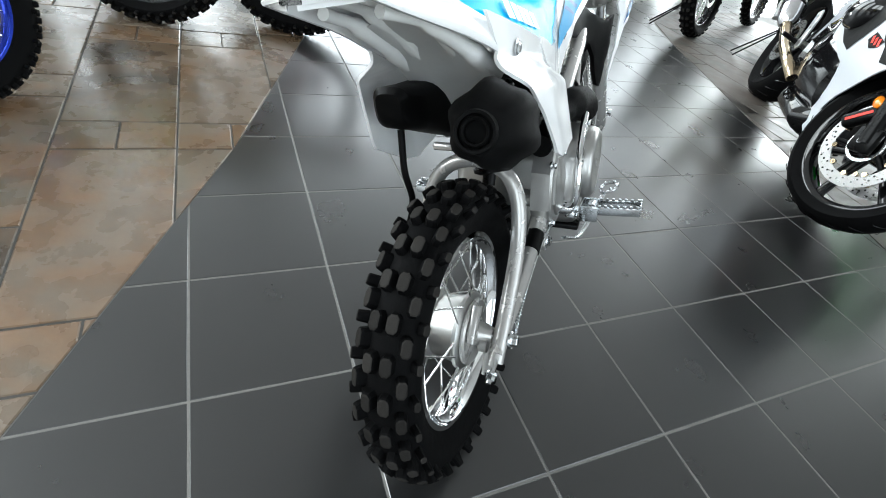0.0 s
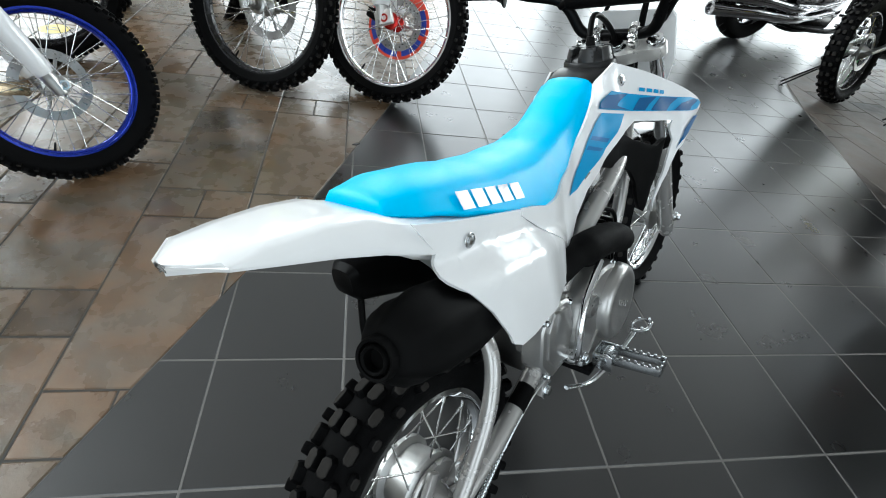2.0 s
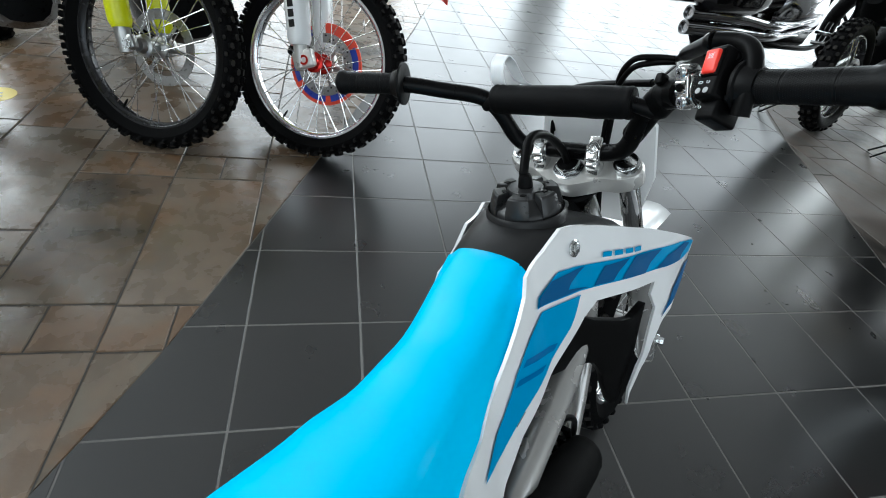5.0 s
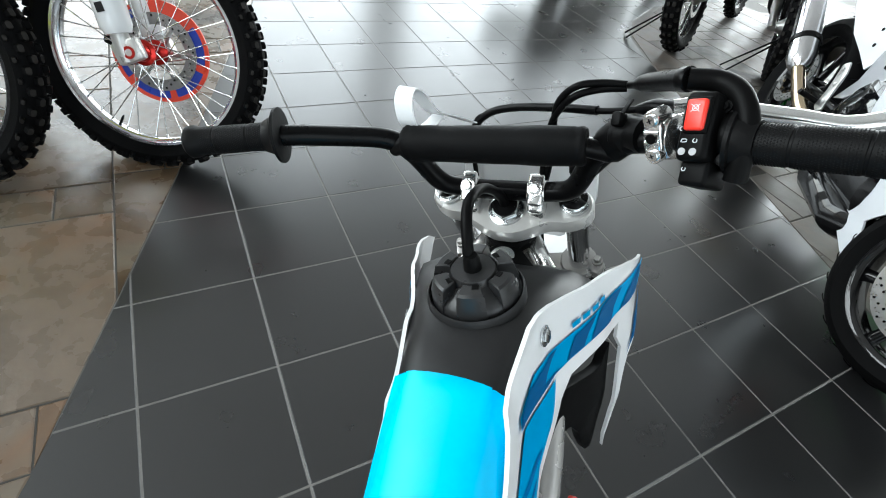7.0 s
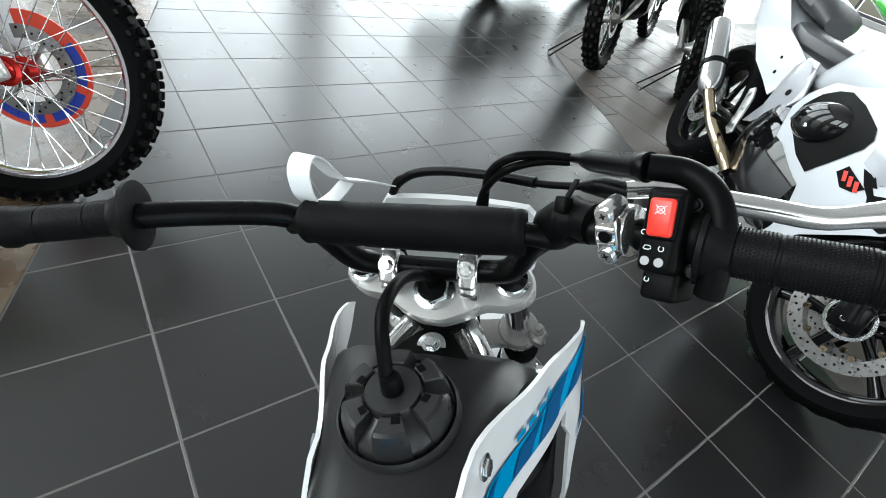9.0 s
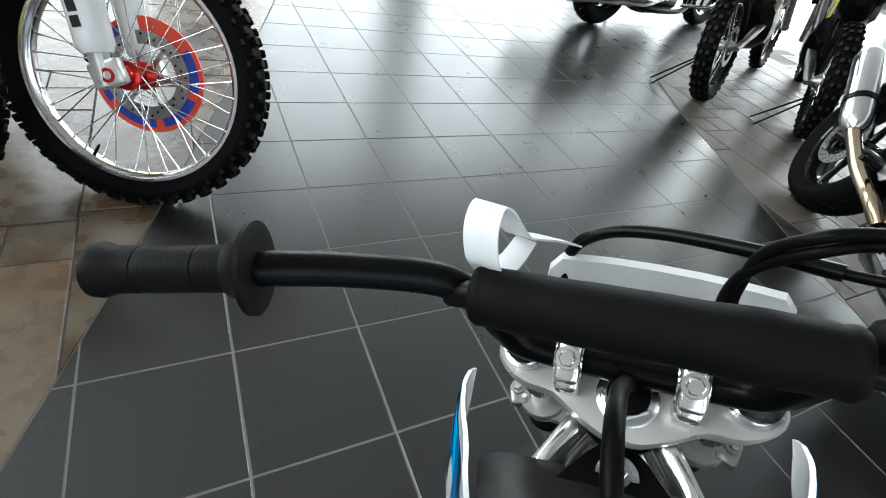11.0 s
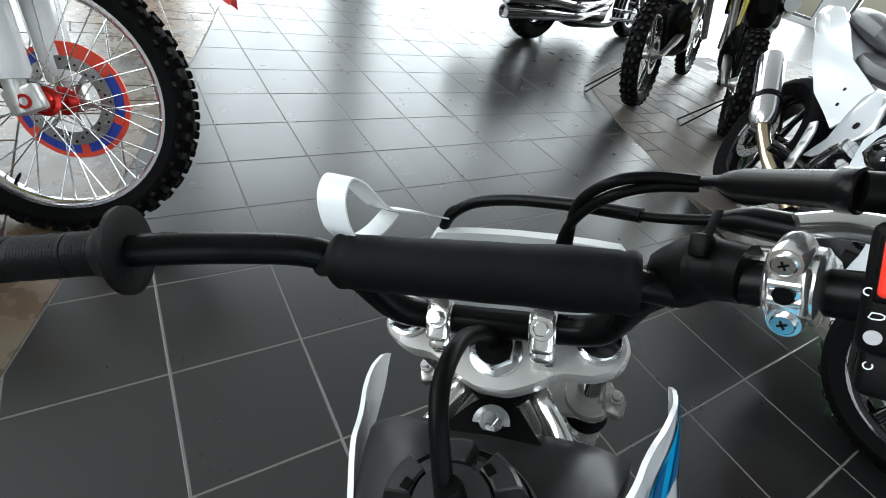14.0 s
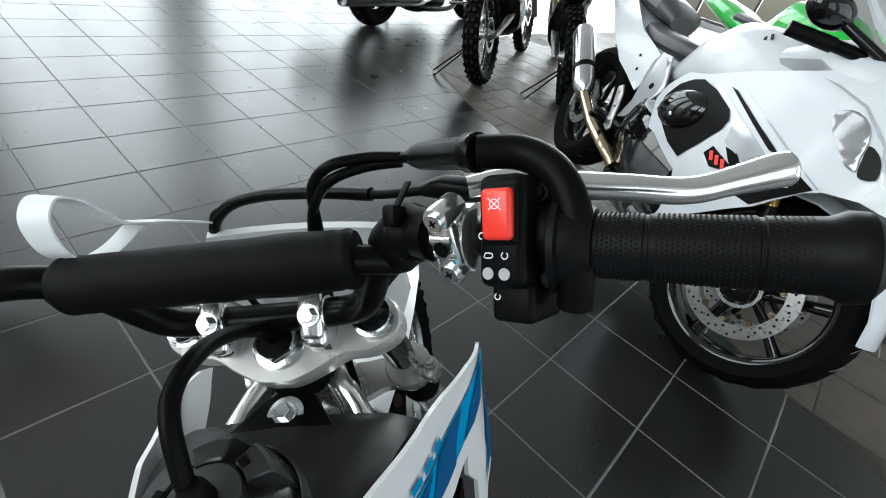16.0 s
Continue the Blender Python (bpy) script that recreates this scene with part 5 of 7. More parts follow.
part("mark", ring_mark(spot(0.0392, 0.0312, 0.0), 0.0014, 0.8, 5.0), "decal_white", switch, "fine white printed symbol")
part("mark", ring_mark(spot(0.0505, 0.0312, -0.0085), 0.0015, 2.0, 7.2), "decal_white", switch)
bm = bmesh.new()
m = spot(0.0425, 0.0312, -0.0085)
tube(bm, [m @ Vector(p) for p in ((-0.0022, -0.0008, 0), (-0.0014, 0.001, 0), (0.001, 0.001, 0), (0.0022, 0.0005, 0), (0.0022, -0.0006, 0), (0.0011, -0.0012, 0), (-0.0011, -0.0013, 0))], 0.0003, 5, closed=True)
part("mark", bm, "decal_white", switch)
part("mark", ring_mark(spot(0.0415, 0.0212, -0.028), 0.0014, 2.0, 7.0), "decal_white", switch)
bm = bmesh.new()
m = spot(0.0488, 0.0369, 0.0135, 4)
tube(bm, [m @ Vector((0.0022 * math.cos(t), 0.002 * math.sin(t), 0)) for t in (2 * math.pi * k / 14 for k in range(14))], 0.00025, 5, closed=True)
tube(bm, [m @ Vector((-0.003, -0.0025, 0)), m @ Vector((0.003, 0.0025, 0))], 0.00025, 5)
tube(bm, [m @ Vector((-0.003, 0.0025, 0)), m @ Vector((0.003, -0.0025, 0))], 0.00025, 5)
part("stop_mark", bm, "decal_white", switch, "fine pale printed symbol")
# lever clamp: a split collar, its cap facing the rider with two screws and a round hole between them
CT = 28
bm = bmesh.new()
lathe(bm, [(0.0155, -0.0105), (0.0178, -0.009), (0.0184, -0.003), (0.0184, 0.003), (0.0178, 0.009), (0.0155, 0.0105)], spot(0.012, 0.002, -0.001) @ pose(0, 0, 0, 0, 90), 30)
cap = spot(0.012, 0.0185, -0.004, CT)
box(bm, 0.0165, 0.026, 0.009, cap, 0.004, 4)
for e in (-1, 1):
    lathe(bm, [(0.0074, -0.014), (0.0074, 0.0035), (0.0066, 0.0046)], cap @ pose(0, e * 0.0143, 0), 24)
    tube(bm, [cap @ Vector((-0.006, e * 0.004, 0.003)), cap @ Vector((0.006, e * 0.004, 0.003))], 0.003, 10)
lev_clamp = part("lever_clamp", bm, "bright_alloy", bike, "polished brake lever clamp")
for e in (-1, 1):
    bm = bmesh.new()
    lathe(bm, [(0.005, 0.0045), (0.005, 0.0062), (0.0044, 0.0068), (0.002, 0.0068)], cap @ pose(0, e * 0.0143, 0), 20)
    part("clamp_screw", bm, "zinc", lev_clamp)
    bm = bmesh.new()
    for r in (20, 110):
        box(bm, 0.0042, 0.0008, 0.0004, cap @ pose(0, e * 0.0143, 0.007, 0, 0, r), 0)
    part("screw_slot", bm, "black", lev_clamp, smooth=False)
bm = bmesh.new()
lathe(bm, [(0.0042, 0.0), (0.0042, 0.0006)], cap @ pose(0, 0, 0.0062), 20)
part("clamp_hole", bm, "black", lev_clamp)
bm = bmesh.new()
box(bm, 0.05, 0.02, 0.03, on_bar(0.155, -0.022, 0.006), 0.007, 3)
lever = curve([(0.735, -0.158, 0.885), (0.736, -0.18, 0.886), (0.732, -0.21, 0.882), (0.727, -0.245, 0.878), (0.725, -0.277, 0.873), (0.725, -0.302, 0.876), (0.725, -0.32, 0.879), (0.725, -0.332, 0.88)], 6)
tube(bm, lever, [0.0065 + 0.0012 * min(1, k / 12) + 0.002 * max(0, min(1, (k - 28) / 8)) - (0.0045 if k == 42 else 0.0015 if k == 41 else 0) for k in range(43)], 16)
part("brake_lever", bm, "bright_alloy", bike, "polished aluminium brake lever")
bm = bmesh.new()
hook = curve([(0.7065, -0.1635, 0.9195), (0.703, -0.183, 0.9185), (0.6935, -0.1945, 0.915), (0.683, -0.2005, 0.9075), (0.6725, -0.2025, 0.896), (0.663, -0.2015, 0.88), (0.657, -0.2, 0.862)], 6)
tube(bm, hook, [0.0082] * len(hook), 18)
lathe(bm, [(0.0175, -0.006), (0.019, -0.004), (0.019, 0.003), (0.0175, 0.005)], on_bar(0.196) @ pose(0, 0, 0, 0, 90), 26)
box(bm, 0.01, 0.036, 0.026, on_bar(0.19, 0.003, 0), 0.004)
throttle = part("throttle_housing", bm, "black", bike, "black throttle housing with curved cable guide")
for e in (-1, 1):
    bm = bmesh.new()
    bolt(bm, on_bar(0.189, 0.014, e * 0.019) @ Vector((0, 0, 0)), FACE, 0.003, 0.004)
    part("housing_screw", bm, "black_satin", throttle)
bm = bmesh.new()
tube(bm, [(0.7685, -0.1195, 0.892), (0.762, -0.1235, 0.895), (0.7555, -0.1275, 0.898), (0.751, -0.13, 0.9), (0.745, -0.1345, 0.9025), (0.712, -0.159, 0.917), (0.711, -0.16, 0.9175), (0.706, -0.164, 0.9195), (0.7055, -0.1645, 0.9197)], [0.0028, 0.0038, 0.0042, 0.0062, 0.0078, 0.0083, 0.0096, 0.0096, 0.0085], 18)
part("cable_boot", bm, "black_satin", throttle)
for k, dz in ((0, 0.003), (1, -0.003)):
    bm = bmesh.new()
    tube(bm, curve([(0.767, -0.12, 0.8915 + dz * 0.5), (0.768, -0.096, 0.892 + dz), (0.764, -0.074, 0.889 + dz * 1.5), (0.776, -0.056, 0.868 + dz * 1.5), (0.782, -0.05 + 0.004 * k, 0.84), (0.776, -0.046 + 0.006 * k, 0.8), (0.8, -0.03, 0.72), (0.77, -0.04, 0.6)], 8), 0.0036, 10)
    part("throttle_cable", bm, "black", bike, "black throttle cable")
bm = bmesh.new()
tube(bm, curve([(0.756, -0.136, 0.8745), (0.774, -0.1, 0.865), (0.797, -0.055, 0.859), (0.816, -0.005, 0.852), (0.824, 0.03, 0.842), (0.828, 0.052, 0.82), (0.845, 0.06, 0.72), (0.93, 0.05, 0.52)], 8), 0.0032, 10)
brake_cable = part("brake_cable", bm, "black", bike, "black brake cable")
bm = bmesh.new()
tube(bm, curve([(0.777, -0.094, 0.8642), (0.797, -0.055, 0.859), (0.816, -0.005, 0.852), (0.824, 0.03, 0.842), (0.828, 0.052, 0.82), (0.835, 0.058, 0.78)], 8), 0.0048, 12)
part("cable_sleeve", bm, "black_satin", brake_cable, "thicker glossy cable sleeve")
bm = bmesh.new()
tube(bm, [(0.738, -0.163, 0.8805), (0.7505, -0.1467, 0.8775), (0.754, -0.14, 0.876), (0.759, -0.131, 0.873)], [0.0085, 0.0085, 0.0072, 0.0045], 14)
part("cable_adjuster", bm, "black_satin", bike)
bm = bmesh.new()
lathe(bm, [(0.0135, -0.004), (0.0145, -0.003), (0.0145, 0.003), (0.0135, 0.004)], on_bar(0.118) @ pose(0, 0, 0, 0, 90), 22)
box(bm, 0.009, 0.012, 0.012, on_bar(0.116, 0.014, 0.011), 0.002)
box(bm, 0.0045, 0.02, 0.0015, on_bar(0.121, 0.01, 0.022) @ pose(0, 0, 0, -35), 0.0005)
part("cable_tie", bm, "black", bike, "black plastic cable tie")
bm = bmesh.new()
tube(bm, curve([(0.757, -0.082, 0.806), (0.742, -0.103, 0.838), (0.729, -0.122, 0.862), (0.716, -0.138, 0.868)], 6), [0.0135] * 8 + [0.018] * 6 + [0.015] * 5, 14)
part("harness_wrap", bm, "black", bike, "black wiring wrap on the bar")

# number plate in front of the bars, hang tag and front fender
bm = bmesh.new()
PL = [(-0.092, 0.0), (-0.094, 0.085), (-0.084, 0.1), (0.062, 0.1), (0.072, 0.085), (0.086, 0.0), (0.07, -0.07), (0.04, -0.1), (-0.04, -0.1), (-0.07, -0.07)]
part("number_plate", sheet(PL, lambda u, v: (0.828 + (0.1 - v) * 0.35 - u * u * 1.2, u, 0.718 + v), 0.006, 0.03), "white", bike, "white front number plate").matrix_local = STEER
bm = bmesh.new()


def strap(bm, pts, w0, w1):
    """A thin flat band along pts, as wide as 2 w across the bike."""
    P = curve(pts, 5)
    rows = []
    for k, p in enumerate(P):
        d = (P[min(k + 1, len(P) - 1)] - P[max(k - 1, 0)]).normalized()
        across = (Vector((0.15, 1, 0.1)) - d * d.dot(Vector((0.15, 1, 0.1)))).normalized()
        n = d.cross(across)
        w = w0 + (w1 - w0) * k / (len(P) - 1)
        rows.append([p + across * e * w + n * f * 0.0007 for e, f in ((-1, -1), (1, -1), (1, 1), (-1, 1))])
    skin(bm, rows)


strap(bm, [(0.735, 0.087, 0.862), (0.727, 0.088, 0.878), (0.729, 0.088, 0.897), (0.741, 0.087, 0.906), (0.753, 0.085, 0.898), (0.762, 0.082, 0.882), (0.77, 0.079, 0.869), (0.781, 0.076, 0.861), (0.797, 0.066, 0.85), (0.818, 0.052, 0.833)], 0.0112, 0.0085)
strap(bm, [(0.733, 0.087, 0.864), (0.745, 0.084, 0.858), (0.76, 0.08, 0.857), (0.778, 0.076, 0.86)], 0.0095, 0.0075)
part("hang_tag", bm, "tag", bike, "white plastic loop tag tied to the bar").matrix_local = BARS
FF = [(0.82, 0.58, 0.045), (0.9, 0.57, 0.055), (1.0, 0.56, 0.06), (1.1, 0.545, 0.06), (1.2, 0.515, 0.05), (1.26, 0.485, 0.03)]
bm = bmesh.new()
rings = []
for x, z, w in FF:
    up = [(x, y * w, z - abs(y) ** 2.2 * 0.022) for y in (-1, -0.75, -0.4, 0, 0.4, 0.75, 1)]
    dn = [(x, y * w * 0.95, z - 0.004 - abs(y) ** 2.2 * 0.022) for y in (1, 0.75, 0.4, 0, -0.4, -0.75, -1)]
    rings.append(up + dn)
skin(bm, rings)
part("front_fender", bm, "white", bike, "glossy white front fender").matrix_local = STEER


# ---- parked motocross bikes, seen by their front ends ----
def body_loft(name, mat, rows, label, n=18, power=0.75, parent=None, m=None):
    """A closed rounded body through (x, z centre, half width, half height) stations."""
    bm = bmesh.new()
    m = m or Matrix()
    skin(bm, [[m @ Vector((x, w * math.copysign(abs(math.cos(q)) ** power, math.cos(q)), zc + h * math.copysign(abs(math.sin(q)) ** power, math.sin(q)))) for q in (2 * math.pi * k / n for k in range(n))] for x, zc, w, h in rows])
    return part(name, bm, mat, parent or sport, label, angle=28)


def moved(bm, m):
    bmesh.ops.transform(bm, matrix=m, verts=bm.verts)
    return bm


def turned_about(bt, p, a):
    """A turn by a degrees about the upright line through bt @ p."""
    q = bt @ p
    return Matrix.Translation(q) @ pose(0, 0, 0, 0, 0, a) @ Matrix.Translation(-q)


def off_road_body(t, plastics, m):
    """Seat, tank, plastics, frame, engine, exhaust and bars of an off-road bike; m takes the rear wheel's foot to its place."""
    for s in (-1, 1):
        bm = bmesh.new()
        tube(bm, curve([(-0.06, s * 0.1, 0.335), (0.2, s * 0.1, 0.37), (0.56, s * 0.09, 0.43)], 5), [0.024] * 6 + [0.03] * 5, 12, flat=0.55)
        part("swingarm_leg", moved(bm, m), "alloy", t)
        bm = bmesh.new()
        tube(bm, curve([(1.1, s * 0.08, 0.9), (0.8, s * 0.13, 0.78), (0.58, s * 0.11, 0.45), (0.6, s * 0.1, 0.36)], 5), 0.028, 12)
        part("frame_spar", moved(bm, m), "alloy", t)
        part("radiator_shroud", moved(sheet([(0.7, 0.98), (0.95, 0.98), (1.22, 0.78), (1.1, 0.62), (0.95, 0.7), (0.72, 0.86)], side(s, lambda x, z: 0.12 + 0.12 * max(0, x - 0.75)), 0.005 * -s, 0.06), m), plastics, t)
        part("side_plate", moved(sheet([(0.05, 0.9), (0.4, 0.92), (0.52, 0.8), (0.4, 0.62), (0.2, 0.66)], side(s, lambda x, z: 0.1 + 0.04 * (0.9 - z)), 0.005 * -s, 0.06), m), "white" if s < 0 else plastics, t)
    body_loft("seat", "seat_dark", [(-0.15, 0.95, 0.07, 0.02), (0.1, 0.95, 0.08, 0.035), (0.5, 0.93, 0.075, 0.04), (0.85, 0.96, 0.07, 0.04), (0.95, 0.96, 0.04, 0.02)], "", 16, parent=t, m=m)
    body_loft("fuel_tank", plastics, [(0.78, 0.9, 0.07, 0.06), (0.88, 0.93, 0.11, 0.08), (1.0, 0.93, 0.11, 0.08), (1.08, 0.9, 0.06, 0.05)], "", 16, parent=t, m=m)
    body_loft("rear_fender", plastics, [(-0.5, 0.98, 0.06, 0.01), (-0.3, 0.95, 0.09, 0.02), (0.0, 0.9, 0.1, 0.025), (0.2, 0.84, 0.1, 0.03)], "", 16, parent=t, m=m)
    body_loft("engine", "black_satin", [(0.46, 0.4, 0.1, 0.1), (0.55, 0.42, 0.15, 0.16), (0.74, 0.45, 0.15, 0.19), (0.86, 0.44, 0.1, 0.14)], "", 16, parent=t, m=m)
    body_loft("cylinder", "alloy", [(0.7, 0.6, 0.06, 0.06), (0.74, 0.63, 0.08, 0.14), (0.86, 0.66, 0.08, 0.15), (0.92, 0.66, 0.05, 0.1)], "", 14, parent=t, m=m)
    body_loft("air_box", "black", [(0.08, 0.8, 0.05, 0.06), (0.16, 0.76, 0.08, 0.12), (0.42, 0.74, 0.085, 0.13), (0.55, 0.78, 0.06, 0.08)], "", 14, parent=t, m=m)
    for s in (-1, 1):
        bm = bmesh.new()
        box(bm, 0.035, 0.11, 0.26, m @ pose(1.02, s * 0.12, 0.76, 0, -15), 0.008)
        part("radiator", bm, "black_satin", t)
    bm = bmesh.new()
    tube(bm, [(0.32, 0.03, 0.42), (0.42, 0.03, 0.78)], 0.03, 12)
    part("shock_absorber", moved(bm, m), "black_satin", t)
    bm = bmesh.new()
    tube(bm, curve([(0.1, -0.13, 0.8), (0.35, -0.13, 0.74), (0.5, -0.13, 0.72)], 5), 0.045, 16)
    tube(bm, curve([(0.5, -0.13, 0.72), (0.7, -0.15, 0.6), (0.95, -0.08, 0.5), (0.86, 0, 0.55)], 5), 0.022, 12)
    part("exhaust", moved(bm, m), "alloy", t)
    bm = bmesh.new()
    for s in (-0.055, 0.055):
        tube(bm, curve([(-0.01, s, 0.285), (0.3, s, 0.36), (0.58, s, 0.39)], 4), 0.007, 6)
    part("chain", moved(bm, m), "zinc", t)


BARS_CURVE = [(1.02, -0.38, 1.07), (1.05, -0.25, 1.06), (1.1, -0.1, 1.02), (1.1, 0.1, 1.02), (1.05, 0.25, 1.06), (1.02, 0.38, 1.07)]


def motocross_bike(m, label, body_turn, rim_mat, guard_mat, hub_mat, shield=False, plastics="white", upright=0.0, rim=0.273):
    """A full-size motocross bike; the origin is where the front wheel stands, x the way the wheel points."""
    t = thing("motocross_bike", m, label, "motorcycle", "parked motocross bikes")
    c = Vector((0, 0, 0.348))
    spoked_wheel(t, c, 0.35, 0.042, rim, rim_mat,
                 [(-0.011, 0.022, 0.017, 0, 40), (0.011, 0.022, 0.017, 0, 40), (-0.028, 0.02, 0.015, 0.5, 40), (0.028, 0.02, 0.015, 0.5, 40), (-0.04, 0.014, 0.009, 0, 40), (0.04, 0.014, 0.009, 0, 40)],
                 36, "front", 0.032, 0.034, 0.014, cross=1.1)
    a = axle_pose(c)
    bm = bmesh.new()
    lathe(bm, [(0.02, -0.06), (0.026, -0.05), (0.026, -0.042), (0.036, -0.038), (0.036, -0.03), (0.022, -0.022), (0.02, 0.02), (0.036, 0.03), (0.036, 0.038), (0.026, 0.042), (0.02, 0.06)], a, 32)
    hub = part("front_hub", bm, hub_mat, t)
    bm = bmesh.new()
    rd = 0.114 if shield else 0.128
    lathe(bm, [(rd, 0.05), (rd, 0.053), (rd - 0.034, 0.053), (rd - 0.034, 0.05)], a, 48, closed=True)
    dsc = part("brake_disc", bm, "disc", t, "slotted steel front brake disc")
    for k in range(6):
        bm = bmesh.new()
        box(bm, 0.07, 0.012, 0.003, a @ pose(0, 0, 0.0515, 0, 0, 60 * k) @ pose(rd - 0.062, 0, 0), 0.001)
        part("disc_arm", bm, "disc", dsc)
    bm = bmesh.new()
    box(bm, 0.1, 0.035, 0.05, Matrix.Translation((-0.115, 0.062, 0.36)) @ pose(0, 0, 0, 0, 15), 0.01)
    part("brake_caliper", bm, "gold" if guard_mat == "white" and not shield else "black", t)
    if shield:
        bm = bmesh.new()
        lathe(bm, [(0.149, 0.056), (0.15, 0.059), (0.149, 0.063), (0.143, 0.0635), (0.14, 0.062), (0.108, 0.062), (0.108, 0.058), (0.14, 0.057)], a, 56, closed=True)
        guard = part("disc_guard", bm, "red_guard", t, "orange-red disc guard with blue prints")
        for k in range(5):
            q0, q1 = radians(60 * k - 42), radians(60 * k + 8)
            for side_z in (0.0626, 0.0562):
                bm = bmesh.new()
                skin(bm, [[a @ Vector((r * math.cos(q), r * math.sin(q), side_z + h)) for r, h in ((0.111, 0), (0.137, 0), (0.137, 0.0006), (0.111, 0.0006))] for q in (q0 + (q1 - q0) * n / 9 for n in range(10))])
                part("blue_print", bm, "blue_plastic", guard, smooth=False)
            bm = bmesh.new()
            for n in range(4):
                q = q0 + (q1 - q0) * (0.2 + 0.2 * n)
                box(bm, 0.009, 0.006, 0.0004, a @ Matrix.Translation((0.124 * math.cos(q), 0.124 * math.sin(q), 0.0634)) @ pose(0, 0, 0, 0, 0, math.degrees(q)))
            part("print_bar", bm, "decal_white", guard, smooth=False)
        bm = bmesh.new()
        for n in range(36):
            q = 2 * math.pi * n / 36
            rr = 0.087 + 0.009 * (n % 3)
            for zz in (0.0496, 0.0534):
                lathe(bm, [(0.0035, -0.0003), (0.0035, 0.0003)], a @ Matrix.Translation((rr * math.cos(q), rr * math.sin(q), zz)), 8)
        part("drill_hole", bm, "gloss_black", dsc, smooth=False)
    d = Vector((-0.29, 0, 0.957)).normalized()
    for s in (-1, 1):
        o = Vector((-0.02, s * 0.09, 0.348))
        bm = bmesh.new()
        tube(bm, [o - d * 0.03, o + d * 0.02, o + d * 0.05, o + d * 0.055], [0.02, 0.024, 0.024, 0.027], 16)
        box(bm, 0.08 if shield else 0.06, 0.034 if shield else 0.028, 0.062 if shield else 0.046, Matrix.Translation(o + Vector((0.012, 0, 0.002))) @ pose(0, 0, 0, 0, -27), 0.01)
        lug = part("fork_lug", bm, "crown" if shield else "alloy", t)
        bm = bmesh.new()
        lathe(bm, [(0.017, 0.0), (0.017, 0.006), (0.01, 0.006), (0.01, 0.0)], Matrix.Translation(o + Vector((0.02, s * 0.014, 0))) @ pose(0, 0, 0, -90 * s), 20)
        part("axle_end", bm, hub_mat if shield else "zinc", lug)
        bm = bmesh.new()
        tube(bm, [o + d * 0.1, o + d * 0.62], 0.0245, 16)
        part("fork_tube", bm, "fork_gold" if guard_mat == "white" and not shield else "steel", t)
        bm = bmesh.new()
        fm = aim(o + d * 0.045, o + d)
        rings = []
        for h, w in ((0, 0.8), (0.02, 1.0), (0.2, 1.05), (0.36, 0.95), (0.4, 0.7)):
            rings.append([fm @ Vector(((0.045 if shield else 0.036) * w * math.cos(q), (0.04 if shield else 0.034) * w * math.sin(q), h)) for q in (2 * math.pi * k / 20 for k in range(20))])
        skin(bm, rings)
        gd = part("fork_guard", bm, guard_mat, t, "plastic fork guard")
        if shield:
            bm = bmesh.new()
            for k in range(6):
                b0 = o + d * (0.11 + 0.032 * k)
                box(bm, 0.02, 0.003, 0.024, Matrix.Translation(b0 + Vector((0.0, s * 0.0462, 0))) @ pose(0, 0, 0, 0, -20))
            part("guard_print", bm, "gloss_black", gd, "black printed bars", smooth=False)
    # body behind, turned against the wheel
    bt = Matrix.Translation((-0.34, 0, 0)) @ pose(0, 0, 0, 0, 0, body_turn) @ pose(0, 0, 0, upright)
    bm = bmesh.new()
    box(bm, 0.09, 0.21, 0.03, Matrix.Translation(Vector((-0.23, 0, 0.93))) @ pose(0, 0, 0, 0, -27), 0.01)
    box(bm, 0.09, 0.21, 0.03, Matrix.Translation(Vector((-0.17, 0, 0.77))) @ pose(0, 0, 0, 0, -27), 0.01)
    part("triple_clamp", bm, "black_satin", t)
    bm = bmesh.new()
    rings = []
    for x, z, w in ((-0.32, 0.74, 0.05), (-0.15, 0.77, 0.075), (0.1, 0.78, 0.085), (0.32, 0.74, 0.07), (0.42, 0.69, 0.03)):
        rings.append([(x, y * w, z - y * y * 0.03) for y in (-1, -0.5, 0, 0.5, 1)] + [(x, y * w, z - y * y * 0.03 - 0.004) for y in (1, 0.5, 0, -0.5, -1)])
    skin(bm, rings)
    part("front_fender", bm, plastics, t)
    bm = bmesh.new()
    tube(bm, [Vector(p) + Vector((-1.34, 0, 0.0)) for p in curve(BARS_CURVE, 5)], 0.014, 10)
    part("handlebar", bm, "black_satin", t)
    off_road_body(t, plastics, bt @ Matrix.Translation((-1.14, 0, 0)))
    spoked_wheel(t, bt @ Vector((-1.14, 0, 0.335)), 0.337, 0.055, 0.24, "rim_black", [(-0.014, 0.026, 0.022, 0, 32), (0.014, 0.026, 0.022, 0, 32), (-0.037, 0.024, 0.02, 0.5, 32), (0.037, 0.024, 0.02, 0.5, 32)], 24, "rear", 0.045, 0.036, 0.016, steer=turned_about(bt, Vector((-1.14, 0, 0.335)), body_turn), cross=0.9)
    return t


def stood(x, y, head, lean):
    return Matrix.Translation((x, y, 0)) @ pose(0, 0, 0, 0, 0, head) @ pose(0, 0, 0, -lean)


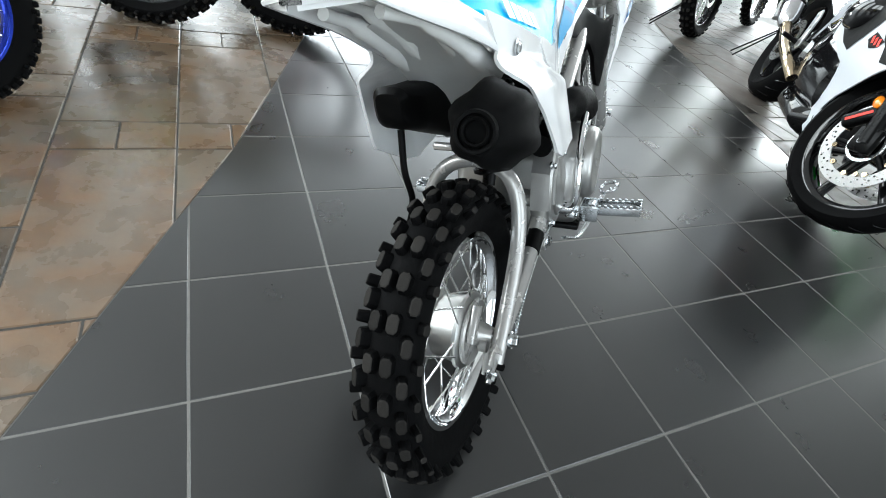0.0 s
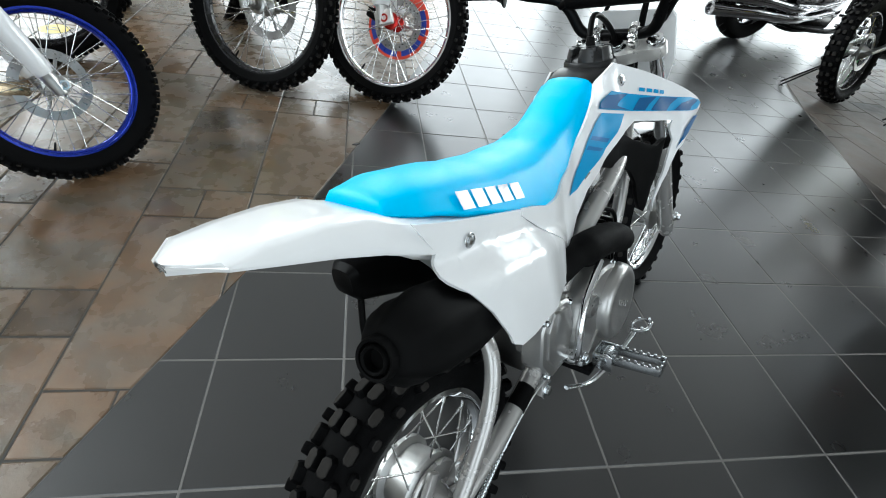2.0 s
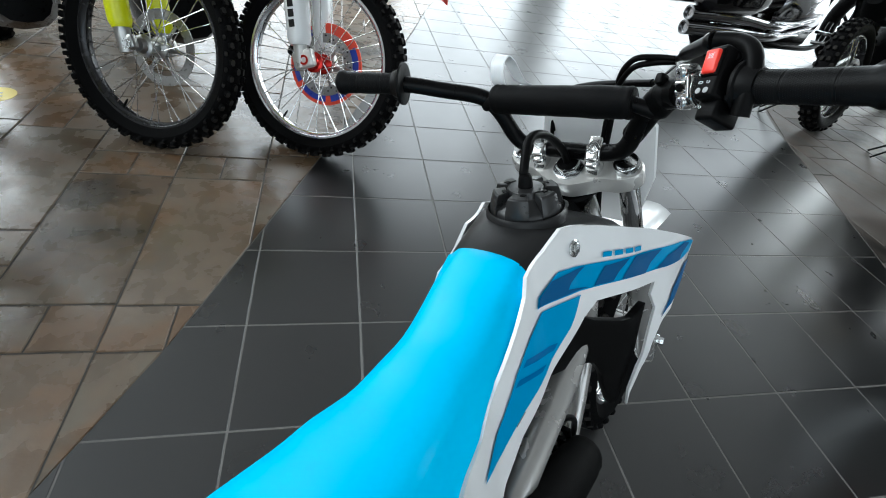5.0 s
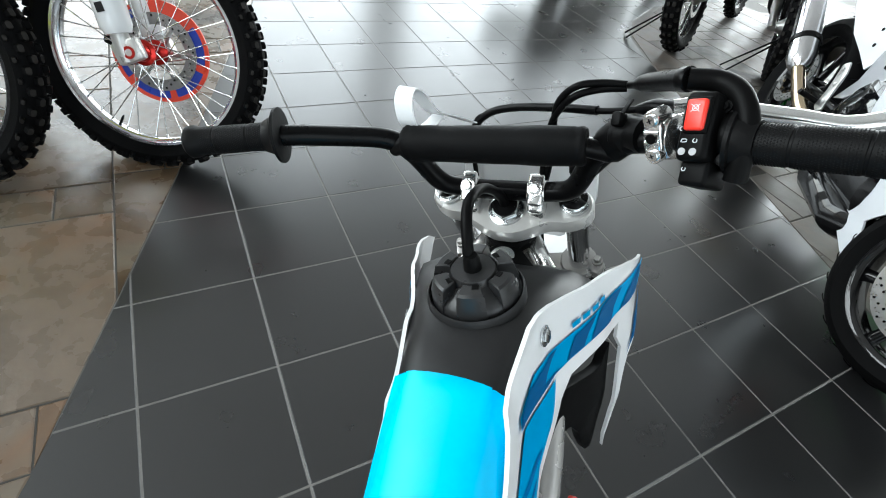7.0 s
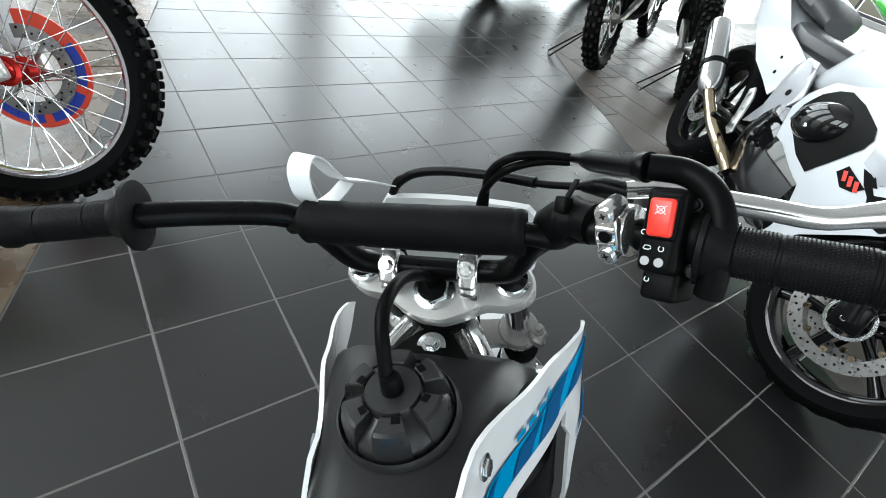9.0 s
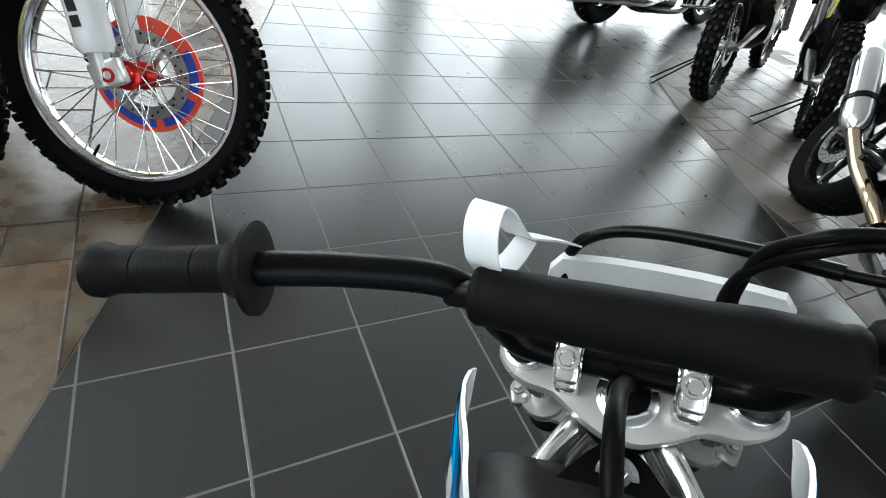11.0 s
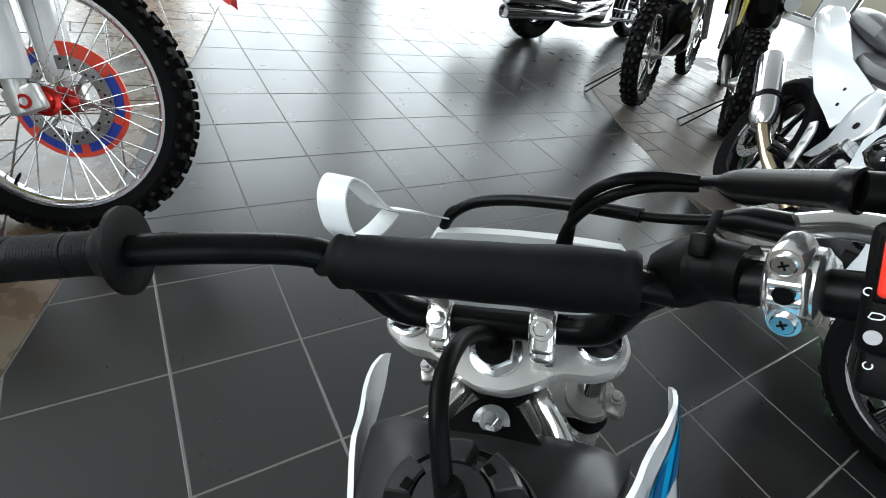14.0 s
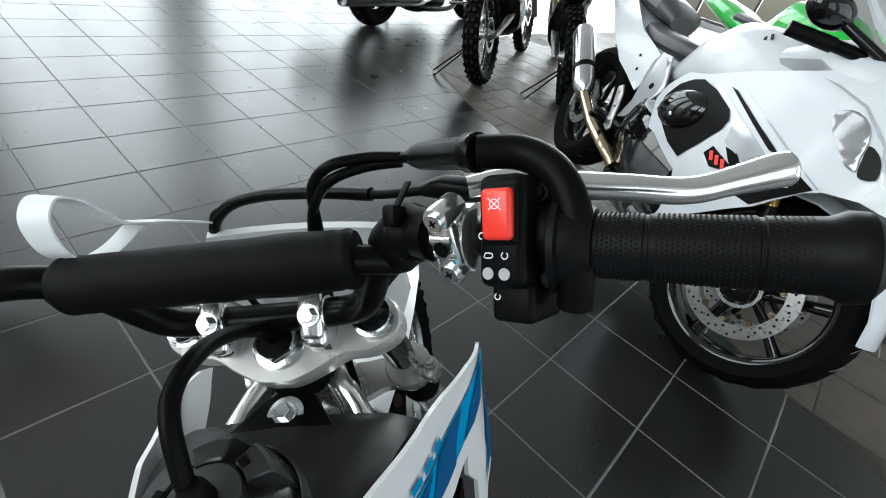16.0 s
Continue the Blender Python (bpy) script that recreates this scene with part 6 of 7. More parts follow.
motocross_bike(stood(0.385, 1.748, -29, 22), "motocross bike with alloy rim, red hub and white fork guards", -30, "rim_alloy", "white", "red_anod", True, "red_plastic", 12)
motocross_bike(stood(-0.162, 1.743, -26, 20), "motocross bike with a black rim and fluorescent yellow fork guards", -30, "rim_black", "yellow", "alloy", False, "yellow", 12)
motocross_bike(stood(-0.506, 1.008, 44, 21) @ Matrix.Scale(0.803, 4), "small motocross bike with an anodised blue rim and white fork guards", -40, "rim_blue", "white", "alloy", False, "white", 12, 0.2575)

motocross_bike(stood(-0.98, 1.84, 35, 2), "motocross bike with a black rim and steel brake disc", -45, "rim_black", "black", "alloy", False, "black")

# ---- the white sport motorcycle ----
SPORT = Matrix.Translation((3.155, 1.377, 0)) @ pose(0, 0, 0, 0, 0, 227.6) @ pose(0, 0, 0, -12)
sport = thing("sport_bike", SPORT, "pearl white fully faired sport motorcycle on its stand", "motorcycle")


def cast_wheel(t, c, R, w, rim, name, g=None):
    m = (g or Matrix()) @ axle_pose(c)
    bm = bmesh.new()
    prof = [(rim - 0.004, -w * 0.72), (rim + 0.01, -w * 0.85), (rim + (R - rim) * 0.45, -w), (R - 0.028, -w * 0.9), (R - 0.01, -w * 0.6), (R - 0.002, -w * 0.25), (R, 0)]
    lathe(bm, prof + [(r, -h) for r, h in reversed(prof[:-1])], m, 72, caps=False)
    ty = part(name + "_tyre", bm, "rubber", t, "smooth black road tyre")
    for s in (-1, 1):
        bm = bmesh.new()
        pts = []
        for i in range(6):
            u = 0.15 + 0.6 * i / 5
            rr = R - 0.0005 - (u ** 3) * 0.024
            an = 2 * math.pi * 0.25 * s / 26 + 0.12 * u * (1 + 0.4 * u)
            pts.append(Vector((rr * math.cos(an), rr * math.sin(an), s * u * w)))
        tube(bm, pts, 0.0018, 4)
        groove = part("tread_groove", bm, "gloss_black", ty)
        groove.matrix_local = m
        for k in range(1, 26):
            twin(groove, m @ pose(0, 0, 0, 0, 0, 360 * k / 26))
    bm = bmesh.new()
    rw = w * 0.75
    lathe(bm, [(rim + 0.003, -rw), (rim - 0.006, -rw), (rim - 0.02, -rw * 0.75), (rim - 0.024, 0), (rim - 0.02, rw * 0.75), (rim - 0.006, rw), (rim + 0.003, rw), (rim - 0.004, rw * 0.8), (rim - 0.012, 0), (rim - 0.004, -rw * 0.8)], m, 64, closed=True)
    lathe(bm, [(0.03, -0.05), (0.045, -0.04), (0.045, 0.04), (0.03, 0.05)], m, 30)
    rm = part(name + "_rim", bm, "gloss_black", t, "gloss black cast rim")
    for k in range(3):
        for e in (-1, 1):
            bm = bmesh.new()
            a0 = 2 * math.pi * k / 3 + e * 0.22
            a1 = 2 * math.pi * k / 3 + e * 0.42
            tube(bm, [m @ Vector((0.035 * math.cos(a0), 0.035 * math.sin(a0), 0)), m @ Vector((0.11 * math.cos(a1), 0.11 * math.sin(a1), 0)), m @ Vector(((rim - 0.02) * math.cos(a1 + e * 0.06), (rim - 0.02) * math.sin(a1 + e * 0.06), 0))], [0.02, 0.014, 0.02], 12)
            part("wheel_spoke", bm, "gloss_black", rm)
    return m


def drilled_disc(t, m, z, r0, r1, label):
    bm = bmesh.new()
    lathe(bm, [(r1, z), (r1, z + 0.005), (r0, z + 0.005), (r0, z)], m, 60, closed=True)
    d = part("brake_disc", bm, "disc", t, label)
    bm = bmesh.new()
    for k in range(48):
        a = 2 * math.pi * k / 48
        rr = r0 + (r1 - r0) * (0.25 + 0.25 * (k % 3))
        for zz in (z - 0.0006, z + 0.0056):
            lathe(bm, [(0.0038, -0.0002), (0.0038, 0.0002)], m @ Matrix.Translation((rr * math.cos(a), rr * math.sin(a), zz)), 8)
    part("drill_hole", bm, "gloss_black", d, smooth=False)
    for k in range(10):
        a = 2 * math.pi * k / 10
        bm = bmesh.new()
        lathe(bm, [(0.009, z - 0.003), (0.009, z + 0.008), (0.004, z + 0.008), (0.004, z - 0.003)], m @ Matrix.Translation(((r0 - 0.006) * math.cos(a), (r0 - 0.006) * math.sin(a), 0)), 14)
        part("disc_button", bm, "gold", d, "bronze disc button")
    for k in range(5):
        a = 2 * math.pi * k / 5
        bm = bmesh.new()
        tube(bm, [m @ Vector((0.05 * math.cos(a), 0.05 * math.sin(a), z)), m @ Vector(((r0 - 0.004) * math.cos(a + 0.2), (r0 - 0.004) * math.sin(a + 0.2), z + 0.002))], 0.009, 8)
        part("disc_carrier", bm, "black_satin", d)


SF = Vector((1.43, 0, 0.3))
SST = Matrix.Translation(SF) @ Matrix.Rotation(radians(26), 4, Vector((-0.15, 0, 0.989))) @ Matrix.Translation(-SF)
wm = cast_wheel(sport, SF, 0.3, 0.06, 0.23, "front", SST)
drilled_disc(sport, wm, -0.075, 0.115, 0.155, "drilled front brake disc")
drilled_disc(sport, wm, 0.07, 0.115, 0.155, "drilled front brake disc")
wr = cast_wheel(sport, Vector((0, 0, 0.318)), 0.318, 0.092, 0.218, "rear")
drilled_disc(sport, wr, -0.1, 0.08, 0.12, "rear brake disc")
bm = bmesh.new()
lathe(bm, [(0.052, -0.083), (0.052, -0.086), (0.062, -0.086), (0.062, -0.083)], wm, 40, closed=True)
lathe(bm, [(0.017, -0.12), (0.017, -0.06)], wm, 20)
bolt(bm, wm @ Vector((0, 0, -0.12)), wm.to_3x3() @ Vector((0, 0, -1)), 0.01, 0.008)
part("sensor_ring", bm, "zinc", sport)
for s in (-1, 1):
    bm = bmesh.new()
    tube(bm, [SST @ Vector((1.44, s * 0.105, 0.3)), SST @ Vector((1.33, s * 0.105, 0.52))], [0.028, 0.026], 16)
    box(bm, 0.08, 0.035, 0.09, SST @ Matrix.Translation((1.43, s * 0.105, 0.31)) @ pose(0, 0, 0, 0, -20), 0.012)
    part("fork_leg", bm, "black_satin", sport)
    bm = bmesh.new()
    tube(bm, [SST @ Vector((1.33, s * 0.105, 0.52)), SST @ Vector((1.25, s * 0.105, 0.67))], 0.022, 16)
    part("fork_tube", bm, "fork_gold", sport)
    bm = bmesh.new()
    box(bm, 0.05, 0.04, 0.12, SST @ Matrix.Translation((1.335, s * 0.095, 0.35)) @ pose(0, 0, 0, 0, 35), 0.014, 3)
    cal = part("brake_caliper", bm, "black_satin", sport, "black radial brake caliper")
    bm = bmesh.new()
    box(bm, 0.01, 0.002, 0.085, SST @ Matrix.Translation((1.335, s * 0.117, 0.35)) @ pose(0, 0, 0, 0, 35))
    part("caliper_mark", bm, "red", cal, "red printed bar", smooth=False)
bm = bmesh.new()
rings = []
for k in range(9):
    a = radians(16 + 106 * k / 8)
    rr = 0.325
    cx, cz = SF.x - 0 + rr * math.cos(a), SF.z + rr * math.sin(a)
    w = 0.075 if k < 8 else 0.06
    rings.append([SST @ Vector((cx - (y * y) * 0.03 * math.cos(a), y * w, cz - (y * y) * 0.03 * math.sin(a))) for y in (-1, -0.7, -0.3, 0.3, 0.7, 1)] + [SST @ Vector((cx - (y * y) * 0.03 * math.cos(a) - 0.006 * math.cos(a), y * w * 0.97, cz - (y * y) * 0.03 * math.sin(a) - 0.006 * math.sin(a))) for y in (1, 0.7, 0.3, -0.3, -0.7, -1)])
skin(bm, rings)
part("front_fender", bm, "paint", sport, "pearl white front mudguard")


def belly(x, z):
    """Half width of the fairing."""
    k = table([(0.6, 0.2), (0.8, 0.225), (1.0, 0.236), (1.25, 0.238), (1.45, 0.228), (1.6, 0.2), (1.76, 0.09)], x)
    v = table([(0.15, 0.45), (0.25, 0.58), (0.35, 0.72), (0.5, 0.93), (0.65, 1.0), (0.8, 0.96), (0.9, 0.85), (1.0, 0.6)], z)
    return k * v


FAIR = [(0.732, 0.571), (0.76, 0.63), (0.83, 0.7), (0.93, 0.725), (1.068, 0.778), (1.263, 0.851), (1.371, 0.896), (1.43, 0.945), (1.58, 0.88), (1.72, 0.76), (1.76, 0.69), (1.703, 0.668), (1.609, 0.663), (1.538, 0.639), (1.503, 0.613), (1.418, 0.515), (1.32, 0.44), (1.2, 0.35), (1.14, 0.28), (1.19, 0.22), (1.17, 0.155), (1.05, 0.19), (0.97, 0.22), (0.9, 0.31), (0.865, 0.385), (0.798, 0.464)]
VENT = [(0.782, 0.544), (0.79, 0.6), (0.83, 0.655), (0.88, 0.688), (0.933, 0.706), (1.02, 0.7), (1.13, 0.676), (1.16, 0.652), (1.158, 0.621), (1.1, 0.54), (1.05, 0.476), (0.96, 0.488), (0.896, 0.509)]
for s in (-1, 1):
    off = lambda d, s=s: side(s, lambda x, z: belly(x, z) + d)
    f = part("fairing", sheet(FAIR, off(0), 0.006 * -s, 0.04, bevel=0.003), "paint", sport, "pearl white side fairing with black vent")
    D = lambda pts, d=0.0026: sheet(pts, off(d), 0, 0.03)
    part("fairing_vent", D(VENT), "black", f, "gloss black vent panel")
    bm = bmesh.new()
    bmesh.ops.create_uvsphere(bm, u_segments=32, v_segments=20, radius=1.0, matrix=Matrix.Translation((0.935, s * (belly(0.935, 0.6) - 0.008), 0.6)) @ pose(0, 0, 0, 0, -20) @ Matrix.Diagonal((0.125, 0.058, 0.068, 1)))
    part("vent_cover", bm, "gloss_black", f, "bulging gloss black vent cover")
    bm = bmesh.new()
    bolt(bm, (0.945, s * (belly(0.945, 0.575) + 0.044), 0.575), (0, s, 0.1), 0.007, 0.004)
    part("vent_screw", bm, "chrome", f)
    part("fairing_stripe", D([(0.985, 0.712), (1.03, 0.716), (1.13, 0.69), (1.35, 0.636), (1.3, 0.588), (1.2, 0.6), (1.185, 0.645), (1.15, 0.672)]), "paint_grey", f, "broad silver grey stripe")
    part("fairing_stripe", D([(1.067, 0.728), (1.1, 0.727), (1.36, 0.66), (1.385, 0.652), (1.35, 0.648)], 0.0032), "black", f, "thin slanted black stripe")
    part("fairing_mark", D([(1.15, 0.54), (1.17, 0.572), (1.275, 0.56), (1.25, 0.533), (1.205, 0.52)]), "black", f, "black name panel")
    part("fairing_mark", D([(1.215, 0.592), (1.27, 0.596), (1.32, 0.57), (1.35, 0.6), (1.38, 0.648), (1.41, 0.652), (1.52, 0.632), (1.5, 0.61), (1.41, 0.515), (1.345, 0.508), (1.3, 0.55), (1.26, 0.565)]), "black", f, "black angular graphic")
    part("fairing_slash", D([(1.29, 0.575), (1.4, 0.625), (1.42, 0.62), (1.31, 0.565)], 0.0034), "paint", f, "white slash")
    part("fairing_slash", D([(1.34, 0.545), (1.45, 0.61), (1.47, 0.605), (1.36, 0.535)], 0.0034), "paint", f)
    for u, zz in ((0, 0), (0.03, 0.0), (0.06, 0.001)):
        part("fairing_print", D([(1.17 + u, 0.556 + zz), (1.185 + u, 0.562 + zz), (1.205 + u, 0.54 + zz), (1.192 + u, 0.534 + zz)], 0.0038), "red", f, "red brush-stroke mark")
    part("turn_signal", sheet([(1.411, 0.786), (1.43, 0.805), (1.46, 0.812), (1.5, 0.8), (1.527, 0.77), (1.54, 0.735), (1.556, 0.709), (1.53, 0.708), (1.5, 0.725), (1.45, 0.752)], off(0.006), 0.006 * -s, 0.02, 2), "lens", f, "clear wrap-round lamp lens")
    part("fairing_seam", D([(1.06, 0.752), (1.064, 0.754), (1.3, 0.7), (1.53, 0.64), (1.526, 0.637), (1.3, 0.695)], 0.003), "paint_grey", f, "thin panel seam")
    part("fairing_seam", D([(1.3, 0.845), (1.36, 0.845), (1.46, 0.83), (1.56, 0.78), (1.62, 0.71), (1.615, 0.708), (1.555, 0.775), (1.458, 0.825), (1.36, 0.84)], 0.003), "paint_grey", f)
    part("ram_intake", sheet([(1.532, 0.765), (1.56, 0.76), (1.585, 0.742), (1.6, 0.715), (1.575, 0.702), (1.56, 0.708), (1.545, 0.735)], off(0.004), 0, 0.02, 2), "gloss_black", f, "black air intake")
bm = bmesh.new()
bmesh.ops.create_uvsphere(bm, u_segments=18, v_segments=10, radius=1.0, matrix=Matrix.Translation((1.39, -0.13, 0.42)) @ pose(0, 0, 0, 0, 10) @ Matrix.Diagonal((0.032, 0.012, 0.02, 1)))
part("reflector", bm, "orange", sport, "amber side reflector")


body_loft("fuel_tank", "paint", [(0.56, 0.64, 0.1, 0.03), (0.62, 0.68, 0.15, 0.06), (0.7, 0.74, 0.175, 0.12), (0.8, 0.785, 0.19, 0.145), (0.95, 0.795, 0.2, 0.145), (1.1, 0.79, 0.185, 0.1), (1.22, 0.79, 0.13, 0.06)], "pearl white fuel tank", 28)
for s in (-1, 1):
    for dx, dz in ((0.0, 0.0), (0.016, 0.0085)):
        bm = bmesh.new()
        box(bm, 0.03, 0.002, 0.009, Matrix.Translation((0.967 + dx, s * (0.1735 - dz * 0.7), 0.881 + dz)) @ pose(0, 0, 0, 38 * s, 0, 0) @ pose(0, 0, 0, 0, 35), 0.0005)
        part("tank_emblem", bm, "gloss_black", sport, "small black emblem bar", smooth=False)
body_loft("rider_seat", "seat_dark", [(0.12, 0.77, 0.06, 0.02), (0.2, 0.755, 0.13, 0.04), (0.35, 0.74, 0.15, 0.05), (0.5, 0.745, 0.13, 0.05), (0.6, 0.75, 0.1, 0.04), (0.66, 0.76, 0.05, 0.02)], "grey vinyl rider seat", 24)
body_loft("pillion_seat", "seat_dark", [(-0.22, 0.88, 0.06, 0.02), (-0.12, 0.88, 0.11, 0.045), (0.04, 0.865, 0.135, 0.055), (0.16, 0.85, 0.12, 0.05), (0.24, 0.82, 0.06, 0.03)], "grey vinyl pillion seat", 24)
body_loft("tail_fairing", "paint", [(-0.5, 0.86, 0.03, 0.02), (-0.42, 0.84, 0.09, 0.05), (-0.25, 0.8, 0.13, 0.07), (0.0, 0.74, 0.15, 0.075), (0.25, 0.68, 0.15, 0.075), (0.42, 0.66, 0.12, 0.08), (0.52, 0.66, 0.08, 0.06)], "pearl white tail fairing", 24)
for s in (-1, 1):
    part("tail_side", sheet([(-0.5, 0.87), (-0.3, 0.79), (-0.176, 0.742), (0.02, 0.66), (0.207, 0.584), (0.36, 0.556), (0.48, 0.53), (0.525, 0.6), (0.52, 0.69), (0.4, 0.712), (0.25, 0.738), (0.02, 0.83), (-0.2, 0.885)], side(s, lambda x, z: table([(-0.5, 0.05), (-0.3, 0.12), (0, 0.155), (0.3, 0.16), (0.55, 0.165)], x) - 0.1 * max(0, z - 0.76)), 0.006 * -s, 0.04), "paint", sport, "pearl white tail side panel")
    cover = part("subframe_cover", sheet([(0.5, 0.41), (0.53, 0.5), (0.5, 0.6), (0.495, 0.66), (0.526, 0.705), (0.6, 0.71), (0.64, 0.66), (0.69, 0.6), (0.62, 0.5), (0.55, 0.43)], side(s, lambda x, z: 0.172 + 0.03 * max(0, x - 0.5)), 0.008 * -s, 0.04), "paint_grey", sport, "silver grey frame cover")
    for x, z, r in ((0.6, 0.585, 0.012), (0.4, 0.6, 0.007), (0.36, 0.65, 0.006)):
        bm = bmesh.new()
        lathe(bm, [(r, 0), (r, 0.003), (r * 0.7, 0.003), (r * 0.6, 0.001)], Matrix.Translation((x, s * (0.176 if x > 0.5 else 0.1625), z)) @ pose(0, 0, 0, -90 * s), 18)
        part("cover_grommet", bm, "black", cover)
body_loft("nose_fairing", "paint", [(1.1, 0.86, 0.2, 0.04), (1.25, 0.9, 0.22, 0.06), (1.42, 0.87, 0.2, 0.08), (1.6, 0.8, 0.14, 0.09), (1.72, 0.73, 0.06, 0.06)], "pearl white nose fairing", 24)
body_loft("windscreen", "smoke", [(1.02, 1.1, 0.11, 0.006), (1.12, 1.07, 0.15, 0.02), (1.25, 1.0, 0.16, 0.03), (1.42, 0.93, 0.13, 0.03)], "clear curved windscreen", 20)
body_loft("engine", "gloss_black", [(0.5, 0.42, 0.14, 0.1), (0.62, 0.42, 0.2, 0.2), (0.85, 0.42, 0.21, 0.22), (1.05, 0.42, 0.2, 0.2), (1.15, 0.4, 0.1, 0.1)], "black engine behind the fairing", 20)
body_loft("belly_pan", "gloss_black", [(0.55, 0.2, 0.1, 0.04), (0.75, 0.2, 0.17, 0.07), (1.0, 0.2, 0.17, 0.07), (1.15, 0.26, 0.1, 0.05)], "gloss black belly pan", 20)
for s in (-1, 1):
    bm = bmesh.new()
    mp, mq = Vector((-0.15, s * 0.235, 0.6)), Vector((0.22, s * 0.225, 0.388))
    mf = aim(mp, mq)
    ln = (mq - mp).length
    lathe(bm, [(0.03, 0.0), (0.05, 0.004), (0.056, 0.02), (0.058, ln * 0.5), (0.056, ln - 0.06), (0.045, ln - 0.02), (0.028, ln)], mf, 30)
    mu = part("muffler", bm, "rim_alloy", sport, "polished steel muffler")
    bm = bmesh.new()
    lathe(bm, [(0.058, ln * 0.62), (0.061, ln * 0.62), (0.061, ln * 0.68), (0.058, ln * 0.68)], mf, 30, closed=True)
    part("muffler_strap", bm, "black_satin", mu)
    bm = bmesh.new()
    box(bm, 0.02, 0.002, 0.07, mf @ pose(-0.02 * 0, 0.058 * (1 if (mf.to_3x3() @ Vector((0, 1, 0))).y * s > 0 else -1), ln * 0.3) @ pose(0, 0, 0))
    part("muffler_badge", bm, "gloss_black", mu, "dark badge", smooth=False)
    bm = bmesh.new()
    tube(bm, curve([mq, (0.3, s * 0.22, 0.36), (0.44, s * 0.215, 0.322), (0.6, s * 0.2, 0.295), (0.68, s * 0.16, 0.26)], 6), 0.026, 16)
    part("exhaust_pipe", bm, "gold", sport, "heat tinted exhaust pipe")
    bm = sheet([(0.445, 0.51), (0.47, 0.53), (0.51, 0.5), (0.55, 0.42), (0.58, 0.37), (0.56, 0.35), (0.52, 0.36), (0.5, 0.42)], side(s, lambda x, z: 0.215), 0.008 * -s, 0.04)
    for x, z in ((0.475, 0.5), (0.51, 0.45), (0.54, 0.39)):
        bolt(bm, (x, s * 0.216, z), (0, s, 0), 0.006, 0.004)
    part("heel_plate", bm, "alloy", sport, "polished drilled heel plate")
    bm = bmesh.new()
    tube(bm, [(0.5, s * 0.2, 0.37), (0.5, s * 0.29, 0.375)], 0.011, 10)
    part("rider_peg", bm, "black_satin", sport)
    bm = bmesh.new()
    tube(bm, [(0.55, s * 0.13, 0.38), (0.3, s * 0.13, 0.36), (0, s * 0.12, 0.318)], [0.035, 0.03, 0.03], 12, flat=0.6)
    part("swingarm", bm, "black_satin", sport)
    bm = bmesh.new()
    tube(bm, curve([(1.36, s * 0.1, 0.92), (1.32, s * 0.2, 0.915), (1.24, s * 0.33, 0.9)], 5), 0.015, 12)
    part("clip_on_bar", bm, "black_satin", sport)
    bm = bmesh.new()
    tube(bm, [(1.288, s * 0.25, 0.909), (1.23, s * 0.345, 0.898)], 0.018, 14)
    part("grip", bm, "grip", sport)
    bm = bmesh.new()
    bmesh.ops.create_uvsphere(bm, u_segments=18, v_segments=10, radius=1.0, matrix=Matrix.Translation((1.26, s * 0.3, 0.965)) @ Matrix.Diagonal((0.04, 0.07, 0.04, 1)))
    tube(bm, [(1.38, s * 0.16, 0.92), (1.28, s * 0.26, 0.955)], 0.012, 10)
    part("mirror", bm, "gloss_black", sport)
bm = bmesh.new()
tube(bm, [(0.62, 0.16, 0.28), (0.66, 0.3, 0.075)], 0.012, 10)
part("side_stand", bm, "black_satin", sport)


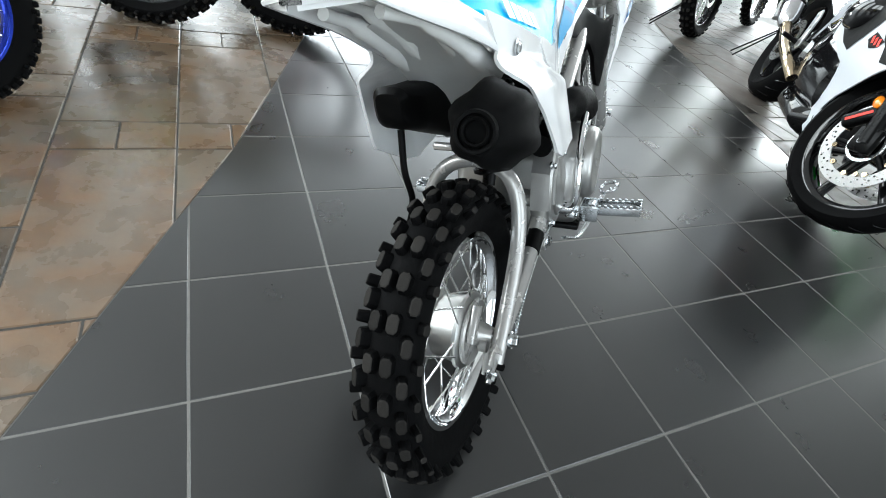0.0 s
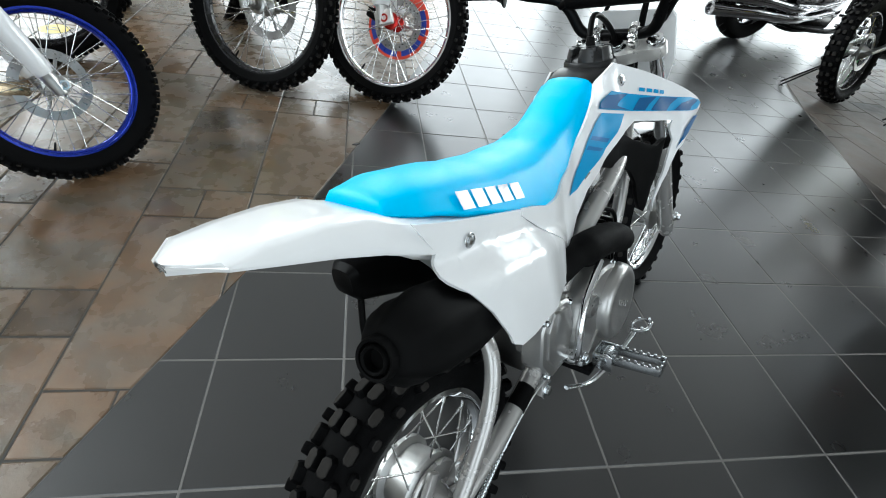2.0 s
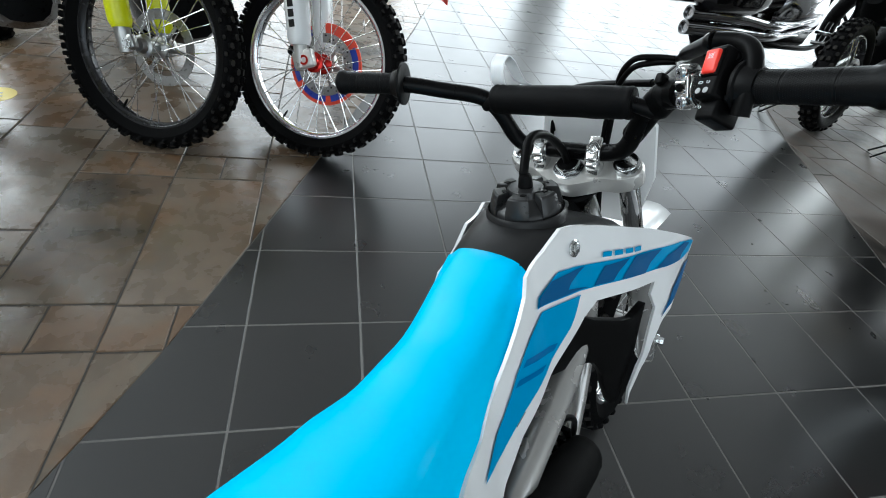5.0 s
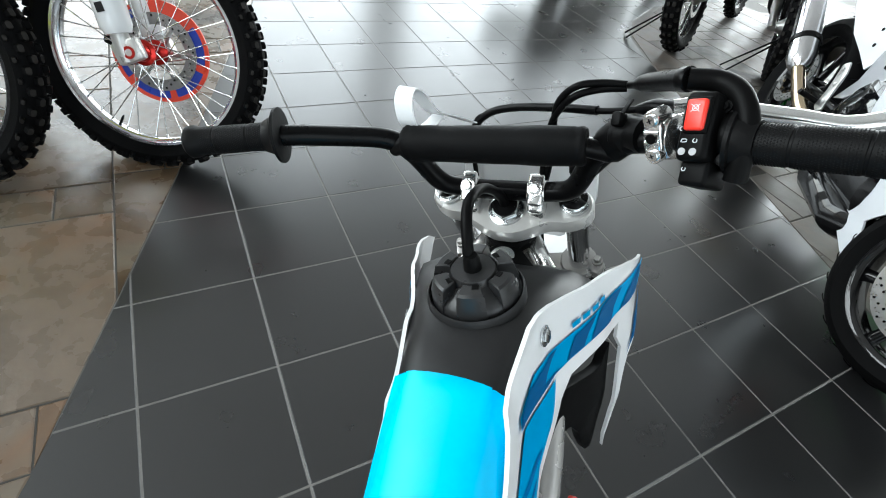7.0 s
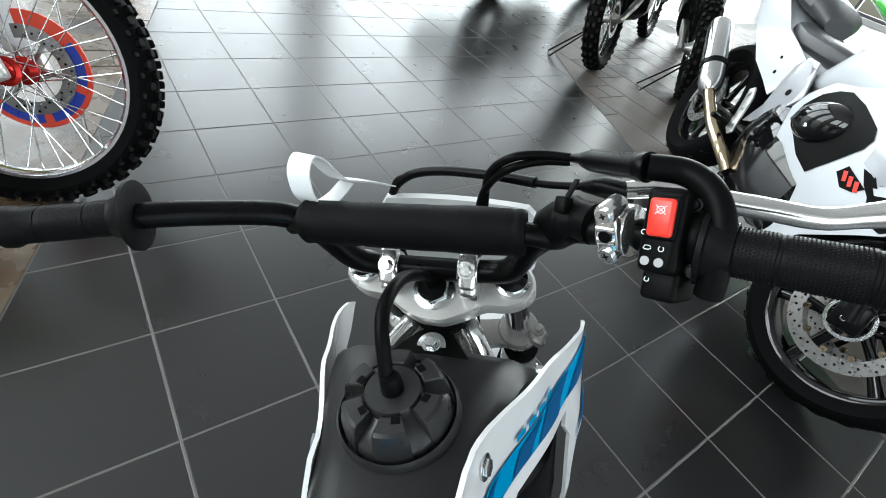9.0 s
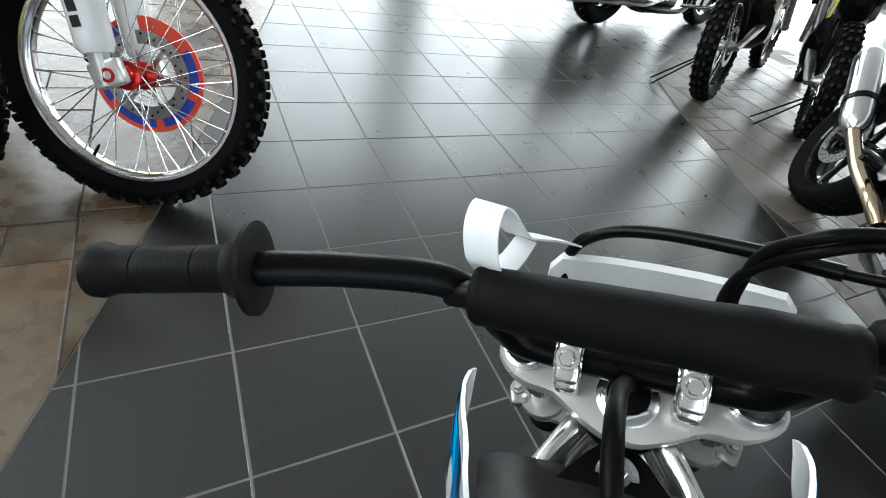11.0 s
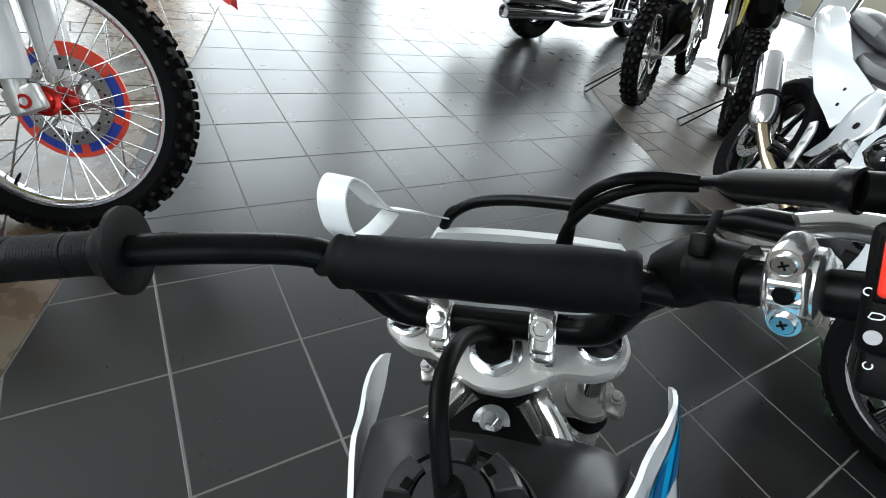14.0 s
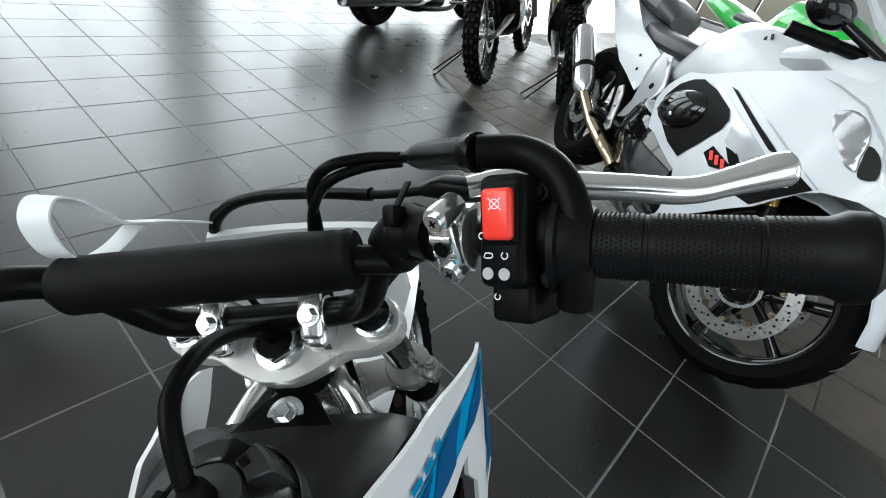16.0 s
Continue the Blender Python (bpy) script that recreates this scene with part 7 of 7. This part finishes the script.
# ---- bikes standing further off ----
def trail_bike(m, label, plastics):
    """A motocross bike seen from behind; the origin is where the rear wheel stands, x forward."""
    t = thing("motocross_bike", m, label, "motorcycle", "motocross bikes on prop stands")
    spoked_wheel(t, Vector((0, 0, 0.335)), 0.337, 0.055, 0.24, "rim_black",
                 [(-0.014, 0.026, 0.022, 0, 32), (0.014, 0.026, 0.022, 0, 32), (-0.037, 0.024, 0.02, 0.5, 32), (0.037, 0.024, 0.02, 0.5, 32)], 32, "rear", 0.045, 0.036, 0.016, cross=0.9)
    spoked_wheel(t, Vector((1.48, 0, 0.348)), 0.35, 0.042, 0.273, "rim_black",
                 [(-0.011, 0.022, 0.017, 0, 36), (0.011, 0.022, 0.017, 0, 36), (-0.03, 0.02, 0.015, 0.5, 36), (0.03, 0.02, 0.015, 0.5, 36)], 32, "front", 0.032, 0.034, 0.014, cross=1.0)
    for c, w in ((Vector((0, 0, 0.335)), 0.055), (Vector((1.48, 0, 0.348)), 0.04)):
        bm = bmesh.new()
        lathe(bm, [(0.02, -w - 0.03), (0.05, -0.036), (0.03, -0.02), (0.03, 0.02), (0.05, 0.036), (0.02, w + 0.03)], axle_pose(c), 24)
        part("hub", bm, "alloy", t)
        bm = bmesh.new()
        lathe(bm, [(0.115, -w - 0.004), (0.115, -w), (0.085, -w), (0.085, -w - 0.004)], axle_pose(c), 36, closed=True)
        part("brake_disc", bm, "disc", t)
    for s in (-1, 1):
        bm = bmesh.new()
        tube(bm, [(1.48, s * 0.1, 0.32), (1.28, s * 0.1, 0.68)], 0.028, 12)
        tube(bm, [(1.28, s * 0.1, 0.68), (1.12, s * 0.1, 0.97)], 0.024, 12)
        part("fork_leg", bm, "alloy_paint", t)
    body_loft("front_fender", plastics, [(0.98, 0.76, 0.05, 0.01), (1.25, 0.78, 0.085, 0.015), (1.55, 0.77, 0.08, 0.015), (1.8, 0.68, 0.03, 0.01)], "", 16, parent=t)
    bm = bmesh.new()
    tube(bm, curve(BARS_CURVE, 5), 0.014, 10)
    part("handlebar", bm, "black_satin", t)
    off_road_body(t, plastics, Matrix())
    return t


def prop_stand(m):
    """A triangular wire stand that holds the rear axle from the left."""
    t = thing("prop_stand", m, "thin black wire prop stand leaning against the rear axle", "stand", "prop stands")
    bm = bmesh.new()
    tube(bm, [(0.0, -0.06, 0.006), (0.0, 0.06, 0.006), (0.28, 0.01, 0.31), (0.3, 0.0, 0.32), (0.28, -0.01, 0.31)], 0.006, 8, closed=True)
    part("wire", bm, "black_satin", t)
    return t


trail_bike(stood(3.585, 2.4, 23.5, 14), "motocross bike with knobbly tyres held by a prop stand", "black")
trail_bike(stood(4.0, 1.92, 34, 13), "yellow motocross bike with knobbly tyres on a prop stand", "yellow_bike")
prop_stand(Matrix.Translation((3.34, 2.66, 0)) @ pose(0, 0, 0, 0, 0, -42))
prop_stand(Matrix.Translation((3.74, 2.12, 0)) @ pose(0, 0, 0, 0, 0, -42))


def green_bike(m):
    t = thing("sport_bike", m, "green and white sport motorcycle parked behind", "motorcycle")
    for c, w, R in ((Vector((0, 0, 0.315)), 0.09, 0.315), (Vector((1.41, 0, 0.3)), 0.06, 0.3)):
        cast_wheel(t, c, R, w, 0.218, "rear" if c.x < 1 else "front")
    body_loft("tail", "green", [(-0.4, 0.92, 0.05, 0.03), (-0.2, 0.9, 0.1, 0.05), (0.15, 0.84, 0.13, 0.07), (0.35, 0.8, 0.1, 0.06)], "", 18, parent=t)
    body_loft("seat", "seat_dark", [(0.05, 0.86, 0.08, 0.03), (0.25, 0.84, 0.12, 0.04), (0.5, 0.84, 0.08, 0.03)], "", 18, parent=t)
    body_loft("fuel_tank", "green", [(0.5, 0.84, 0.1, 0.06), (0.65, 0.9, 0.17, 0.12), (0.9, 0.9, 0.18, 0.12), (1.05, 0.86, 0.12, 0.08)], "", 20, parent=t)
    body_loft("fairing", "green", [(0.6, 0.45, 0.1, 0.12), (0.8, 0.5, 0.2, 0.24), (1.1, 0.58, 0.23, 0.28), (1.3, 0.72, 0.19, 0.2), (1.55, 0.82, 0.1, 0.1), (1.62, 0.8, 0.04, 0.04)], "", 20, parent=t)
    body_loft("windscreen", "smoke", [(1.05, 1.12, 0.1, 0.006), (1.2, 1.06, 0.14, 0.02), (1.4, 0.95, 0.12, 0.03)], "", 18, parent=t)
    bm = bmesh.new()
    tube(bm, [(0.62, 0.16, 0.28), (0.66, 0.3, 0.09)], 0.012, 10)
    part("side_stand", bm, "black_satin", t)
    return t


green_bike(Matrix.Translation((4.3, 1.35, 0)) @ pose(0, 0, 0, 0, 0, 227.6) @ pose(0, 0, 0, -10))


def cruiser(m):
    t = thing("cruiser", m, "black cruiser motorcycle with long chrome exhausts", "motorcycle")
    cast_wheel(t, Vector((0, 0, 0.32)), 0.32, 0.075, 0.2, "rear")
    cast_wheel(t, Vector((1.62, 0, 0.33)), 0.33, 0.06, 0.23, "front")
    body_loft("rear_fender", "gloss_black", [(-0.36, 0.42, 0.03, 0.03), (-0.3, 0.58, 0.08, 0.05), (-0.1, 0.68, 0.09, 0.04), (0.2, 0.68, 0.09, 0.04)], "", 18, parent=t)
    body_loft("saddle", "seat_dark", [(-0.2, 0.72, 0.08, 0.03), (0.1, 0.7, 0.15, 0.06), (0.45, 0.7, 0.14, 0.05), (0.6, 0.72, 0.06, 0.03)], "", 18, parent=t)
    body_loft("fuel_tank", "gloss_black", [(0.55, 0.8, 0.08, 0.06), (0.7, 0.82, 0.15, 0.1), (0.95, 0.84, 0.15, 0.1), (1.15, 0.86, 0.07, 0.06)], "", 20, parent=t)
    body_loft("engine", "dark_chrome", [(0.4, 0.36, 0.12, 0.14), (0.5, 0.42, 0.17, 0.24), (0.8, 0.45, 0.17, 0.27), (1.02, 0.42, 0.12, 0.2)], "", 18, parent=t)
    body_loft("side_cover", "gloss_black", [(0.1, 0.5, 0.08, 0.1), (0.2, 0.5, 0.15, 0.14), (0.42, 0.52, 0.16, 0.15), (0.5, 0.54, 0.1, 0.1)], "", 18, parent=t)
    bm = bmesh.new()
    tube(bm, curve([(0.1, 0, 0.5), (0.4, 0, 0.17), (0.95, 0, 0.17), (1.2, 0, 0.6), (1.25, 0, 0.95)], 6), 0.03, 12)
    tube(bm, curve([(0.1, 0, 0.55), (0.6, 0, 0.7), (1.22, 0, 0.85)], 6), 0.03, 12)
    part("frame", bm, "black_satin", t)
    for k in range(2):
        bm = bmesh.new()
        tube(bm, curve([(-0.62, -0.23, 0.25 + 0.1 * k), (-0.1, -0.22, 0.24 + 0.1 * k), (0.4, -0.21, 0.23 + 0.07 * k), (0.85, -0.16, 0.3 + 0.08 * k)], 5), [0.05] * 6 + [0.042] * 5 + [0.026] * 5, 16)
        lathe(bm, [(0.05, 0.0), (0.05, -0.02), (0.036, -0.022), (0.034, 0.01)], aim((-0.62, -0.23, 0.25 + 0.1 * k), (0, -0.22, 0.24 + 0.1 * k)), 18)
        part("exhaust", bm, "dark_chrome", t)
        bm = bmesh.new()
        tube(bm, curve([(0.25, -0.262, 0.25 + 0.09 * k), (0.6, -0.25, 0.26 + 0.09 * k)], 4), 0.02, 10, flat=0.5)
        part("heat_guard", bm, "chrome", t)
    for s in (-1, 1):
        body_loft("saddlebag", "gloss_black", [(-0.6, 0.52, 0.05, 0.1), (-0.52, 0.54, 0.1, 0.17), (-0.1, 0.54, 0.11, 0.17), (0.06, 0.54, 0.07, 0.12)], "black hard saddlebag", 18, power=0.45, parent=t, m=Matrix.Translation((0, s * 0.24, 0)))
        bm = bmesh.new()
        tube(bm, curve([(0.3, s * 0.13, 0.18), (0.6, s * 0.17, 0.15), (1.05, s * 0.16, 0.17), (1.2, s * 0.1, 0.36)], 5), 0.022, 10)
        part("lower_rail", bm, "black_satin", t)
        bm = bmesh.new()
        tube(bm, curve([(1.0, s * 0.14, 0.2), (1.12, s * 0.36, 0.24), (1.16, s * 0.4, 0.42), (1.2, s * 0.2, 0.6)], 5), 0.016, 10)
        part("engine_guard", bm, "chrome", t)
    body_loft("oil_pan", "black_satin", [(0.3, 0.2, 0.08, 0.05), (0.45, 0.22, 0.15, 0.08), (0.9, 0.22, 0.15, 0.08), (1.02, 0.26, 0.08, 0.06)], "", 16, parent=t)
    for s in (-1, 1):
        bm = bmesh.new()
        tube(bm, [(1.62, s * 0.1, 0.33), (1.25, s * 0.1, 0.98)], 0.028, 12)
        part("fork_leg", bm, "chrome", t)
        bm = bmesh.new()
        box(bm, 0.28, 0.1, 0.025, pose(0.95, s * 0.3, 0.3), 0.008)
        part("footboard", bm, "dark_chrome", t)
    bm = bmesh.new()
    tube(bm, curve([(0.85, -0.42, 1.06), (1.0, -0.3, 1.1), (1.22, -0.12, 1.05), (1.22, 0.12, 1.05), (1.0, 0.3, 1.1), (0.85, 0.42, 1.06)], 5), 0.014, 10)
    part("handlebar", bm, "chrome", t)
    bm = bmesh.new()
    tube(bm, [(0.5, 0.15, 0.28), (0.55, 0.28, 0.05)], 0.013, 10)
    part("side_stand", bm, "black_satin", t)
    return t


cruiser(Matrix.Translation((3.66, 3.75, 0)) @ pose(0, 0, 0, 0, 0, 10) @ pose(0, 0, 0, -6))

# round yellow floor sticker
for k, (x, y) in enumerate(((-0.775, 2.056), (-1.15, 2.2))):
    bm = bmesh.new()
    lathe(bm, [(0.064, 0.0), (0.0635, 0.0022), (0.05, 0.0025)], Matrix.Translation((x, y, 0.0)), 36)
    st = tagged(part("floor_sticker", bm, "sticker"), "round yellow sticker on the slate floor", "sticker", "floor stickers")
    bm = bmesh.new()
    for q in range(2):
        box(bm, 0.05 - 0.02 * q, 0.008, 0.0006, pose(x, y - 0.014 + 0.026 * q, 0.0029))
    part("print_bar", bm, "print_grey", st, smooth=False)


# ---- floor tiles ----
GAP = 0.0018
near = 0
whole = None
rest = bmesh.new()
jobs = []
for j in range(-14, 36):
    for i in range(-18, 48):
        x0, x1, y0, y1 = i * S + GAP, (i + 1) * S - GAP, j * S + GAP, (j + 1) * S - GAP
        x0, x1, y0, y1 = max(x0, X0), min(x1, X1), max(y0, Y0), min(y1, Y1)
        if x1 - x0 < 0.01 or y1 - y0 < 0.01:
            continue
        poly = [(x0, y0), (x1, y0), (x1, y1), (x0, y1)]
        l0, l1 = along(LEFT, j) * S, along(LEFT, j + 1) * S
        r0, r1 = along(RIGHT, j) * S, along(RIGHT, j + 1) * S
        poly = clip(poly, l1 + 0.001, (j + 1) * S, l0 + 0.001, j * S)
        if len(poly) > 2:
            poly = clip(poly, r0 - 0.001, j * S, r1 - 0.001, (j + 1) * S)
        if len(poly) < 3 or abs(area(poly)) < 2e-4:
            continue
        jobs.append((poly, abs(area(poly)) > (S - 2 * GAP) ** 2 - 1e-6, i, j))
jobs.sort(key=lambda q: abs(q[2] - 4) * 1.2 + abs(q[3] - 4))
for n, (poly, full, i, j) in enumerate(jobs):
    if n < 280:
        if full:
            if whole is None:
                bm = bmesh.new()
                h = S / 2 - GAP
                slab(bm, [(-h, -h), (h, -h), (h, h), (-h, h)], 0.0)
                whole = part("tile", bm, "tile", floor_ob, smooth=False)
                whole.location = ((i + 0.5) * S, (j + 0.5) * S, 0)
            else:
                twin(whole, pose((i + 0.5) * S, (j + 0.5) * S, random.uniform(-0.0003, 0.0002), random.uniform(-0.03, 0.03), random.uniform(-0.03, 0.03)))
        else:
            bm = bmesh.new()
            slab(bm, poly, 0.0)
            part("tile", bm, "tile", floor_ob, smooth=False)
    else:
        slab(rest, poly, 0.0)
tagged(part("far_tiles", rest, "tile", floor_ob, smooth=False), kind="stuff")

# slate in long blocks, squares and half squares
U = S / 2
stones = []
for i in range(-19, 52):
    x0, x1 = -0.03 + i * 2 * U, -0.03 + (i + 1) * 2 * U
    y = 0.218 - 0.585 * 10 - U * 5 * (i % 2 == 0) * 0.66 + (0 if i % 4 == 3 else U * ((i * 7) % 4))
    k = 0
    if i == -1:
        y = 0.218 - 0.736 * 7
    while y < Y1:
        kind = (k + i) % 3 if i != -1 else 0
        for h, cols in ((0.59, 1), (U if kind != 1 else 2 * U, 2)):
            for c in range(cols):
                a, b = x0 + (x1 - x0) * c / cols, x0 + (x1 - x0) * (c + 1) / cols
                stones.append((a, b, y, y + h))
            y += h
        k += 1
rest, rest_grey = bmesh.new(), bmesh.new()
bed = bmesh.new()
jobs = []
for a, b, c, d in stones:
    a, b, c, d = max(a, X0), min(b, X1), max(c, Y0), min(d, Y1)
    if b - a < 0.02 or d - c < 0.02:
        continue
    g = 0.0022
    poly = [(a + g, c + g), (b - g, c + g), (b - g, d - g), (a + g, d - g)]
    j0, j1 = c / S, d / S
    l0, l1, r0, r1 = along(LEFT, j0) * S, along(LEFT, j1) * S, along(RIGHT, j0) * S, along(RIGHT, j1) * S
    cell = [(a, c), (b, c), (b, d), (a, d)]
    for q in (clip(cell, l0, c, l1, d), clip(cell, r1, d, r0, c)):
        if len(q) > 2:
            bed.faces.new([bed.verts.new((x, y, -0.0004)) for x, y in q])
    for grey, q in enumerate((clip(poly, l0 - 0.0005, c, l1 - 0.0005, d), clip(poly, r1 + 0.0005, d, r0 + 0.0005, c))):
        if len(q) > 2 and abs(area(q)) > 3e-4:
            jobs.append((q, (a + b) / 2, (c + d) / 2, grey))
jobs.sort(key=lambda q: min(math.hypot(q[1] + 0.3, q[2] - 1.2), math.hypot(q[1] - 3.2, q[2] - 1.6)))
for n, (q, cx, cy, grey) in enumerate(jobs):
    if n < 260:
        bm = bmesh.new()
        slab(bm, q, random.uniform(0.0012, 0.0024), 0.003, 0.0085, random.uniform(-0.002, 0.002))
        part("slate_tile", bm, "stone_grey" if grey else "stone", floor_ob, smooth=False)
    else:
        slab(rest_grey if grey else rest, q, 0.0018, 0.003)
part("slate_joint", bed, "grout_dark", floor_ob, smooth=False)
tagged(part("far_slate", rest, "stone", floor_ob, smooth=False), kind="stuff")
tagged(part("far_slate", rest_grey, "stone_grey", floor_ob, smooth=False), kind="stuff")
